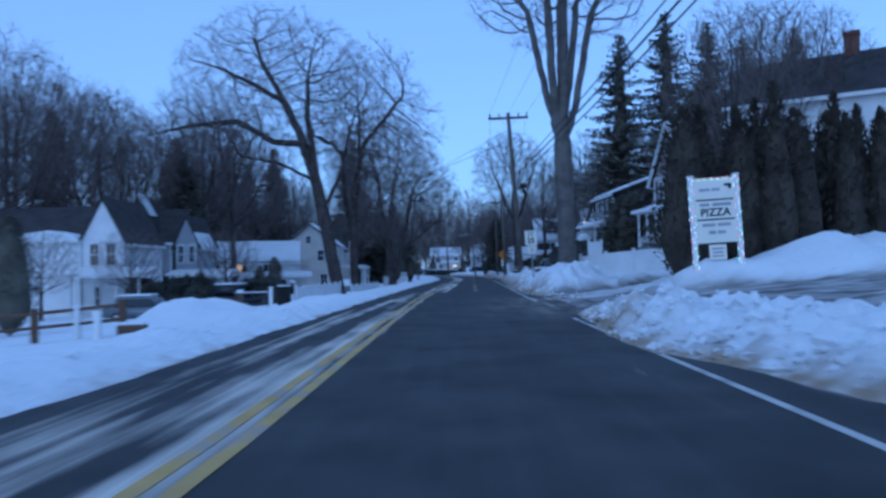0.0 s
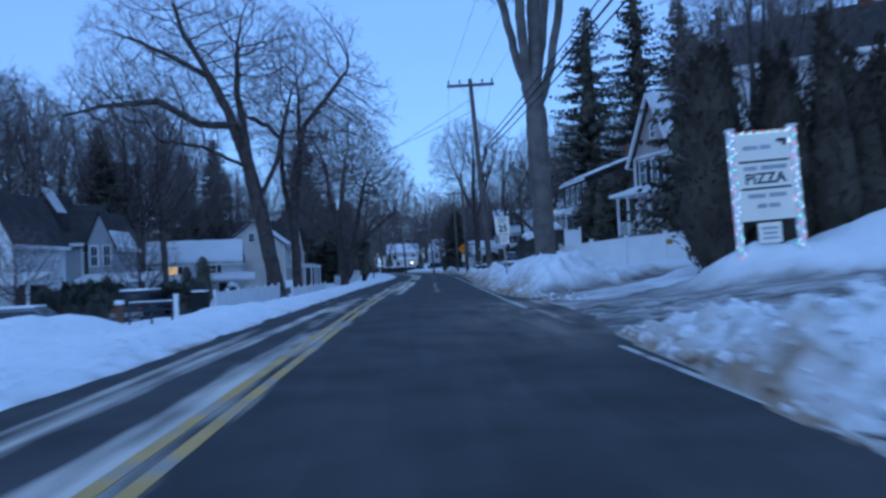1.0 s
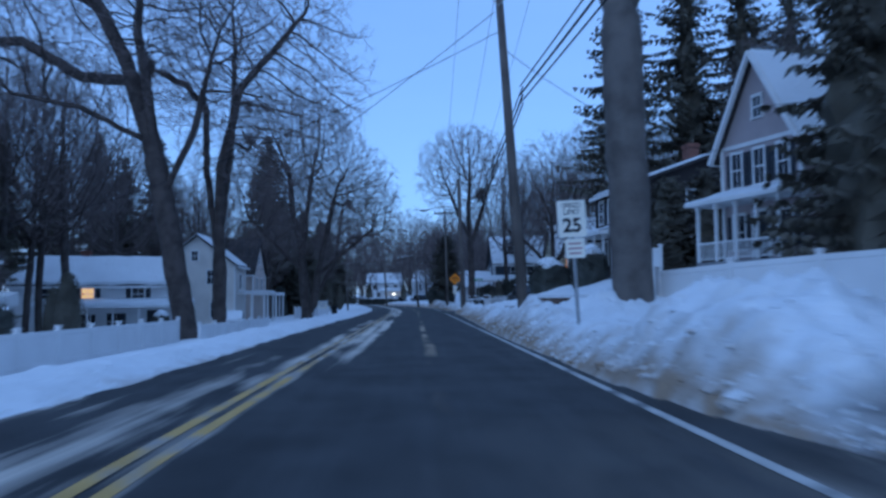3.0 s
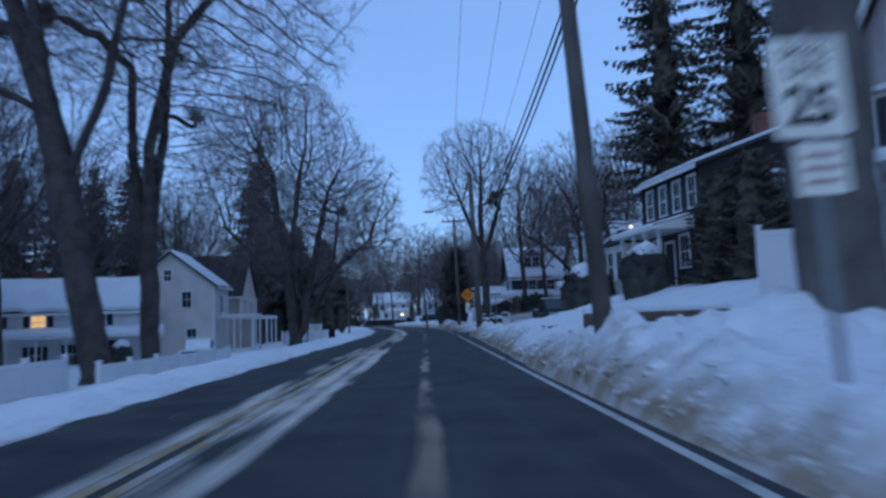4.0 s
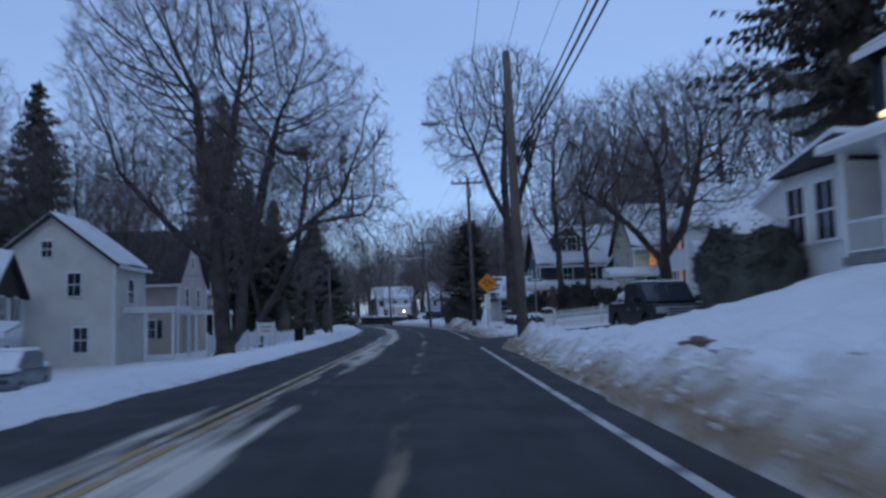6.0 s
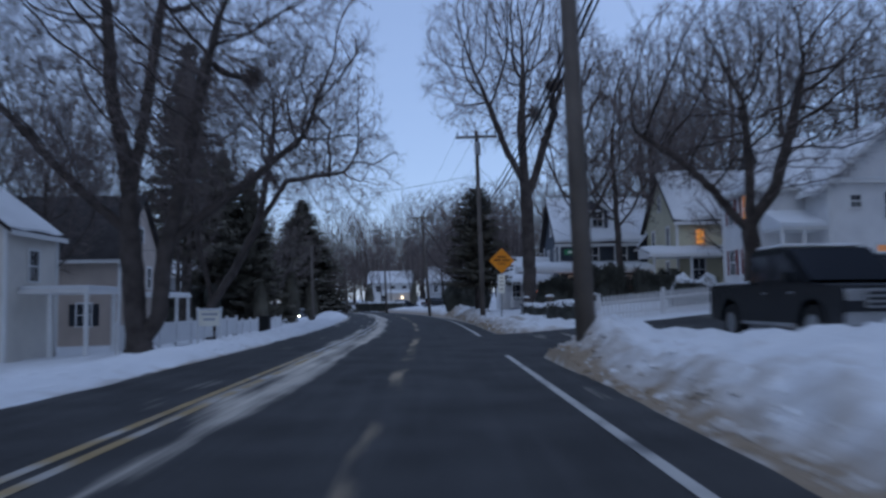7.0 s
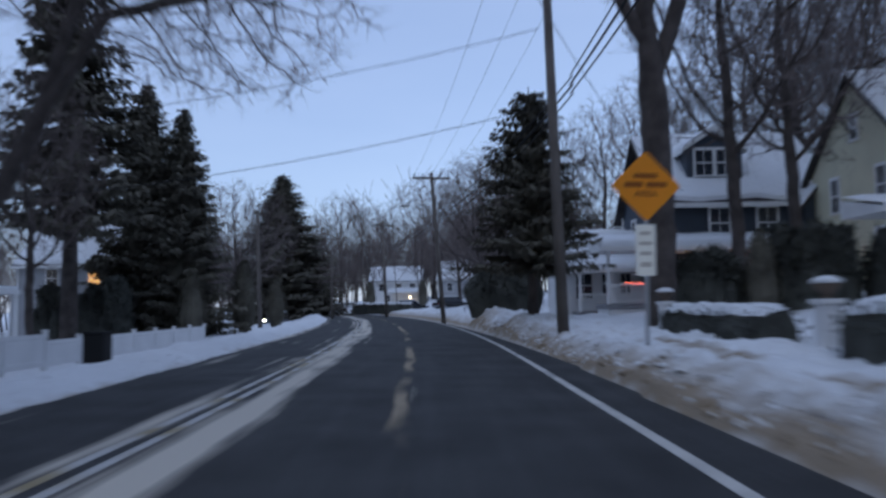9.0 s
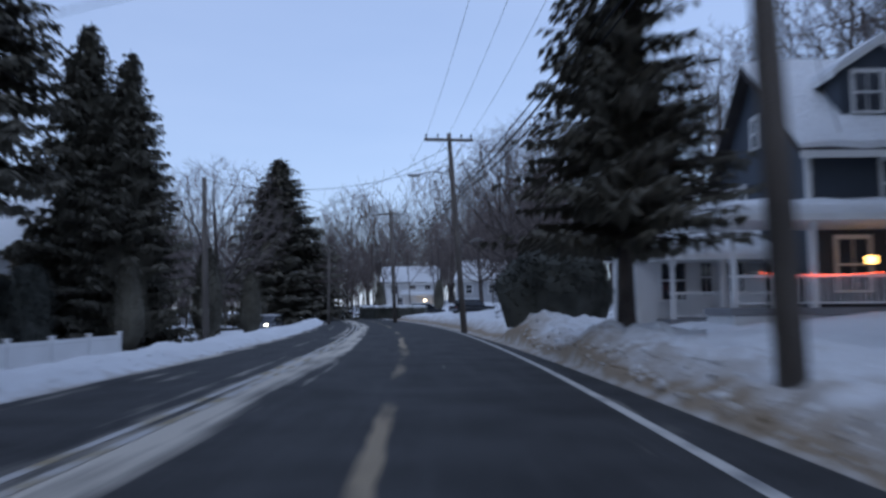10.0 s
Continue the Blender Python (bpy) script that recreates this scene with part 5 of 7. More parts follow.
def house(label, x, y, z, rz, W, D, eave, ridge, axis, wall, roof=None, snow=0.2, windows=(), seed=1, name="house", door=None, chimney=None, over=0.4):
    """A gabled house. Its front left corner stands at x, y; the front looks along its own -y. windows: face, along, middle height, width, height, lit, shutters."""
    rng = random.Random(seed)
    ob = thing(name, pose(x, y, z, 0, 0, rz), label, "house")
    if axis == "y":
        bm = prism(bmesh.new(), [(0, -1.5), (W, -1.5), (W, eave), (W / 2, ridge), (0, eave)], 0, D)
    else:
        bm = swapped(prism(bmesh.new(), [(0, -1.5), (D, -1.5), (D, eave), (D / 2, ridge), (0, eave)], 0, W))
    part("wall", bm, wall, ob)
    for cx in (0, W):
        for cy in (0, D):
            part("corner_board", boxed(cx - 0.08, cx + 0.08, cy - 0.08, cy + 0.08, -1.5, eave - 0.05), TRIM if wall is not WALL_DARK else WALL_DARK, ob)
    roof_of(ob, W if axis == "y" else D, D if axis == "y" else W, eave, ridge, axis, roof or SHINGLE, snow, rng, over)
    for face, a, zz, w, h, lit, sh in windows:
        window(ob, facing(face, a, zz, W, D, 0.005), w, h, lit, sh)
    if door:
        face, a = door
        bm = boxed(-0.45, 0.45, -0.05, 0.02, 0.05, 2.1)
        d = part("door", bm, SHUTTER, ob, "dark front door")
        d.matrix_local = facing(face, a, 0.3, W, D, 0.005)
        bm = bmesh.new()
        box(bm, -0.56, -0.45, -0.07, 0.02, 0.05, 2.2)
        box(bm, 0.45, 0.56, -0.07, 0.02, 0.05, 2.2)
        box(bm, -0.56, 0.56, -0.07, 0.02, 2.1, 2.25)
        part("door_frame", bm, TRIM, d)
    if chimney:
        cx, cy, top = chimney
        bm = boxed(cx - 0.4, cx + 0.4, cy - 0.35, cy + 0.35, eave, top)
        box(bm, cx - 0.46, cx + 0.46, cy - 0.41, cy + 0.41, top - 0.25, top - 0.05)
        part("chimney", bm, BRICK, ob, "brick chimney")
    return ob, rng


def dormer(parent, cx, y0, z0, w, h, depth, wall, rng, lit=False):
    """A gabled dormer on the front slope of a roof."""
    part("dormer_wall", prism(bmesh.new(), [(cx - w / 2, z0), (cx + w / 2, z0), (cx + w / 2, z0 + h), (cx, z0 + h + w * 0.32), (cx - w / 2, z0 + h)], y0, y0 + depth), wall, parent)
    roof_of(parent, w, depth, z0 + h, z0 + h + w * 0.32, "y", TRIM, 0.24, rng, 0.22, (cx - w / 2, y0, 0))
    for k in (-1, 1):
        window(parent, pose(cx + k * w * 0.19, y0 - 0.005, z0 + h * 0.56), w * 0.31, h * 0.8, lit)


# dark house on the rise, with a porch towards the road
dark, rng = house("dark brown shingled house with white windows and a snowy roof", 11.9, 77.1, 2.0, -83, 6.6, 9.0, 5.7, 7.3, "x", WALL_DARK, seed=2, windows=[
    ("F", 0.9, 4.6, .7, 1.4, False, SHUTTER), ("F", 2.5, 4.6, .7, 1.4, False, SHUTTER), ("F", 4.1, 4.6, .7, 1.4, False, SHUTTER), ("F", 5.7, 4.6, .7, 1.4, False, SHUTTER),
    ("R", 3.6, 4.6, .8, 1.5, False, None), ("R", 3.8, 1.9, .8, 1.4, False, None), ("F", 1.5, 1.9, .9, 1.5, False, None), ("F", 4.6, 1.9, .9, 1.5, False, None)], chimney=(4.6, 4.5, 8.6), door=("F", 3.0))
porch(dark, 0.6, 5.4, 0, 1.7, 0.3, 3.0, 4, rng)
part("sunroom", boxed(-2.2, 0.5, -1.4, 2.6, -1.2, 2.75, 0.02), TRIM, dark, "enclosed white sunroom beside the porch")
part("sunroom_roof", prism(bmesh.new(), [(-2.5, 2.76), (0.48, 2.76), (0.48, 3.4)], -1.7, 2.9), SHINGLE, dark)
part("sunroom_snow", prism(bmesh.new(), [(-2.4, 2.83), (0.46, 3.45), (0.46, 3.6), (-2.4, 2.95)], -1.62, 2.8), SNOW, dark, "snow on the sunroom roof")
for a in (-1.6, -0.3):
    window(dark, pose(a, -1.41, 1.6), 0.8, 1.5)
for a in (-0.6, 0.8):
    window(dark, pose(-2.205, a, 1.6, 0, 0, -90), 0.8, 1.5)
part("porch_lamp", boxed(2.55, 2.67, -1.9, -1.8, 3.3, 3.42, 0.02), glow("porch_bulb", (1.0, 0.62, 0.3), 2.5), dark, "lit porch lamp")
# rose gabled house behind the white fence, its steep gable towards the road
rose, rng = house("pale rose gabled house with dark shutters and white porch", 13.9, 60.5, 2.3, -72.4, 4.7, 8.5, 5.5, 9.3, "y", WALL_PINK, seed=3, snow=0.08, windows=[
    ("F", 0.95, 4.4, .6, 1.5, False, SHUTTER), ("F", 2.35, 4.4, .6, 1.5, False, SHUTTER), ("F", 3.75, 4.4, .6, 1.5, False, SHUTTER), ("F", 2.35, 7.0, .5, 0.9, False, None), ("F", 1.0, 1.6, .7, 1.5, False, SHUTTER), ("F", 3.8, 1.6, .7, 1.5, False, SHUTTER), ("R", 2.0, 4.3, .75, 1.5, False, SHUTTER), ("L", 2.0, 4.3, .7, 1.3, False, None)], door=("F", 2.35))
for a, b in ((-0.42, 2.35), (5.12, 2.35)):
    part("rake_board", tube([(a, -0.4, 4.85), (b, -0.4, 9.4)], 0.13, 4), TRIM, rose, "wide white rake board")
part("belt_board", boxed(-0.1, 4.8, -0.06, -0.01, 5.4, 5.58), TRIM, rose)
porch(rose, -0.2, 5.0, 0, 1.5, 0.3, 2.95, 5, rng, snow=0.1)
# tall white house behind the evergreen screen
house("tall white house with dark roof behind an evergreen screen", 15.1, 46.4, 2.6, -30, 9.0, 8.0, 7.8, 10.7, "x", WALL_WHITE, seed=4, snow=0, windows=[("L", 2.5, 5.6, .8, 1.4, False, SHUTTER), ("L", 5.5, 5.6, .8, 1.4, False, SHUTTER), ("F", 2, 5.6, .8, 1.4, False, SHUTTER), ("F", 6, 5.6, .8, 1.4, False, SHUTTER)], chimney=(6.2, 4.0, 12.1))
# white house by the side street: a hipped wing with a dark gablet, and a taller cross wing
LIT_DIM = glow("dim_lit_window", (1.0, 0.4, 0.14), 0.11)
side_house = thing("house", pose(17.5, 109.8, 1.3), "white house with red shutters, snowy hipped roof and cross gable", "house")
rng = random.Random(5)
part("wall", boxed(0, 4.0, 0, 4.6, -1.5, 5.95), WALL_WHITE, side_house)
for cy in (0, 4.6):
    part("corner_board", boxed(-0.08, 0.08, cy - 0.08, cy + 0.08, -1.5, 5.9), TRIM, side_house)


def slopes(parent, name, material, lift, thick, label=""):
    """The three slopes of the hipped end, each a slab of its own thickness."""
    e, k = 0.4, 2.55 / 2.3
    lo, top = 5.95 - e * k, 8.5
    bm = bmesh.new()
    for outline in ([(-e, -e, lo), (4.0, -e, lo), (4.0, 2.3, top), (0.7, 2.3, top), (0.7, 0.95, 7.0)],
                    [(4.0, 4.6 + e, lo), (-e, 4.6 + e, lo), (0.7, 3.65, 7.0), (0.7, 2.3, top), (4.0, 2.3, top)],
                    [(-e, 4.6 + e, lo), (-e, -e, lo), (0.7, 0.95, 7.0), (0.7, 3.65, 7.0)]):
        low = [bm.verts.new((x, y, z + lift)) for x, y, z in outline]
        high = [bm.verts.new((x, y, z + lift + thick)) for x, y, z in outline]
        bm.faces.new(low[::-1])
        bm.faces.new(high)
        for a in range(len(low)):
            b = (a + 1) % len(low)
            bm.faces.new((low[a], low[b], high[b], high[a]))
    return part(name, bm, material, parent, label)


roof_ob = slopes(side_house, "roof", TRIM, 0.0, 0.16)
slopes(roof_ob, "roof_snow", SNOW, 0.164, 0.17, "snow lying on the hipped roof")
part("gablet", swapped(prism(bmesh.new(), [(0.75, 6.9), (3.85, 6.9), (2.3, 8.62)], 0.55, 0.68)), WALL_DARK, side_house, "dark shingled gablet")
for a, zz, dim in ((3.35, 4.75, False), (1.3, 4.75, LIT_DIM), (3.35, 1.9, False), (1.3, 1.9, LIT_DIM)):
    window(side_house, facing("L", a, zz, 4.0, 4.6, 0.005), 0.72, 1.4, dim, SHUTTER_RED)
window(side_house, pose(1.6, -0.005, 1.8), 0.9, 1.5)
part("porch_roof", prism(bmesh.new(), [(0.3, 3.25), (2.6, 3.25), (2.6, 3.4), (0.3, 3.4)], -2.3, -0.01), TRIM, side_house)
part("porch_snow", swapped(prism(bmesh.new(), [(-2.35, 3.404), (-0.01, 3.404), (-0.01, 4.5), (-2.35, 3.6)], 0.25, 2.6)), SNOW, side_house, "deep snow on the porch roof")
for px in (0.4, 1.5):
    part("porch_post", boxed(px - 0.08, px + 0.08, -2.2, -2.04, -1.2, 3.25), TRIM, side_house)
# the cross wing, its gable towards the street
part("wing_wall", prism(bmesh.new(), [(2.6, -1.5), (9.4, -1.5), (9.4, 5.5), (6.0, 8.5), (2.6, 5.5)], -2.6, 6.0), WALL_WHITE, side_house)
roof_of(side_house, 6.8, 8.6, 5.5, 8.5, "y", TRIM, 0.26, rng, 0.5, (2.6, -2.6, 0))
part("corner_board", boxed(2.52, 2.68, -2.68, -2.52, -1.5, 5.45), TRIM, side_house)
part("cornice", boxed(2.7, 9.3, -2.8, -2.61, 5.5, 5.68, 0.03), TRIM, side_house)
part("cornice_snow", boxed(2.8, 9.2, -2.79, -2.62, 5.684, 5.76, 0.03), SNOW, side_house, "line of snow on the cornice")
for a, zz, w_, h_, lit in ((6.0, 7.0, 0.8, 0.9, False), (3.9, 4.6, 0.5, 0.6, False), (6.0, 4.4, 1.3, 1.3, False), (5.4, 1.9, 1.1, 1.0, LIT_DIM), (3.6, 1.9, 0.5, 0.7, False)):
    window(side_house, pose(a, -2.605, zz), w_, h_, lit)
# yellow house beyond it, its gable end towards the road
yellow, rng = house("pale yellow house with snowy roof and a long porch", 17.0, 121.6, 1.5, 0, 10.0, 7.7, 5.1, 8.6, "x", WALL_YELLOW, seed=6, snow=0.28, windows=[
    ("F", 4.6, 4.1, .8, 1.3, False, None), ("F", 7.4, 4.1, .8, 1.3, False, None), ("F", 1.4, 1.7, .8, 1.5, False, None), ("F", 5.5, 1.7, .9, 1.5, False, None),
    ("L", 2.0, 4.0, .65, 1.4, False, None), ("L", 5.6, 4.0, .65, 1.4, False, None), ("L", 3.85, 6.6, .5, 1.0, False, None), ("L", 2.2, 1.6, .7, 1.4, False, None)])
porch(yellow, -2.4, 7.5, -0.005, 2.4, 0.3, 2.55, 5, rng, rail=False, snow=0.22)
part("star_lamp", boxed(1.3, 1.75, -0.16, -0.02, 3.45, 4.4, 0.1), glow("amber_star", (1.0, 0.42, 0.08), 0.4), yellow, "amber lit wall ornament")
# slate blue house with a dormer and a lit porch
blue, rng = house("slate blue shingled house with a dormer and a lit porch", 10.3, 129.8, 0.7, 0, 7.6, 8.0, 5.2, 8.6, "x", WALL_BLUE, seed=7, snow=0.3, windows=[
    ("F", 2.6, 4.0, .85, 1.35, False, None), ("F", 4.8, 4.0, .85, 1.35, False, None), ("L", 2.0, 4.0, .8, 1.35, False, None), ("L", 5.5, 4.0, .8, 1.35, False, None), ("L", 4.0, 6.4, .6, 1.0, False, None), ("F", 1.2, 1.6, .9, 1.5, False, None), ("F", 5.5, 1.6, .9, 1.5, False, None)], door=("F", 3.3), over=0.55)
dormer(blue, 2.7, 0.7, 6.1, 2.6, 1.5, 3.4, WALL_BLUE, rng)
part("right_gable", prism(bmesh.new(), [(6.2, 2.9), (10.4, 2.9), (10.4, 4.7), (8.3, 7.2), (6.2, 4.7)], -0.7, 4.0), WALL_BLUE, blue, "blue shingled front gable")
roof_of(blue, 4.2, 4.7, 4.7, 7.2, "y", SHINGLE, 0.26, rng, 0.35, (6.2, -0.7, 0))
window(blue, pose(8.3, -0.71, 4.4), 0.9, 1.2)
porch(blue, -3.2, 7.6, 0, 2.4, 0.35, 2.75, 6, rng, snow=0.25)
bm = bmesh.new()
for i in range(90):
    t = i / 89
    bmesh.ops.create_icosphere(bm, subdivisions=1, radius=0.02, matrix=Matrix.Translation((-2.4 + 9.8 * t, -2.42 + 0.02 * math.sin(i * 2.1), 1.27 - 0.07 * abs(math.sin(t * 9.4)))))
tagged(part("string_lights", bm, glow("red_bulbs", (1.0, 0.12, 0.05), 5.0), blue, "red string lights along the porch rail"), kind="stuff")
part("porch_lamp", boxed(0.95, 1.2, -1.4, -1.15, 1.55, 1.78, 0.07), glow("amber_lamp", (1.0, 0.55, 0.15), 5.0), blue, "lit amber lamp on the porch")
wing, rng = house("low white side wing with a snowy roof", 6.0, 133.4, 0.5, 0, 4.2, 4.0, 2.7, 4.1, "x", WALL_WHITE, seed=8, snow=0.25, windows=[("F", 1.2, 1.5, .8, 1.3, False, None), ("F", 2.3, 1.6, .35, 1.2, False, None), ("F", 3.3, 1.6, .5, 1.2, False, None)])
porch(wing, 0.6, 4.0, 0, 1.8, 0.2, 2.2, 3, rng, snow=0.2)
# white house on the left, with a wing towards the camera
white, rng = house("large cream clapboard house with a snow-edged gable", -25.4, 103.0, -1.7, 0, 7.3, 4.6, 6.4, 9.2, "y", WALL_CREAM, seed=9, snow=0.15, windows=[
    ("F", 5.0, 5.2, .75, 1.3, False, None), ("F", 3.4, 7.3, .6, .9, False, None), ("F", 5.4, 2.0, .8, 1.4, False, None), ("R", 2.4, 4.8, .8, 1.4, False, None)])
part("side_porch_roof", boxed(7.3, 10.5, 1.0, 4.4, 3.5, 3.7, 0.04), TRIM, white)
part("side_porch_snow", boxed(7.35, 10.45, 1.05, 4.35, 3.704, 3.86, 0.06), SNOW, white, "snow on the side porch")
for px, py in ((10.3, 1.2), (10.3, 4.2), (8.7, 1.2)):
    part("porch_post", boxed(px - 0.08, px + 0.08, py - 0.08, py + 0.08, -1.2, 3.5), TRIM, white)
low, rng = house("white front wing with snowy roof and a columned porch", -35.3, 94.2, -2.0, 12, 13.6, 6.0, 4.7, 6.9, "x", WALL_WHITE, seed=10, snow=0.34, windows=[
    ("F", 6.2, 3.85, 1.0, 1.3, True, SHUTTER), ("F", 10.4, 3.85, 1.0, 1.3, False, SHUTTER), ("F", 3.0, 3.85, 1.0, 1.3, False, SHUTTER), ("F", 8.6, 1.4, 1.6, 1.5, False, None), ("F", 6.0, 1.4, .8, 1.3, False, SHUTTER), ("R", 2.0, 3.9, .6, 1.6, False, SHUTTER), ("R", 4.4, 3.9, .6, 1.6, False, SHUTTER), ("R", 3.0, 1.4, .9, 1.5, False, None)], door=("F", 11.6), chimney=(5.4, 3.4, 7.9))
part("gable_shingles", prism(bmesh.new(), [(0.1, 4.72), (5.9, 4.72), (3.0, 6.84)], 0, 0.05), WALL_DARK, low, "dark shingled gable top").matrix_local = pose(13.6, 0, 0, 0, 0, 90) @ pose(0, -0.06, 0)
porch(low, 2.4, 14.9, 0, 2.4, 0.3, 2.75, 7, rng, snow=0.2, rail=False)
# beige house beyond the maple
beige, rng = house("beige clapboard house with a steep dark roof", -28.9, 119.4, -1.5, 0, 9.2, 7.5, 6.0, 10.2, "x", WALL_BEIGE, seed=11, snow=0, windows=[
    ("F", 2.6, 4.9, .9, 1.2, False, None), ("F", 3.4, 2.4, .8, .8, False, None), ("R", 2.2, 4.7, .8, 1.4, False, None), ("R", 5.2, 4.7, .8, 1.4, False, None), ("R", 3.7, 7.6, .6, .9, False, None), ("F", 7.0, 2.2, .9, 1.4, False, SHUTTER)])
part("side_porch_roof", boxed(9.2, 12.0, 0.6, 6.0, 3.3, 3.5, 0.04), TRIM, beige)
part("side_porch_snow", boxed(9.25, 11.95, 0.65, 5.95, 3.504, 3.64, 0.06), SNOW, beige, "snow on the side porch")
for px, py in ((11.8, 0.8), (11.8, 3.3), (11.8, 5.8), (10.4, 0.8)):
    part("porch_post", boxed(px - 0.09, px + 0.09, py - 0.09, py + 0.09, -1.0, 3.3), TRIM, beige)
# grey house behind the spruces, with lit windows
house("pale grey house behind spruces with lit windows", -31.0, 151.0, -1.6, 0, 9.5, 8.0, 6.2, 9.4, "x", WALL_GREY, seed=12, snow=0.2, windows=[("F", 5.6, 6.0 - .9, .8, 1.0, True, None), ("F", 2.5, 5.1, .8, 1.3, False, None), ("F", 7.6, 5.1, .5, .5, True, None), ("F", 3.5, 1.8, .9, 1.4, False, None)])
# two houses on the left at the start of the drive
h1, rng = house("white gabled house with a snowy side wing", -36.3, 52.4, -1.8, 0, 10.6, 7.0, 5.4, 7.9, "x", WALL_WHITE, seed=13, snow=0, windows=[("F", 7.0, 3.2, .8, 1.4, False, None), ("F", 3.0, 3.2, .8, 1.4, False, None)])
part("gable_wall", prism(bmesh.new(), [(10.6, -1.5), (13.4, -1.5), (13.4, 5.4), (12.0, 8.0), (10.6, 5.4)], -2.2, 4.0), WALL_WHITE, h1, "white front gable")
roof_of(h1, 2.8, 6.2, 5.4, 8.0, "y", SHINGLE, 0, rng, 0.25, (10.6, -2.2, 0))
for a, zz in ((11.45, 4.4), (12.55, 4.4), (11.5, 1.6)):
    window(h1, pose(a, -2.21, zz), 0.55, 1.4)
part("side_wing", boxed(6.4, 10.58, -2.4, 0.0, -1.5, 5.2), WALL_WHITE, h1, "white flat-roofed wing")
part("wing_roof", boxed(6.2, 10.58, -2.7, 0.0, 5.205, 5.4, 0.04), TRIM, h1)
part("wing_snow", prism(bmesh.new(), [(6.3, 5.404), (10.5, 5.404), (10.2, 5.7), (8.6, 6.05), (6.9, 5.85)], -2.6, -0.1), SNOW, h1, "thick snow on the wing roof")
porch(h1, 10.8, 15.4, -2.2, 2.2, 0.3, 3.0, 4, rng, snow=0)
h2, rng = house("grey Victorian house with steep dark roof and bay gable", -37.8, 64.0, -1.8, 0, 12.6, 8.0, 5.8, 8.6, "x", WALL_GREY, seed=14, snow=0, windows=[("F", 9.6, 4.4, .8, 1.3, False, None), ("F", 6.0, 4.4, .8, 1.3, False, None), ("F", 10.0, 1.7, .8, 1.4, False, None)])
part("cross_gable", prism(bmesh.new(), [(6.8, 5.6), (12.0, 5.6), (9.4, 9.7)], 0.9, 5.0), SHINGLE, h2, "dark shingled cross gable")
part("cross_gable_snow", prism(bmesh.new(), [(9.44, 9.72), (10.5, 8.05), (10.6, 8.1), (9.5, 9.95)], 0.85, 2.2), SNOW, h2, "snow along one slope of the gable")
part("bay_wall", prism(bmesh.new(), [(13.2, -1.5), (15.0, -1.5), (15.0, 5.7), (14.1, 7.7), (13.2, 5.7)], -0.5, 4.0), WALL_GREY, h2, "pale two-storey bay with a front gable")
roof_of(h2, 1.8, 4.3, 5.7, 7.7, "y", SHINGLE, 0, rng, 0.3, (13.2, -0.45, 0))
part("bay_snow", prism(bmesh.new(), [(14.75, 6.35), (15.35, 5.2), (15.5, 5.25), (14.82, 6.5)], -0.6, 3.0), SNOW, h2, "snow along the lower edge of the bay roof")
for a in (13.65, 14.55):
    window(h2, pose(a, -0.51, 4.7), 0.45, 1.35, False, None)
window(h2, pose(13.6, -0.51, 1.7), 0.8, 1.4)
porch(h2, 13.4, 18.2, -0.6, 2.2, 0.3, 2.9, 4, rng, snow=0)
# far houses past the bend
far, rng = house("far white house on a snowy rise", -13.0, 232.0, land(-8, 232) - 0.6, 0, 9.0, 8.0, 4.6, 7.0, "x", WALL_WHITE, seed=15, snow=0.3, windows=[("F", 2, 3.6, .9, 1.2, False, None), ("F", 5, 3.6, .9, 1.2, False, None), ("F", 7.4, 3.6, .9, 1.2, False, None), ("F", 3, 1.5, .9, 1.4, False, None)])
porch(far, 3.5, 9.5, 0, 2.2, 0.3, 2.7, 4, rng, snow=0.25)
part("porch_lamp", boxed(6.9, 7.2, -2.0, -1.8, 1.6, 1.95, 0.05), glow("far_lamp", (1.0, 0.75, 0.45), 8.0), far, "lit porch lamp")
house("far snowy-roofed house among trees", -1.0, 226.0, land(2, 226), -12, 8.0, 8.0, 3.6, 6.4, "x", WALL_GREY, seed=16, snow=0.3, windows=[("F", 2, 2.2, .9, 1.3, False, None), ("F", 5.5, 2.2, .9, 1.3, False, None)])


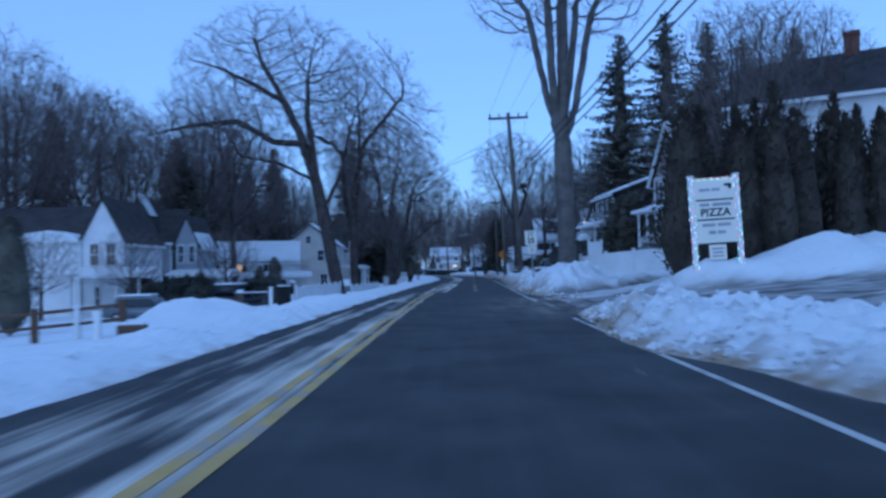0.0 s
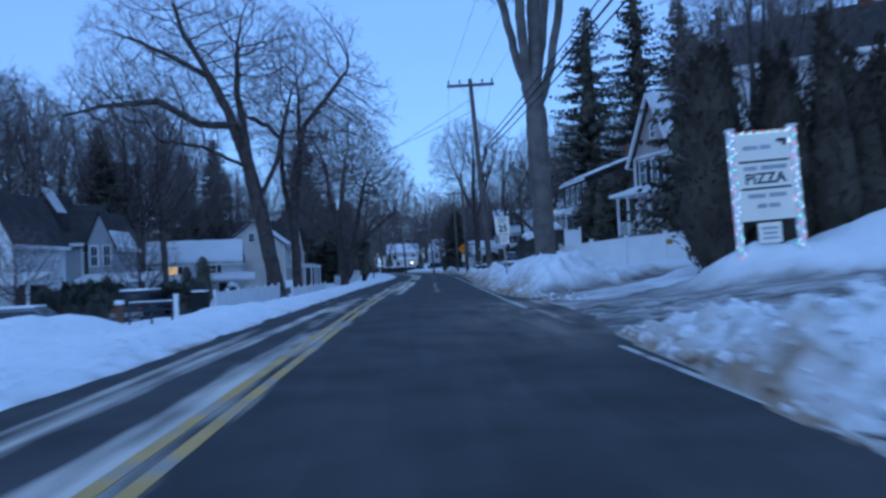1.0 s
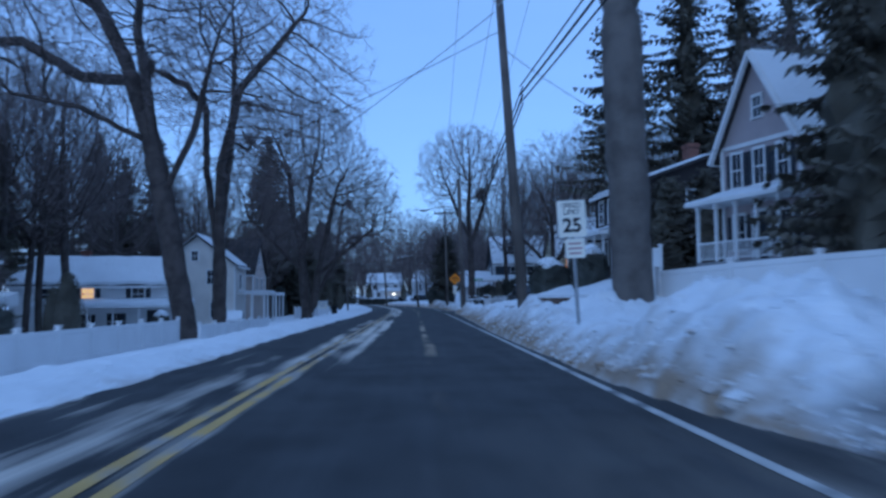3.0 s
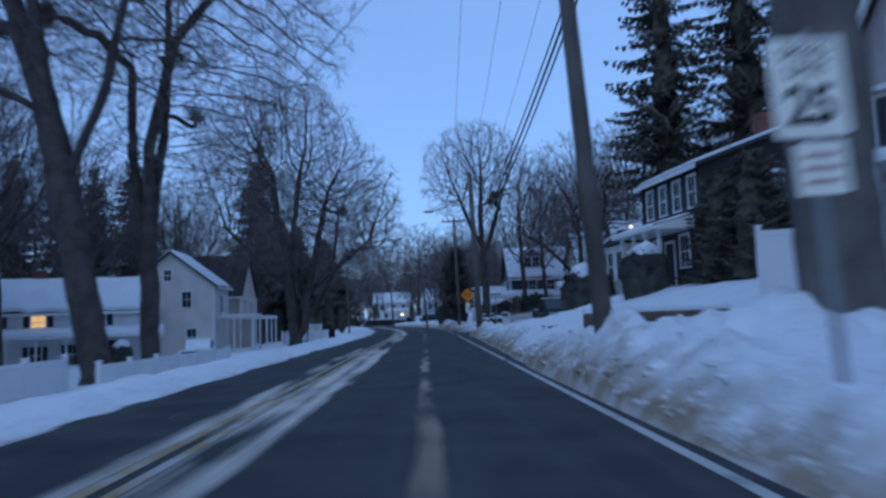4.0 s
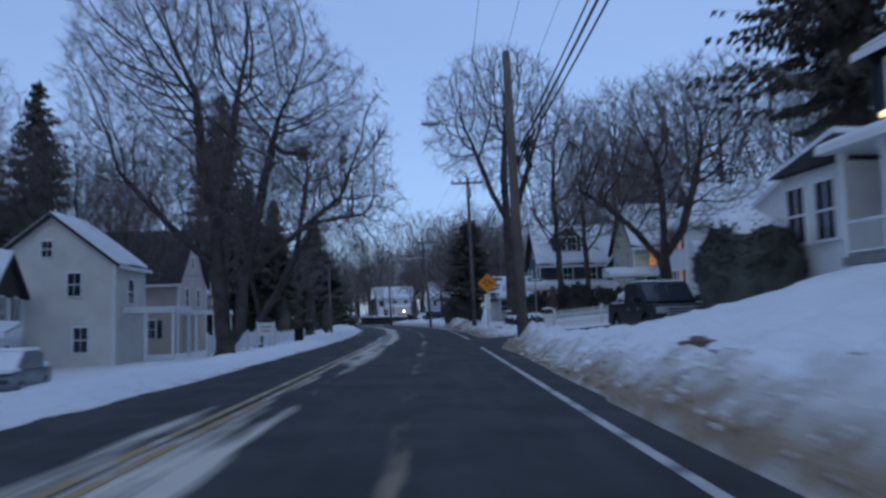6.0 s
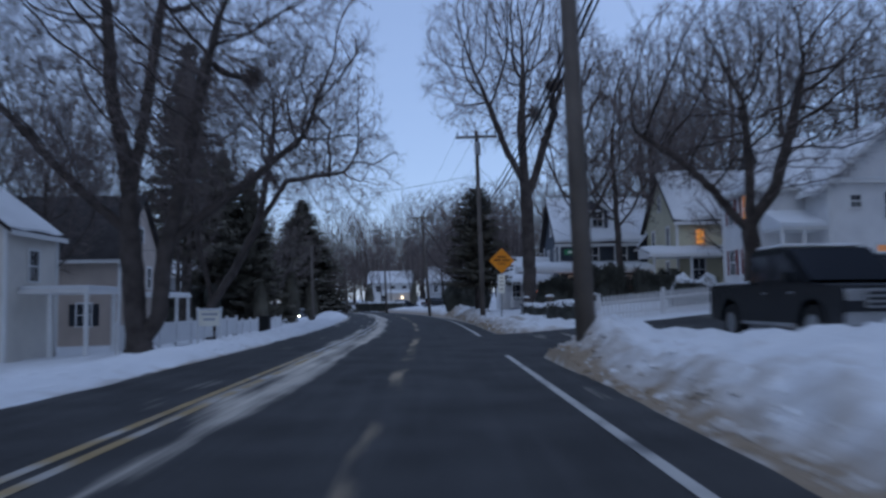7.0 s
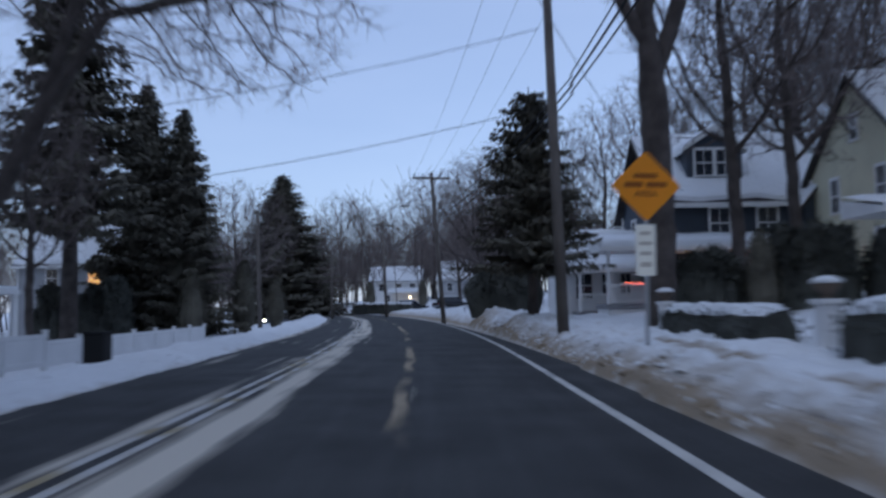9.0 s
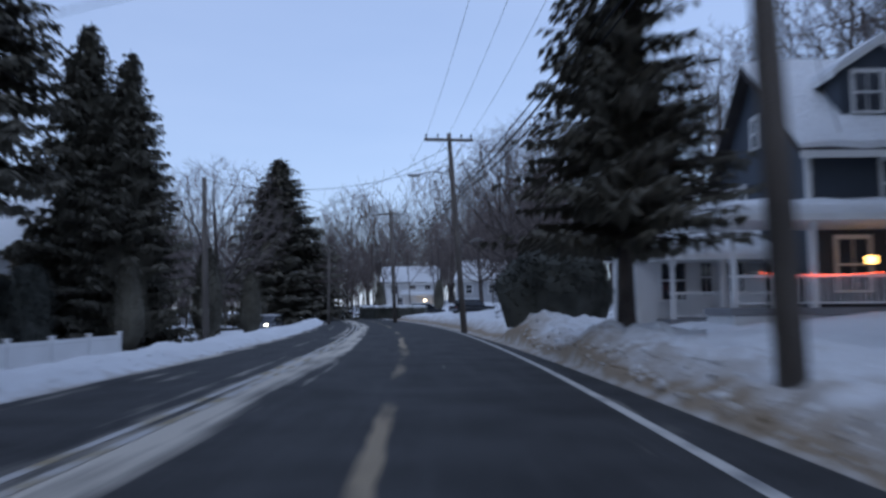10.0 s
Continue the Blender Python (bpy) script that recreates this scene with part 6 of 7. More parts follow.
# ---- poles and cables ----
def utility_pole(x, y, z0, tx, ty, top, r=0.16, arm=None, arm_z=0.35, lamp=None, drum=False, label="weathered wooden utility pole with a crossarm"):
    ob = thing("utility_pole", Matrix.Translation((x, y, z0)), label, "utility pole", "utility poles")
    b, t = Vector((0, 0, -0.5)), Vector((tx - x, ty - y, top - z0))
    part("shaft", tube([b, b.lerp(t, 0.5), t], [r, r * 0.85, r * 0.68], 12), POLE, ob, smooth=True)
    if arm:
        d = Vector((math.cos(radians(arm)), math.sin(radians(arm)), 0))
        c = t - Vector((0, 0, arm_z))
        m = Matrix.Translation(c + Vector((0, -0.16, 0))) @ Matrix.Rotation(radians(arm), 4, "Z")
        part("crossarm", box(bmesh.new(), -1.22, 1.22, -0.06, 0.06, -0.07, 0.07, 0.01, m), POLE, ob)
        for k in (-1.12, -0.55, 0.62, 1.12):
            q = c + d * k + Vector((0, -0.16, 0.07))
            part("insulator", tube([q, q + Vector((0, 0, 0.1)), q + Vector((0, 0, 0.12)), q + Vector((0, 0, 0.22))], [0.025, 0.03, 0.06, 0.035], 8), SHUTTER, ob)
        bm = bmesh.new()
        for k in (-0.6, 0.6):
            rings(bm, [c + d * k + Vector((0, -0.18, 0)), c - Vector((0, 0.12, 0.6))], [0.015, 0.015], 4)
        part("brace", bm, METAL, ob)
    if drum:
        c = t - Vector((-0.05, 0.3, 1.5))
        part("transformer", tube([c, c + Vector((0, 0, 0.08)), c + Vector((0, 0, 0.75)), c + Vector((0, 0, 0.82))], [0.14, 0.18, 0.18, 0.1], 14), METAL, ob, "grey transformer drum")
    if lamp:
        hx, hy, hz = lamp
        q = Vector((hx - x, hy - y, hz - z0))
        s = b.lerp(t, (hz + 0.15 - z0 + 0.5) / (top - z0 + 0.5))
        part("lamp_arm", tube([s, s.lerp(q, 0.5) + Vector((0, 0, 0.16)), q + Vector((0, 0, 0.03))], 0.03, 6), METAL, ob)
        bm = bmesh.new()
        bmesh.ops.create_uvsphere(bm, u_segments=14, v_segments=8, radius=1.0, matrix=Matrix.Translation(q + Vector((-0.2, 0, -0.02))) @ Matrix.Diagonal((0.34, 0.14, 0.09, 1)))
        part("lamp_head", bm, METAL, ob, "grey cobra-head street lamp, unlit", smooth=True)
    return ob


POLES = [(5.4, -14.0, 0.2, 5.2, -14.0, 10.4), (2.85, 47.9, 0.5, 2.2, 47.9, 10.7), (3.23, 83.2, 0.3, 2.95, 83.2, 10.0), (3.3, 114.4, 0.3, 3.1, 114.9, 11.3), (0.1, 145.0, 0.2, -0.6, 145.0, 9.8), (-5.8, 174.0, 0.2, -6.2, 174.0, 9.7)]
utility_pole(*POLES[0], arm=3)
utility_pole(*POLES[1], arm=-5)
utility_pole(*POLES[2], r=0.19, lamp=(0.55, 84.0, 7.8), label="weathered utility pole with a street lamp arm")
utility_pole(*POLES[3], arm=-7, drum=True)
utility_pole(*POLES[4], arm=8, lamp=(-2.1, 144.2, 7.6), label="utility pole with a crossarm and street lamp")
utility_pole(*POLES[5], arm=12)
utility_pole(-9.9, 136.8, -0.5, -10.1, 136.8, 6.3, r=0.13, label="short bare wooden pole at the roadside")
utility_pole(-10.5, 168.0, -0.5, -10.5, 168.0, 6.0, r=0.12, label="short bare wooden pole at the roadside")


def cable(a, b, sag, r, label="black overhead cable strung between poles", group="overhead cables"):
    a, b = Vector(a), Vector(b)
    pts = [a.lerp(b, i / 14) - Vector((0, 0, sag * 4 * (i / 14) * (1 - i / 14))) for i in range(15)]
    return tagged(part("cable", tube(pts, r, 5), CABLE, None, label), category="cable", group=group)


tops = [(p[3], p[4], p[5]) for p in POLES]
for p, q in zip(tops, tops[1:]):
    for k in (-1.12, 0.0, 1.12):
        cable((p[0] + k, p[1] - 0.16, p[2] - 0.05), (q[0] + k, q[1] - 0.16, q[2] - 0.05), 0.6, 0.007, "thin overhead wire between poles", "overhead wires")
    for k, (z, r) in enumerate(((7.35, 0.02), (7.1, 0.03), (6.85, 0.022))):
        cable((p[0] + 0.7, p[1], z), (q[0] + 0.62, q[1], z), 0.35 + 0.1 * k, r)
for a, b in (((2.1, 47.9, 9.6), (-24, 95, 6.0)), ((2.2, 47.9, 9.0), (-22, 66, 5.0)), ((2.2, 47.9, 8.6), (13.5, 57.5, 7.2)), ((2.9, 115, 8.7), (-24, 122, 8.0)), ((2.9, 115, 6.5), (-24, 122, 5.2)), ((2.9, 115, 9.6), (12, 131, 6.2)), ((3.0, 83.2, 9.4), (16.6, 110, 7.4)), ((-0.5, 145, 9.2), (-26, 178, 6.5)), ((-0.5, 145, 8.6), (-10.1, 136.8, 6.2))):
    cable(a, b, 0.9, 0.012, "thin service wire to a house", "service wires")


# ---- signs ----
def letters(text, size, m, material, parent, name="lettering", bold=0.0):
    cu = bpy.data.curves.new(name, "FONT")
    cu.body, cu.size, cu.align_x, cu.align_y, cu.extrude, cu.offset = text, size, "CENTER", "CENTER", 0.003, bold
    tmp = new("tmp_text", cu)
    me = bpy.data.meshes.new_from_object(tmp.evaluated_get(bpy.context.evaluated_depsgraph_get()))
    bpy.data.objects.remove(tmp)
    me.materials.clear()
    me.materials.append(material)
    ob = new(name, me)
    ob.parent = parent
    ob.matrix_local = m @ pose(0, 0, 0, 90)
    return ob


def bars(parent, rows, y, material, name="lettering"):
    """Plain bars for writing: middle x, middle z, width, height."""
    for x, z, w, h in rows:
        part(name, boxed(x - w / 2, x + w / 2, y - 0.004, y, z - h / 2, z + h / 2), material, parent)


def plate(w, h, r, t=0.004, diamond=False):
    """A sign plate with rounded corners, standing in x and z with its face at -y."""
    bm = bmesh.new()
    pts = []
    for cx, cz, a0 in ((w / 2 - r, h / 2 - r, 0), (-w / 2 + r, h / 2 - r, 90), (-w / 2 + r, -h / 2 + r, 180), (w / 2 - r, -h / 2 + r, 270)):
        for k in range(5):
            a = radians(a0 + k * 22.5)
            pts.append((cx + r * math.cos(a), cz + r * math.sin(a)))
    prism(bm, pts, -t, 0)
    if diamond:
        bmesh.ops.rotate(bm, matrix=Matrix.Rotation(radians(45), 3, "Y"), verts=bm.verts)
    return bm


speed = thing("speed_limit_sign", pose(3.05, 41.2, 0.3, 0, -3, 6), "white speed limit sign with a smaller plate, in snow", "road sign")
part("post", boxed(-0.03, 0.03, 0.0, 0.04, -0.4, 2.85), METAL, speed)
face = part("sign_face", plate(0.61, 0.76, 0.04), SIGN_WHITE, speed)
face.matrix_local = pose(0, -0.004, 2.42)
letters("SPEED", 0.15, pose(0, -0.006, 0.27), SIGN_BLACK, face)
letters("LIMIT", 0.15, pose(0, -0.006, 0.13), SIGN_BLACK, face)
letters("25", 0.4, pose(0, -0.006, -0.15), SIGN_BLACK, face, bold=0.012)
under = part("lower_plate", plate(0.42, 0.4, 0.03), SIGN_WHITE, speed)
under.matrix_local = pose(0.03, -0.004, 1.8)
bars(under, [(0, 0.1, 0.26, 0.04), (0, 0.0, 0.3, 0.04), (0, -0.1, 0.26, 0.04)], -0.004, mat("faded_red_letters", (0.6, 0.4, 0.38), 0.6, bump=0))

warn = thing("warning_sign", pose(3.8, 107.8, 0.2, 0, 1, 4), "amber diamond warning sign above a tall white plate", "road sign")
part("post", boxed(-0.03, 0.03, 0.0, 0.04, -0.4, 3.5), METAL, warn)
face = part("sign_face", plate(0.91, 0.91, 0.06, diamond=True), SIGN_ORANGE, warn)
face.matrix_local = pose(0, -0.004, 3.0)
INK = mat("brown_letters", (0.3, 0.09, 0.01), 0.6, bump=0)
bars(face, [(0, 0.19, 0.44, 0.09), (-0.22, 0.03, 0.34, 0.1), (0.2, 0.03, 0.38, 0.1)], -0.004, INK)
letters("AREA", 0.17, pose(0, -0.006, -0.14), INK, face, bold=0.004)
under = part("lower_plate", plate(0.36, 0.92, 0.03), SIGN_WHITE, warn)
under.matrix_local = pose(-0.02, -0.004, 1.85)
bars(under, [(0, 0.3, 0.2, 0.07), (0, 0.12, 0.24, 0.07), (0, -0.06, 0.22, 0.07), (0, -0.26, 0.2, 0.09)], -0.004, mat("faded_letters", (0.55, 0.5, 0.42), 0.6, bump=0))

pizza = thing("shop_sign", pose(8.13, 26.4, 0.55, 0, -2.5, -4), "white wooden shop sign on two posts wound with string lights", "shop sign")
for s in (-1, 1):
    p = part("post", boxed(s * 0.74 - 0.08, s * 0.74 + 0.08, -0.08, 0.08, -0.5, 3.5, 0.015), TRIM, pizza)
    part("post_cap", boxed(s * 0.74 - 0.11, s * 0.74 + 0.11, -0.11, 0.11, 3.5, 3.56, 0.02), TRIM, p)
panel = part("sign_board", boxed(-0.66, 0.66, -0.04, 0.03, 1.28, 3.42, 0.01), SIGN_WHITE, pizza)
bars(panel, [(0, 2.72, 1.2, 0.05), (0, 2.06, 1.2, 0.05)], -0.042, SIGN_BLACK, "rule")
letters("PIZZA", 0.36, pose(0, -0.045, 2.29), SIGN_BLACK, panel, bold=0.008)
FAINT = mat("faint_letters", (0.46, 0.47, 0.52), 0.6, bump=0)
bars(panel, [(-0.3, 3.06, 0.35, 0.1), (0.06, 3.06, 0.26, 0.1), (-0.34, 2.56, 0.32, 0.1), (0.22, 2.56, 0.6, 0.1), (-0.24, 1.88, 0.42, 0.1), (0.26, 1.88, 0.42, 0.1), (-0.14, 1.63, 0.22, 0.1), (0.16, 1.63, 0.26, 0.1)], -0.042, FAINT)
bars(panel, [(0.46, 3.2, 0.24, 0.08), (0.52, 3.12, 0.1, 0.1)], -0.042, SIGN_BLACK, "logo")
lower = part("lower_board", boxed(-0.28, 0.28, -0.03, 0.02, 0.72, 1.22, 0.01), SIGN_WHITE, pizza)
bars(lower, [(0, 1.08, 0.4, 0.06), (0, 0.96, 0.34, 0.06), (0, 0.84, 0.38, 0.06)], -0.032, FAINT)
for name, colour, off in (("white_bulbs", (0.9, 0.95, 1.0), 0), ("red_string", (1.0, 0.1, 0.16), 1), ("green_bulbs", (0.25, 1.0, 0.5), 2)):
    bm = bmesh.new()
    for s in (-1, 1):
        for i in range(52):
            if (i * 7 + (s > 0) * 3) % 5 in ((0, 1, 2), (3,), (4,))[off]:
                a = i * 1.15
                bmesh.ops.create_icosphere(bm, subdivisions=1, radius=0.015, matrix=Matrix.Translation((s * 0.74 + 0.1 * math.cos(a), -0.1 * abs(math.sin(a)), 0.15 + i * 0.065)))
    for i in range(20):
        if i % 3 == off:
            bmesh.ops.create_icosphere(bm, subdivisions=1, radius=0.015, matrix=Matrix.Translation((-0.66 + 1.32 * i / 19, -0.06, 3.44 + 0.02 * math.sin(i * 2))))
    tagged(part("string_lights", bm, glow(name, colour, 3.0), pizza, "string lights wound round the posts"), kind="stuff")

street = thing("street_name_sign", pose(5.4, 96.2, 0.3, 0, 0, 10), "green street name blade on a thin post", "road sign")
part("post", tube([(0, 0, -0.3), (0, 0, 2.6)], 0.03, 8), METAL, street)
part("blade", boxed(-0.38, 0.38, -0.012, 0.012, 2.45, 2.63), mat("sign_green", (0.06, 0.26, 0.12), 0.5, bump=0), street)
bars(street, [(0, 2.54, 0.5, 0.07)], -0.013, SIGN_WHITE)
yard = thing("yard_sign", pose(-9.7, 104.5, -0.5, 0, 0, 8), "small white yard sign on two posts, capped with snow", "yard sign")
part("board", boxed(-0.5, 0.5, -0.03, 0.03, 0.75, 1.45, 0.01), SIGN_WHITE, yard)
bars(yard, [(0, 1.28, 0.7, 0.1), (0, 1.05, 0.5, 0.1)], -0.032, FAINT)
for s in (-1, 1):
    part("post", boxed(s * 0.5 - 0.05, s * 0.5 + 0.05, -0.05, 0.05, -0.3, 1.6, 0.01), TRIM, yard)
part("snow_cap", boxed(-0.56, 0.56, -0.07, 0.07, 1.454, 1.54, 0.03), SNOW, yard, "snow on the sign")


# ---- fences and walls ----
def vinyl_fence(pts, h, label, z=None, bay=2.4, group="white vinyl fences"):
    """Solid white panels between capped posts, along a line of points."""
    ob = thing("vinyl_fence", Matrix(), label, "fence", group)
    for (xa, ya), (xb, yb) in zip(pts, pts[1:]):
        L = math.hypot(xb - xa, yb - ya)
        n = max(1, round(L / bay))
        ang = math.degrees(math.atan2(yb - ya, xb - xa))
        for i in range(n + 1):
            x, y = xa + (xb - xa) * i / n, ya + (yb - ya) * i / n
            g = land(x, y) - 0.05 if z is None else z
            m = pose(x, y, g, 0, 0, ang)
            bm = boxed(-0.065, 0.065, -0.065, 0.065, -0.4, h + 0.08, 0.008)
            p = part("post", bm, VINYL, ob)
            p.matrix_local = m
            c = part("post_cap", boxed(-0.085, 0.085, -0.085, 0.085, h + 0.081, h + 0.13, 0.02), VINYL, p)
            if i < n:
                x2, y2 = xa + (xb - xa) * (i + 1) / n, ya + (yb - ya) * (i + 1) / n
                g2 = land(x2, y2) - 0.05 if z is None else z
                w = L / n
                out = [(0.02, 0.0), (0.04, 0.03), (0.04, 0.16), (0.02, 0.18), (0.02, h - 0.14), (0.04, h - 0.12), (0.04, h), (-0.04, h), (-0.04, h - 0.12), (-0.02, h - 0.14), (-0.02, 0.18), (-0.04, 0.16), (-0.04, 0.03), (-0.02, 0.0)]
                bm = swapped(prism(bmesh.new(), out, 0.066, w - 0.066))
                shear = Matrix(((1, 0, 0, 0), (0, 1, 0, 0), ((g2 - g) / w, 0, 1, 0), (0, 0, 0, 1)))
                bmesh.ops.transform(bm, matrix=shear, verts=bm.verts)
                q = part("panel", bm, VINYL, ob)
                q.matrix_local = m
    return ob


vinyl_fence([(6.1, 45.6), (10.6, 37.6), (14.5, 36.0)], 1.35, "solid white vinyl fence on a snowy rise")
plaque = thing("fence_plaque", pose(9.55, 39.35, land(9.55, 39.35) + 0.95, 0, 0, -60), "small oval yellow plaque on the white fence", "sign")
part("plate", plate(0.36, 0.2, 0.095, 0.02), mat("dull_yellow", (0.3, 0.24, 0.06), 0.6), plaque)
vinyl_fence([(7.7, 53.3), (8.5, 53.0)], 2.1, "short white vinyl gate panel by a drive", bay=0.8, z=0.75)
vinyl_fence([(-9.7, 41.8), (-10.0, 57.5)], 0.95, "low white vinyl fence along the snowy verge")
vinyl_fence([(-9.2, 57.8), (-8.9, 71.0)], 0.75, "low white vinyl fence behind the verge trees", z=-0.62)
vinyl_fence([(-11.6, 99.0), (-11.6, 117.0)], 0.95, "low white fence half buried in snow", z=-0.5)
vinyl_fence([(-11.9, 117.5), (-12.3, 134.5)], 0.78, "low white fence with capped posts", z=-0.55)


def picket_fence(x0, y0, x1, y1, h, label):
    ob = thing("picket_fence", Matrix(), label, "fence")
    L = math.hypot(x1 - x0, y1 - y0)
    ang = math.degrees(math.atan2(y1 - y0, x1 - x0))
    n = int(L / 0.15)
    bm = bmesh.new()
    prism(bm, [(-0.04, 0.08), (0.04, 0.08), (0.04, h - 0.08), (0.0, h), (-0.04, h - 0.08)], -0.012, 0.012)
    me = bpy.data.meshes.new("picket")
    bm.to_mesh(me)
    bm.free()
    me.materials.append(VINYL)
    for i in range(n):
        x, y = x0 + (x1 - x0) * (i + 0.5) / n, y0 + (y1 - y0) * (i + 0.5) / n
        p = new("picket", me)
        p.parent = ob
        p.matrix_local = pose(x, y, land(x, y), 0, 0, ang)
    m = int(L / 2.4)
    for i in range(m + 1):
        x, y = x0 + (x1 - x0) * i / m, y0 + (y1 - y0) * i / m
        p = part("post", boxed(-0.06, 0.06, -0.06, 0.06, -0.3, h + 0.1, 0.01), VINYL, ob)
        p.matrix_local = pose(x, y, land(x, y), 0, 0, ang)
        if i < m:
            w = L / m
            x2, y2 = x0 + (x1 - x0) * (i + 1) / m, y0 + (y1 - y0) * (i + 1) / m
            bm = boxed(0.06, w - 0.06, 0.014, 0.05, 0.25, 0.33)
            box(bm, 0.06, w - 0.06, 0.014, 0.05, h - 0.32, h - 0.24)
            bmesh.ops.transform(bm, matrix=Matrix(((1, 0, 0, 0), (0, 1, 0, 0), ((land(x2, y2) - land(x, y)) / w, 0, 1, 0), (0, 0, 0, 1))), verts=bm.verts)
            q = part("rail", bm, VINYL, ob)
            q.matrix_local = pose(x, y, land(x, y), 0, 0, ang)
    return ob


picket_fence(6.6, 98.2, 19.5, 100.4, 1.0, "white picket fence beside the side street")
for x, y, s in ((6.3, 98.4, 1.0), (5.85, 105.4, 0.7), (5.7, 113.4, 0.7)):
    ob = thing("gate_pillar", pose(x, y, 0.2), "squat white pillar with a snow cap between hedges", "pillar", "white pillars")
    part("shaft", boxed(-0.22 * s, 0.22 * s, -0.22 * s, 0.22 * s, -0.3, 0.85, 0.02), VINYL, ob)
    part("cap", boxed(-0.28 * s, 0.28 * s, -0.28 * s, 0.28 * s, 0.852, 0.93, 0.02), VINYL, ob)
    part("urn", tube([(0, 0, 0.932), (0, 0, 0.98), (0, 0, 1.06), (0, 0, 1.16)], [0.1 * s, 0.07 * s, 0.2 * s, 0.3 * s], 14), STONE, ob, "shallow stone urn")
    part("snow_cap", tube([(0, 0, 1.163), (0, 0, 1.22), (0, 0, 1.27)], [0.31 * s, 0.3 * s, 0.12 * s], 14), SNOW, ob, "snow heaped on the urn", smooth=True)


def stone_wall(x0, y0, x1, y1, z, h, label, seed):
    """A low wall of uneven stones with a snow cap."""
    rng = random.Random(seed)
    L = math.hypot(x1 - x0, y1 - y0)
    ob = thing("stone_wall", pose(x0, y0, z, 0, 0, math.degrees(math.atan2(y1 - y0, x1 - x0))), label, "wall")
    part("core", boxed(0, L, 0.02, 0.3, -0.5, h - 0.03), STONE, ob)
    rows = 3
    for r in range(rows):
        a = 0.0
        while a < L - 0.1:
            w = min(L - a, rng.uniform(0.25, 0.55))
            part("stone", boxed(a + 0.012, a + w - 0.012, -rng.uniform(0.0, 0.04), 0.1, h * r / rows + 0.01, h * (r + 1) / rows - 0.01, 0.02), STONE, ob)
            a += w
    part("snow_cap", boxed(-0.03, L + 0.03, -0.04, 0.34, h + 0.002, h + 0.14, 0.05), SNOW, ob, "snow on the wall")
    return ob


stone_wall(4.3, 56.9, 8.6, 56.4, 0.55, 0.55, "low brown stone wall beside a drive, capped with snow", 4)


def edging_stones():
    """A row of half-buried stones where the lawn drops to the bank."""
    rng = random.Random(8)
    y = 61.6
    while y < 70.5:
        L = rng.uniform(0.4, 0.75)
        x = 4.25 + rng.uniform(-0.12, 0.12)
        ob = thing("edging_stone", pose(x, y + L / 2, height(x, y + L / 2) - 0.08, rng.uniform(-5, 5), rng.uniform(-5, 5), rng.uniform(-12, 12)), "dark rough edging stone half buried in snow", "stone", "lawn edging stones")
        bm = boxed(-0.2, 0.2, -L / 2, L / 2, -0.2, rng.uniform(0.05, 0.11), 0.05)
        for v in bm.verts:
            v.co += Vector((rng.uniform(-.03, .03), rng.uniform(-.03, .03), rng.uniform(-.03, .02)))
        part("block", bm, STONE, ob)
        y += L + (0.06 if rng.random() < 0.6 else rng.uniform(0.3, 1.4))


edging_stones()


def rail_fence(pts, label):
    ob = thing("rail_fence", Matrix(), label, "fence", "wooden rail fences")
    for i, (x, y) in enumerate(pts):
        z = land(x, y)
        p = part("post", boxed(-0.08, 0.08, -0.08, 0.08, -0.4, 1.0, 0.015), VINYL if i % 2 else BROWN, ob)
        p.matrix_local = pose(x, y, z)
        if i:
            x2, y2 = pts[i - 1]
            for hh in (0.45, 0.85):
                part("rail", tube([(x2, y2, land(x2, y2) + hh), (x, y, z + hh)], 0.05, 6), BROWN, ob)
    return ob


gate = thing("low_gate", pose(-10.45, 36.3, land(-10.4, 36.3) + 0.16, 0, 0, 8), "low dark wooden gate beside a white post, capped with snow", "gate")
for z0 in (0.08, 0.34, 0.58):
    part("rail", boxed(-0.86, 0.71, -0.03, 0.03, z0, z0 + 0.08, 0.01), SHUTTER, gate)
for k in (-0.86, -0.08, 0.63):
    part("stile", boxed(k, k + 0.08, -0.055, -0.032, -0.3, 0.66, 0.01), SHUTTER, gate)
part("brace", tube([(-0.8, 0.05, 0.12), (0.66, 0.05, 0.6)], 0.035, 4), SHUTTER, gate)
p = part("post", boxed(0.74, 0.9, -0.08, 0.08, -0.4, 0.86, 0.015), TRIM, gate, "white gate post")
part("post_cap", boxed(0.72, 0.92, -0.1, 0.1, 0.862, 0.92, 0.02), TRIM, p)
part("snow_cap", boxed(-0.84, 0.69, -0.05, 0.05, 0.663, 0.71, 0.02), SNOW, gate, "snow on the top rail")
stump = thing("fence_post", pose(-9.15, 30.0, -0.45, 0, 0, 10), "weathered brown fence post with a cap of snow", "post")
part("shaft", boxed(-0.1, 0.1, -0.1, 0.1, -0.5, 0.82, 0.02), BROWN, stump)
part("snow_cap", boxed(-0.12, 0.12, -0.12, 0.12, 0.823, 0.95, 0.04), SNOW, stump, "snow on the post")
crate = thing("wooden_box", pose(-9.2, 20.5, land(-9.2, 20.5) + 0.02, 0, 0, 12), "low brown wooden box half buried in snow", "box")
part("side", boxed(-0.36, 0.36, -0.2, 0.2, -0.3, 0.26, 0.02), BROWN, crate)
part("snow_cap", boxed(-0.34, 0.34, -0.18, 0.18, 0.263, 0.34, 0.03), SNOW, crate, "snow on the box")
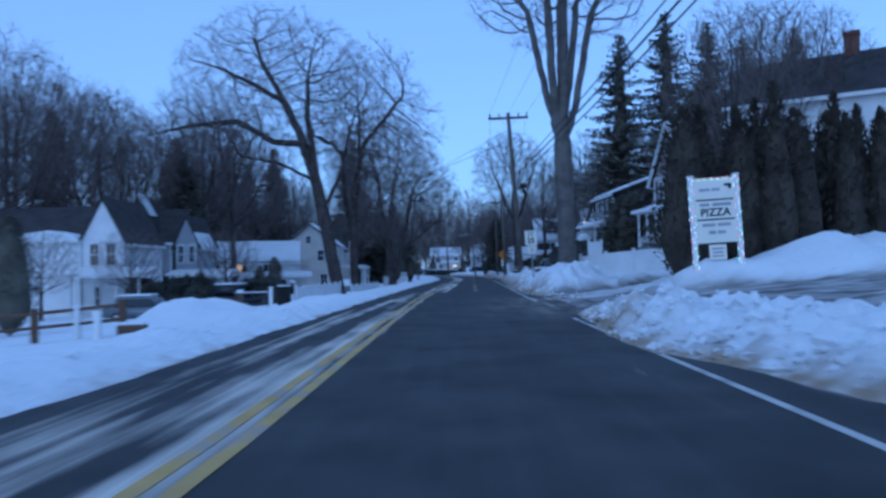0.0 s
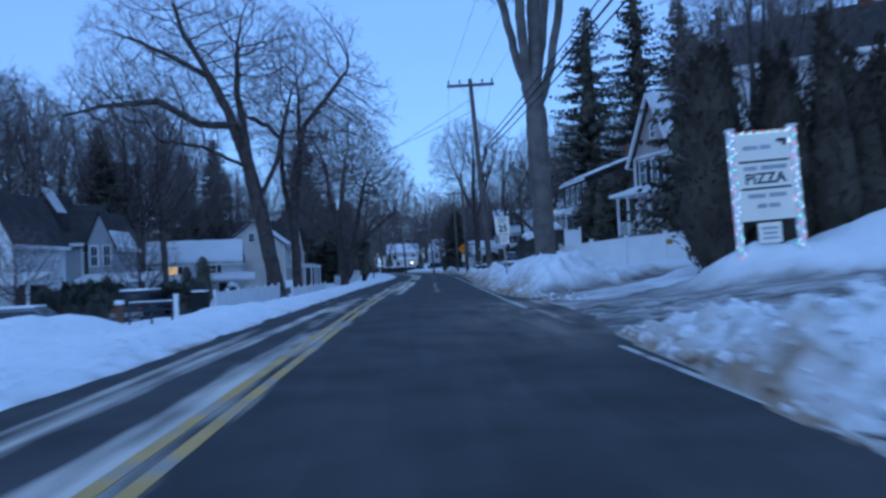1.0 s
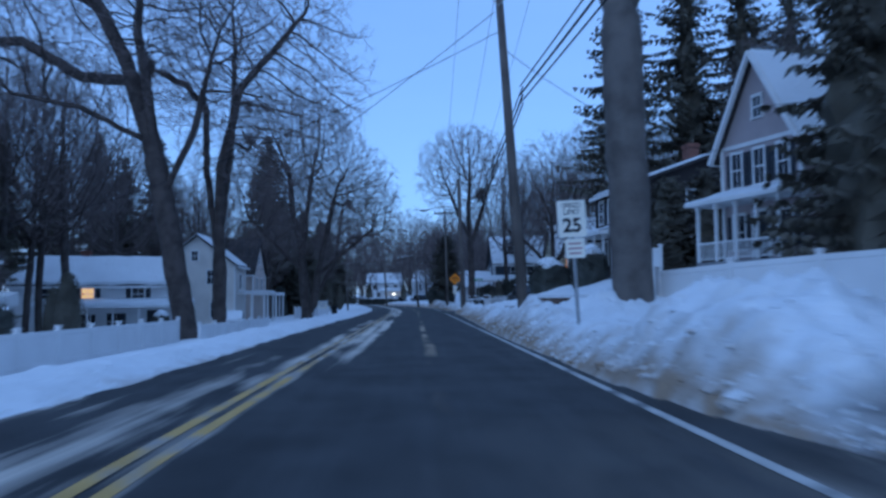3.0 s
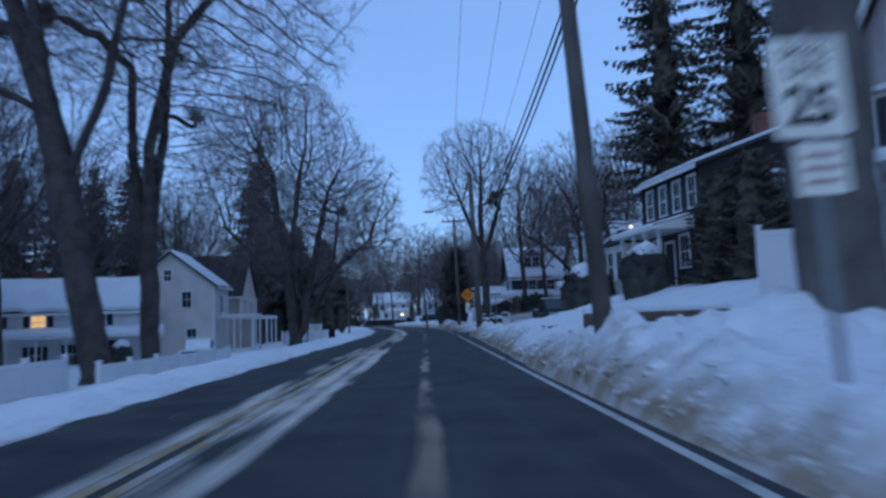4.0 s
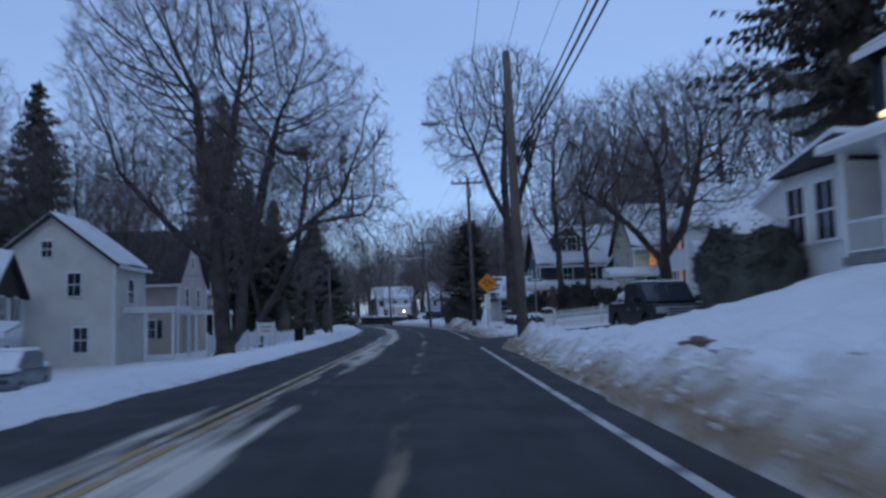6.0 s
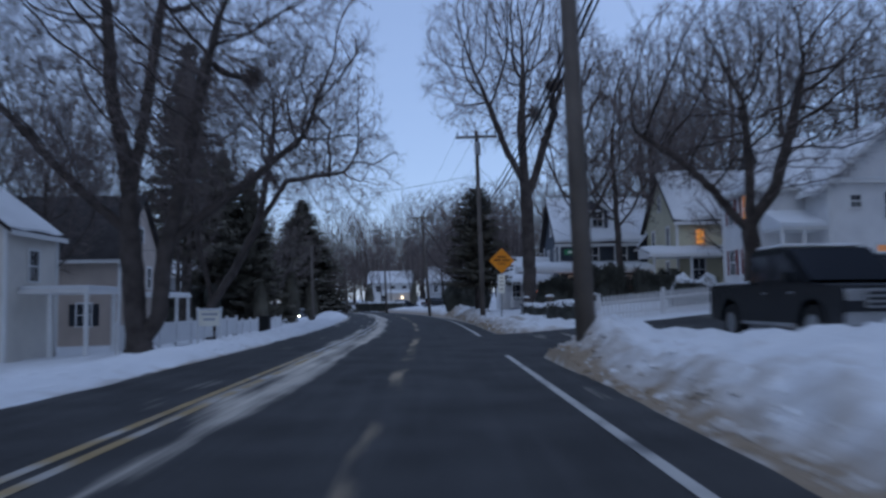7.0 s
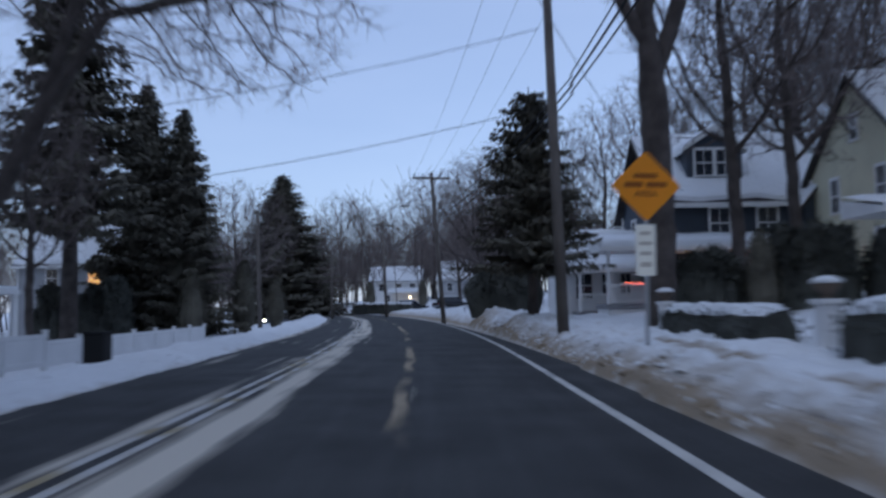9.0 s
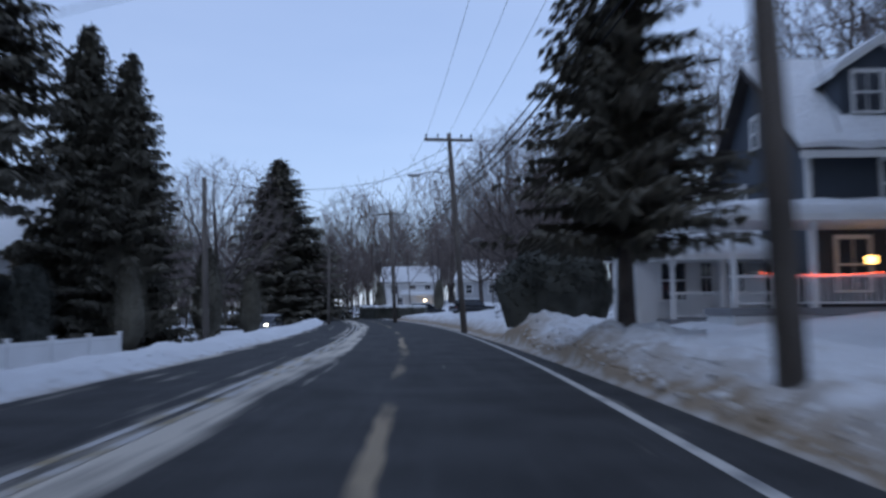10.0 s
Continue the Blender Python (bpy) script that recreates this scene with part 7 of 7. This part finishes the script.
for x, y in ((-10.0, 20.2), (-10.35, 20.9)):
    p = thing("fence_post", pose(x, y, land(x, y)), "square white gate post standing in snow", "post", "white gate posts")
    part("shaft", boxed(-0.08, 0.08, -0.08, 0.08, -0.4, 0.75, 0.015), TRIM, p)
rail_fence([(-9.7, 21.0), (-11.1, 21.3), (-12.5, 21.6), (-13.9, 21.9)], "dark wooden rail fence half buried in snow")


# ---- vehicles ----
def vehicle(label, x, y, z, rz, L, Wd, H, paint, tall=0.5, lights=False, snow=True, name="car"):
    """A car with its nose towards its own +x."""
    ob = thing(name, pose(x, y, z, 0, 0, rz), label, "car")
    s, h0 = H * 0.2, H * (0.58 if tall < 0.6 else 0.6)
    side = [(0, s), (L, s), (L, h0 * 0.8), (L * 0.97, h0 * 0.93), (L * 0.74, h0), (0.02, h0), (0, h0 * 0.9)]
    bm = prism(bmesh.new(), side, -Wd / 2, Wd / 2)
    bmesh.ops.bevel(bm, geom=list(bm.edges), offset=0.06, segments=2, affect="EDGES")
    part("body", bm, paint, ob, smooth=True)
    back = 0.06 if tall > 0.6 else 0.16 if tall > 0.4 else 0.33
    cab = [(L * (back - 0.04), h0 - 0.02), (L * 0.76, h0 - 0.02), (L * 0.6, H), (L * back, H)]
    bm = prism(bmesh.new(), cab, -Wd / 2 + 0.12, Wd / 2 - 0.12)
    bmesh.ops.bevel(bm, geom=list(bm.edges), offset=0.07, segments=2, affect="EDGES")
    part("cabin", bm, paint, ob, smooth=True)
    gl = [(L * (back + 0.03), h0 + 0.05), (L * 0.70, h0 + 0.05), (L * 0.59, H - 0.12), (L * (back + 0.04), H - 0.12)]
    for sg in (-1, 1):
        yy = sg * (Wd / 2 - 0.115)
        part("side_window", prism(bmesh.new(), gl, min(yy, yy + sg * 0.006), max(yy, yy + sg * 0.006)), PANE, ob)
    bm = prism(bmesh.new(), [(L * 0.755, h0 + 0.04), (L * 0.765, h0 + 0.04), (L * 0.625, H - 0.08), (L * 0.615, H - 0.08)], -Wd / 2 + 0.22, Wd / 2 - 0.22)
    part("windscreen", bm, PANE, ob)
    for wx in (L * 0.18, L * 0.81):
        for sg in (-1, 1):
            r = H * 0.21
            c = Vector((wx, sg * (Wd / 2 - 0.1), r))
            t = part("wheel", tube([c - Vector((0, 0.11, 0)), c - Vector((0, 0.09, 0)), c + Vector((0, 0.09, 0)), c + Vector((0, 0.11, 0))], [r * 0.86, r, r, r * 0.86], 20), RUBBER, ob)
            part("rim", tube([c + Vector((0, sg * 0.105, 0)), c + Vector((0, sg * 0.118, 0))], [r * 0.6, r * 0.55], 16), METAL, t, "silver wheel rim")
    for sg in (-1, 1):
        part("headlight", boxed(L - 0.1, L + 0.015, *sorted((sg * (Wd / 2 - 0.45), sg * (Wd / 2 - 0.12))), h0 * 0.62, h0 * 0.8, 0.03), glow("headlight", (1.0, 0.95, 0.75), 14.0) if lights else PANE, ob, "lit headlight" if lights else "")
        part("tail_light", boxed(-0.012, 0.05, *sorted((sg * (Wd / 2 - 0.35), sg * (Wd / 2 - 0.1))), h0 * 0.7, h0 * 0.9, 0.02), SHUTTER_RED, ob)
    part("bumper", boxed(-0.05, 0.12, -Wd / 2 + 0.06, Wd / 2 - 0.06, s * 1.1, s * 1.9, 0.04), CAR_GREY, ob)
    if snow:
        part("roof_snow", boxed(L * back + 0.06, L * 0.6 - 0.04, -Wd / 2 + 0.2, Wd / 2 - 0.2, H + 0.003, H + 0.12, 0.05), SNOW, ob, "snow on the roof", smooth=True)
    return ob


def pickup_truck(x, y, rz):
    """A crew-cab pickup with its tail at x, y and its nose towards its own +x."""
    L, w = 5.7, 0.98
    ob = thing("pickup_truck", pose(x, y, 0.19, 0, 0, rz), "black crew-cab pickup truck with snow on its roof", "pickup truck")

    def slab(outline, y0, y1, bevel):
        bm = prism(bmesh.new(), outline, y0, y1)
        bmesh.ops.bevel(bm, geom=list(bm.edges), offset=bevel, segments=2, affect="EDGES")
        return bm

    # body sides with wheel openings, hood and bed
    arch = [(0.0, 0.5)]
    for c in (1.15, 4.65):
        arch += [(c + 0.5 * math.cos(math.pi * (1 - k / 6)), 0.42 + 0.5 * math.sin(math.pi * k / 6)) for k in range(7)]
    arch += [(L - 0.02, 0.5), (L, 1.0), (L - 0.12, 1.12), (4.1, 1.2), (2.0, 1.2), (1.95, 1.24), (0.02, 1.24)]
    part("body", slab(arch, -w, w, 0.035), CAR_DARK, ob)
    part("cab", slab([(1.9, 1.18), (4.35, 1.18), (3.55, 1.88), (3.3, 1.92), (2.1, 1.92), (1.98, 1.85)], -w + 0.1, w - 0.1, 0.05), CAR_DARK, ob)
    part("bed_floor", boxed(0.12, 1.86, -w + 0.12, w - 0.12, 1.244, 1.3, 0.02), SNOW, ob, "snow lying in the bed")
    for sg in (-1, 1):
        y0, y1 = sorted((sg * (w - 0.1), sg * (w - 0.088)))
        part("side_window", prism(bmesh.new(), [(2.06, 1.28), (2.95, 1.28), (2.95, 1.78), (2.12, 1.78)], y0, y1), PANE, ob)
        part("side_window", prism(bmesh.new(), [(3.05, 1.28), (4.1, 1.28), (3.5, 1.78), (3.05, 1.78)], y0, y1), PANE, ob)
        for a in (2.75, 3.85):
            part("door_handle", boxed(a, a + 0.16, *sorted((sg * (w - 0.01), sg * (w + 0.02))), 1.0, 1.04, 0.008), METAL, ob)
        part("mirror", boxed(3.95, 4.08, *sorted((sg * (w - 0.05), sg * (w + 0.22))), 1.22, 1.42, 0.03), CAR_DARK, ob)
        part("headlight", boxed(L - 0.16, L + 0.012, *sorted((sg * 0.62, sg * 0.94)), 0.86, 1.06, 0.03), METAL, ob, "chrome-edged headlight")
        part("tail_light", boxed(-0.012, 0.05, *sorted((sg * 0.8, sg * 0.96)), 0.8, 1.15, 0.02), SHUTTER_RED, ob)
        part("sill", boxed(1.8, 4.0, *sorted((sg * (w - 0.06), sg * (w + 0.05))), 0.4, 0.46, 0.015), METAL, ob)
        for c in (1.15, 4.65):
            p = Vector((c, sg * (w - 0.14), 0.4))
            t = part("wheel", tube([p - Vector((0, 0.13, 0)), p - Vector((0, 0.11, 0)), p + Vector((0, 0.11, 0)), p + Vector((0, 0.13, 0))], [0.34, 0.4, 0.4, 0.34], 22), RUBBER, ob)
            part("rim", tube([p + Vector((0, sg * 0.12, 0)), p + Vector((0, sg * 0.135, 0))], [0.26, 0.22], 16), METAL, t, "silver wheel rim")
    part("windscreen", prism(bmesh.new(), [(4.31, 1.25), (4.34, 1.25), (3.62, 1.86), (3.59, 1.86)], -w + 0.2, w - 0.2), PANE, ob)
    grille = part("grille", boxed(L - 0.06, L + 0.02, -0.6, 0.6, 0.74, 1.06, 0.02), METAL, ob, "wide chrome grille")
    for k in range(3):
        part("grille_bar", boxed(L + 0.021, L + 0.035, -0.56, 0.56, 0.78 + k * 0.09, 0.83 + k * 0.09), SHUTTER, grille)
    part("front_bumper", boxed(L - 0.1, L + 0.1, -w + 0.03, w - 0.03, 0.46, 0.68, 0.04), METAL, ob, "chrome bumper")
    part("rear_bumper", boxed(-0.12, 0.06, -w + 0.05, w - 0.05, 0.5, 0.68, 0.03), METAL, ob)
    part("roof_snow", boxed(2.15, 3.35, -w + 0.2, w - 0.2, 1.922, 1.99, 0.03), SNOW, ob, "thin snow on the roof")
    return ob


pickup_truck(7.95, 87.4, -88)
vehicle("dark parked car with snow on its roof, beyond the pickup", 13.2, 93.4, land(13.2, 93.4), 8, 4.7, 1.85, 1.7, CAR_DARK, tall=0.7)
vehicle("dark parked car with thick snow on its roof", -15.2, 46.0, -1.1, 86, 4.4, 1.8, 1.6, CAR_DARK)
vehicle("grey parked car with snow on its roof", -20.8, 43.5, -1.45, 5, 4.4, 1.8, 1.45, CAR_GREY)
drifted = vehicle("parked car buried under thick snow beside the drive", -14.2, 85.5, -1.1, -78, 4.5, 1.8, 1.4, CAR_GREY)
part("hood_snow", boxed(3.3, 4.4, -0.8, 0.8, 0.815, 0.95, 0.05), SNOW, drifted, "thick snow on the bonnet", smooth=True)
part("boot_snow", boxed(0.05, 0.65, -0.8, 0.8, 0.815, 1.0, 0.05), SNOW, drifted, "thick snow on the boot", smooth=True)
part("glass_snow", prism(bmesh.new(), [(2.75, 1.36), (3.5, 0.84), (3.6, 0.86), (2.8, 1.44)], -0.7, 0.7), SNOW, drifted, "snow over the windscreen")
vehicle("parked car with lit headlights beside the bend", -18.8, 186.0, -0.9, -98, 4.5, 1.8, 1.5, CAR_GREY, lights=True)
for x, y, rz in ((-6.5, 196, 10), (-1.0, 186, 30), (-14.0, 204, 160)):
    vehicle("far parked car capped with snow", x, y, land(x, y) + 0.05, rz, 4.5, 1.8, 1.5, CAR_DARK)

for x, y, z, cap in ((-9.7, 116.2, -0.4, False), (-10.25, 41.5, -0.5, True)):
    bin_ob = thing("waste_bin", pose(x, y, z), "dark square waste bin standing in the snow" + (", snow on its lid" if cap else ""), "bin", "waste bins")
    part("body", boxed(-0.3, 0.3, -0.3, 0.3, -0.2, 0.85, 0.03), RUBBER, bin_ob)
    part("lid", boxed(-0.33, 0.33, -0.33, 0.33, 0.853, 0.92, 0.02), RUBBER, bin_ob)
    if cap:
        part("snow_cap", boxed(-0.3, 0.3, -0.3, 0.3, 0.923, 1.0, 0.03), SNOW, bin_ob, "snow on the lid")


# ---- far woods ----
def far_woods():
    """Bare woods round the place, too far off to tell tree from tree."""
    rng = random.Random(77)
    out = Limbs()

    def stem(p, d, L, r, lvl):
        n = (3, 2, 1)[lvl]
        pts, rad = [p], [r]
        for i in range(n):
            d = (d + Vector((rng.uniform(-.15, .15), rng.uniform(-.15, .15), 0.05))).normalized()
            pts.append(pts[-1] + d * L / n)
            rad.append(max(0.034, r * (1 - 0.75 * (i + 1) / n)))
        out.add("trunk" if lvl == 0 else "crown", pts, rad, 4 if lvl == 0 else 3)
        if lvl < 2:
            for k in range((12, 8)[lvl]):
                t = rng.uniform(0.2, 1.0)
                i = min(n - 1, int(t * n))
                stem(pts[i].lerp(pts[i + 1], t * n - i), turned(d, rng.uniform(0.4, 0.9), rng.uniform(0, math.tau)), L * rng.uniform(0.3, 0.5), rad[i] * 0.45, lvl + 1)

    spots = []
    for _ in range(90):
        spots.append((rng.uniform(-120, -44), rng.uniform(20, 260)))
    for _ in range(75):
        spots.append((rng.uniform(36, 110), rng.uniform(20, 260)))
    for _ in range(240):
        spots.append((rng.uniform(-62, 24), rng.uniform(243, 275)))
    for _ in range(330):
        x, y = rng.uniform(-110, 70), rng.uniform(205, 330)
        if not bend(y) - 12 < x < bend(y) + 6 or y > 300:
            spots.append((x, y))
    for x, y in spots:
        stem(Vector((x, y, land(x, y) - 0.3)), Vector((0, 0, 1)), rng.uniform(9, 16), rng.uniform(0.1, 0.2), 0)
    ob = out.build("far_woods", "distant bare woods with brown-grey twigs", BARK, TWIG, "woods")
    return tagged(ob, kind="stuff")


far_woods()


# ---- ploughed chunks along the banks ----
def chunks():
    """Lumps of snow that the plough threw up, too many to count."""
    rng = random.Random(31)
    verts, faces, dirt_glow = [], [], []
    bm = bmesh.new()
    bmesh.ops.create_icosphere(bm, subdivisions=1, radius=1.0)
    base = [v.co.copy() for v in bm.verts]
    tris = [[v.index for v in f.verts] for f in bm.faces]
    bm.free()
    for _ in range(4200):
        y = rng.uniform(3, 130) if rng.random() < 0.8 else rng.uniform(4, 22)
        right = rng.random() < 0.72
        d = abs(rng.gauss(0, 0.42 if y > 22 else 1.1)) + 0.02
        x = right_edge(y) + d if right else left_edge(y) - d * 0.7
        if side_street(x, y) or drive(x, y) > 0.6:
            continue
        r = rng.uniform(0.018, 0.05) * (1.1 if right else 0.8) * (2.2 if rng.random() < (0.25 if y < 22 and right else 0.05) else 1.0)
        turn = Euler((rng.uniform(0, 6), rng.uniform(0, 6), rng.uniform(0, 6))).to_matrix()
        z = height(x, y)
        n = len(verts)
        dirt_glow += [grime_glow(x, y) * rng.uniform(0.4, 1.1)] * len(base)
        for v in base:
            q = turn @ v
            verts.append((x + q.x * r * rng.uniform(0.6, 1.5), y + q.y * r * rng.uniform(0.6, 1.5), z + r * 0.05 + q.z * r * rng.uniform(0.6, 1.0)))
        faces += [[n + i for i in t] for t in tris]
    ob = raw("snow_chunks", verts, faces, SNOW)
    ob.data.attributes.new("grime_glow", "FLOAT", "POINT").data.foreach_set("value", dirt_glow)
    return tagged(ob, "loose chunks of ploughed snow on the banks", "snow", kind="stuff")


chunks()
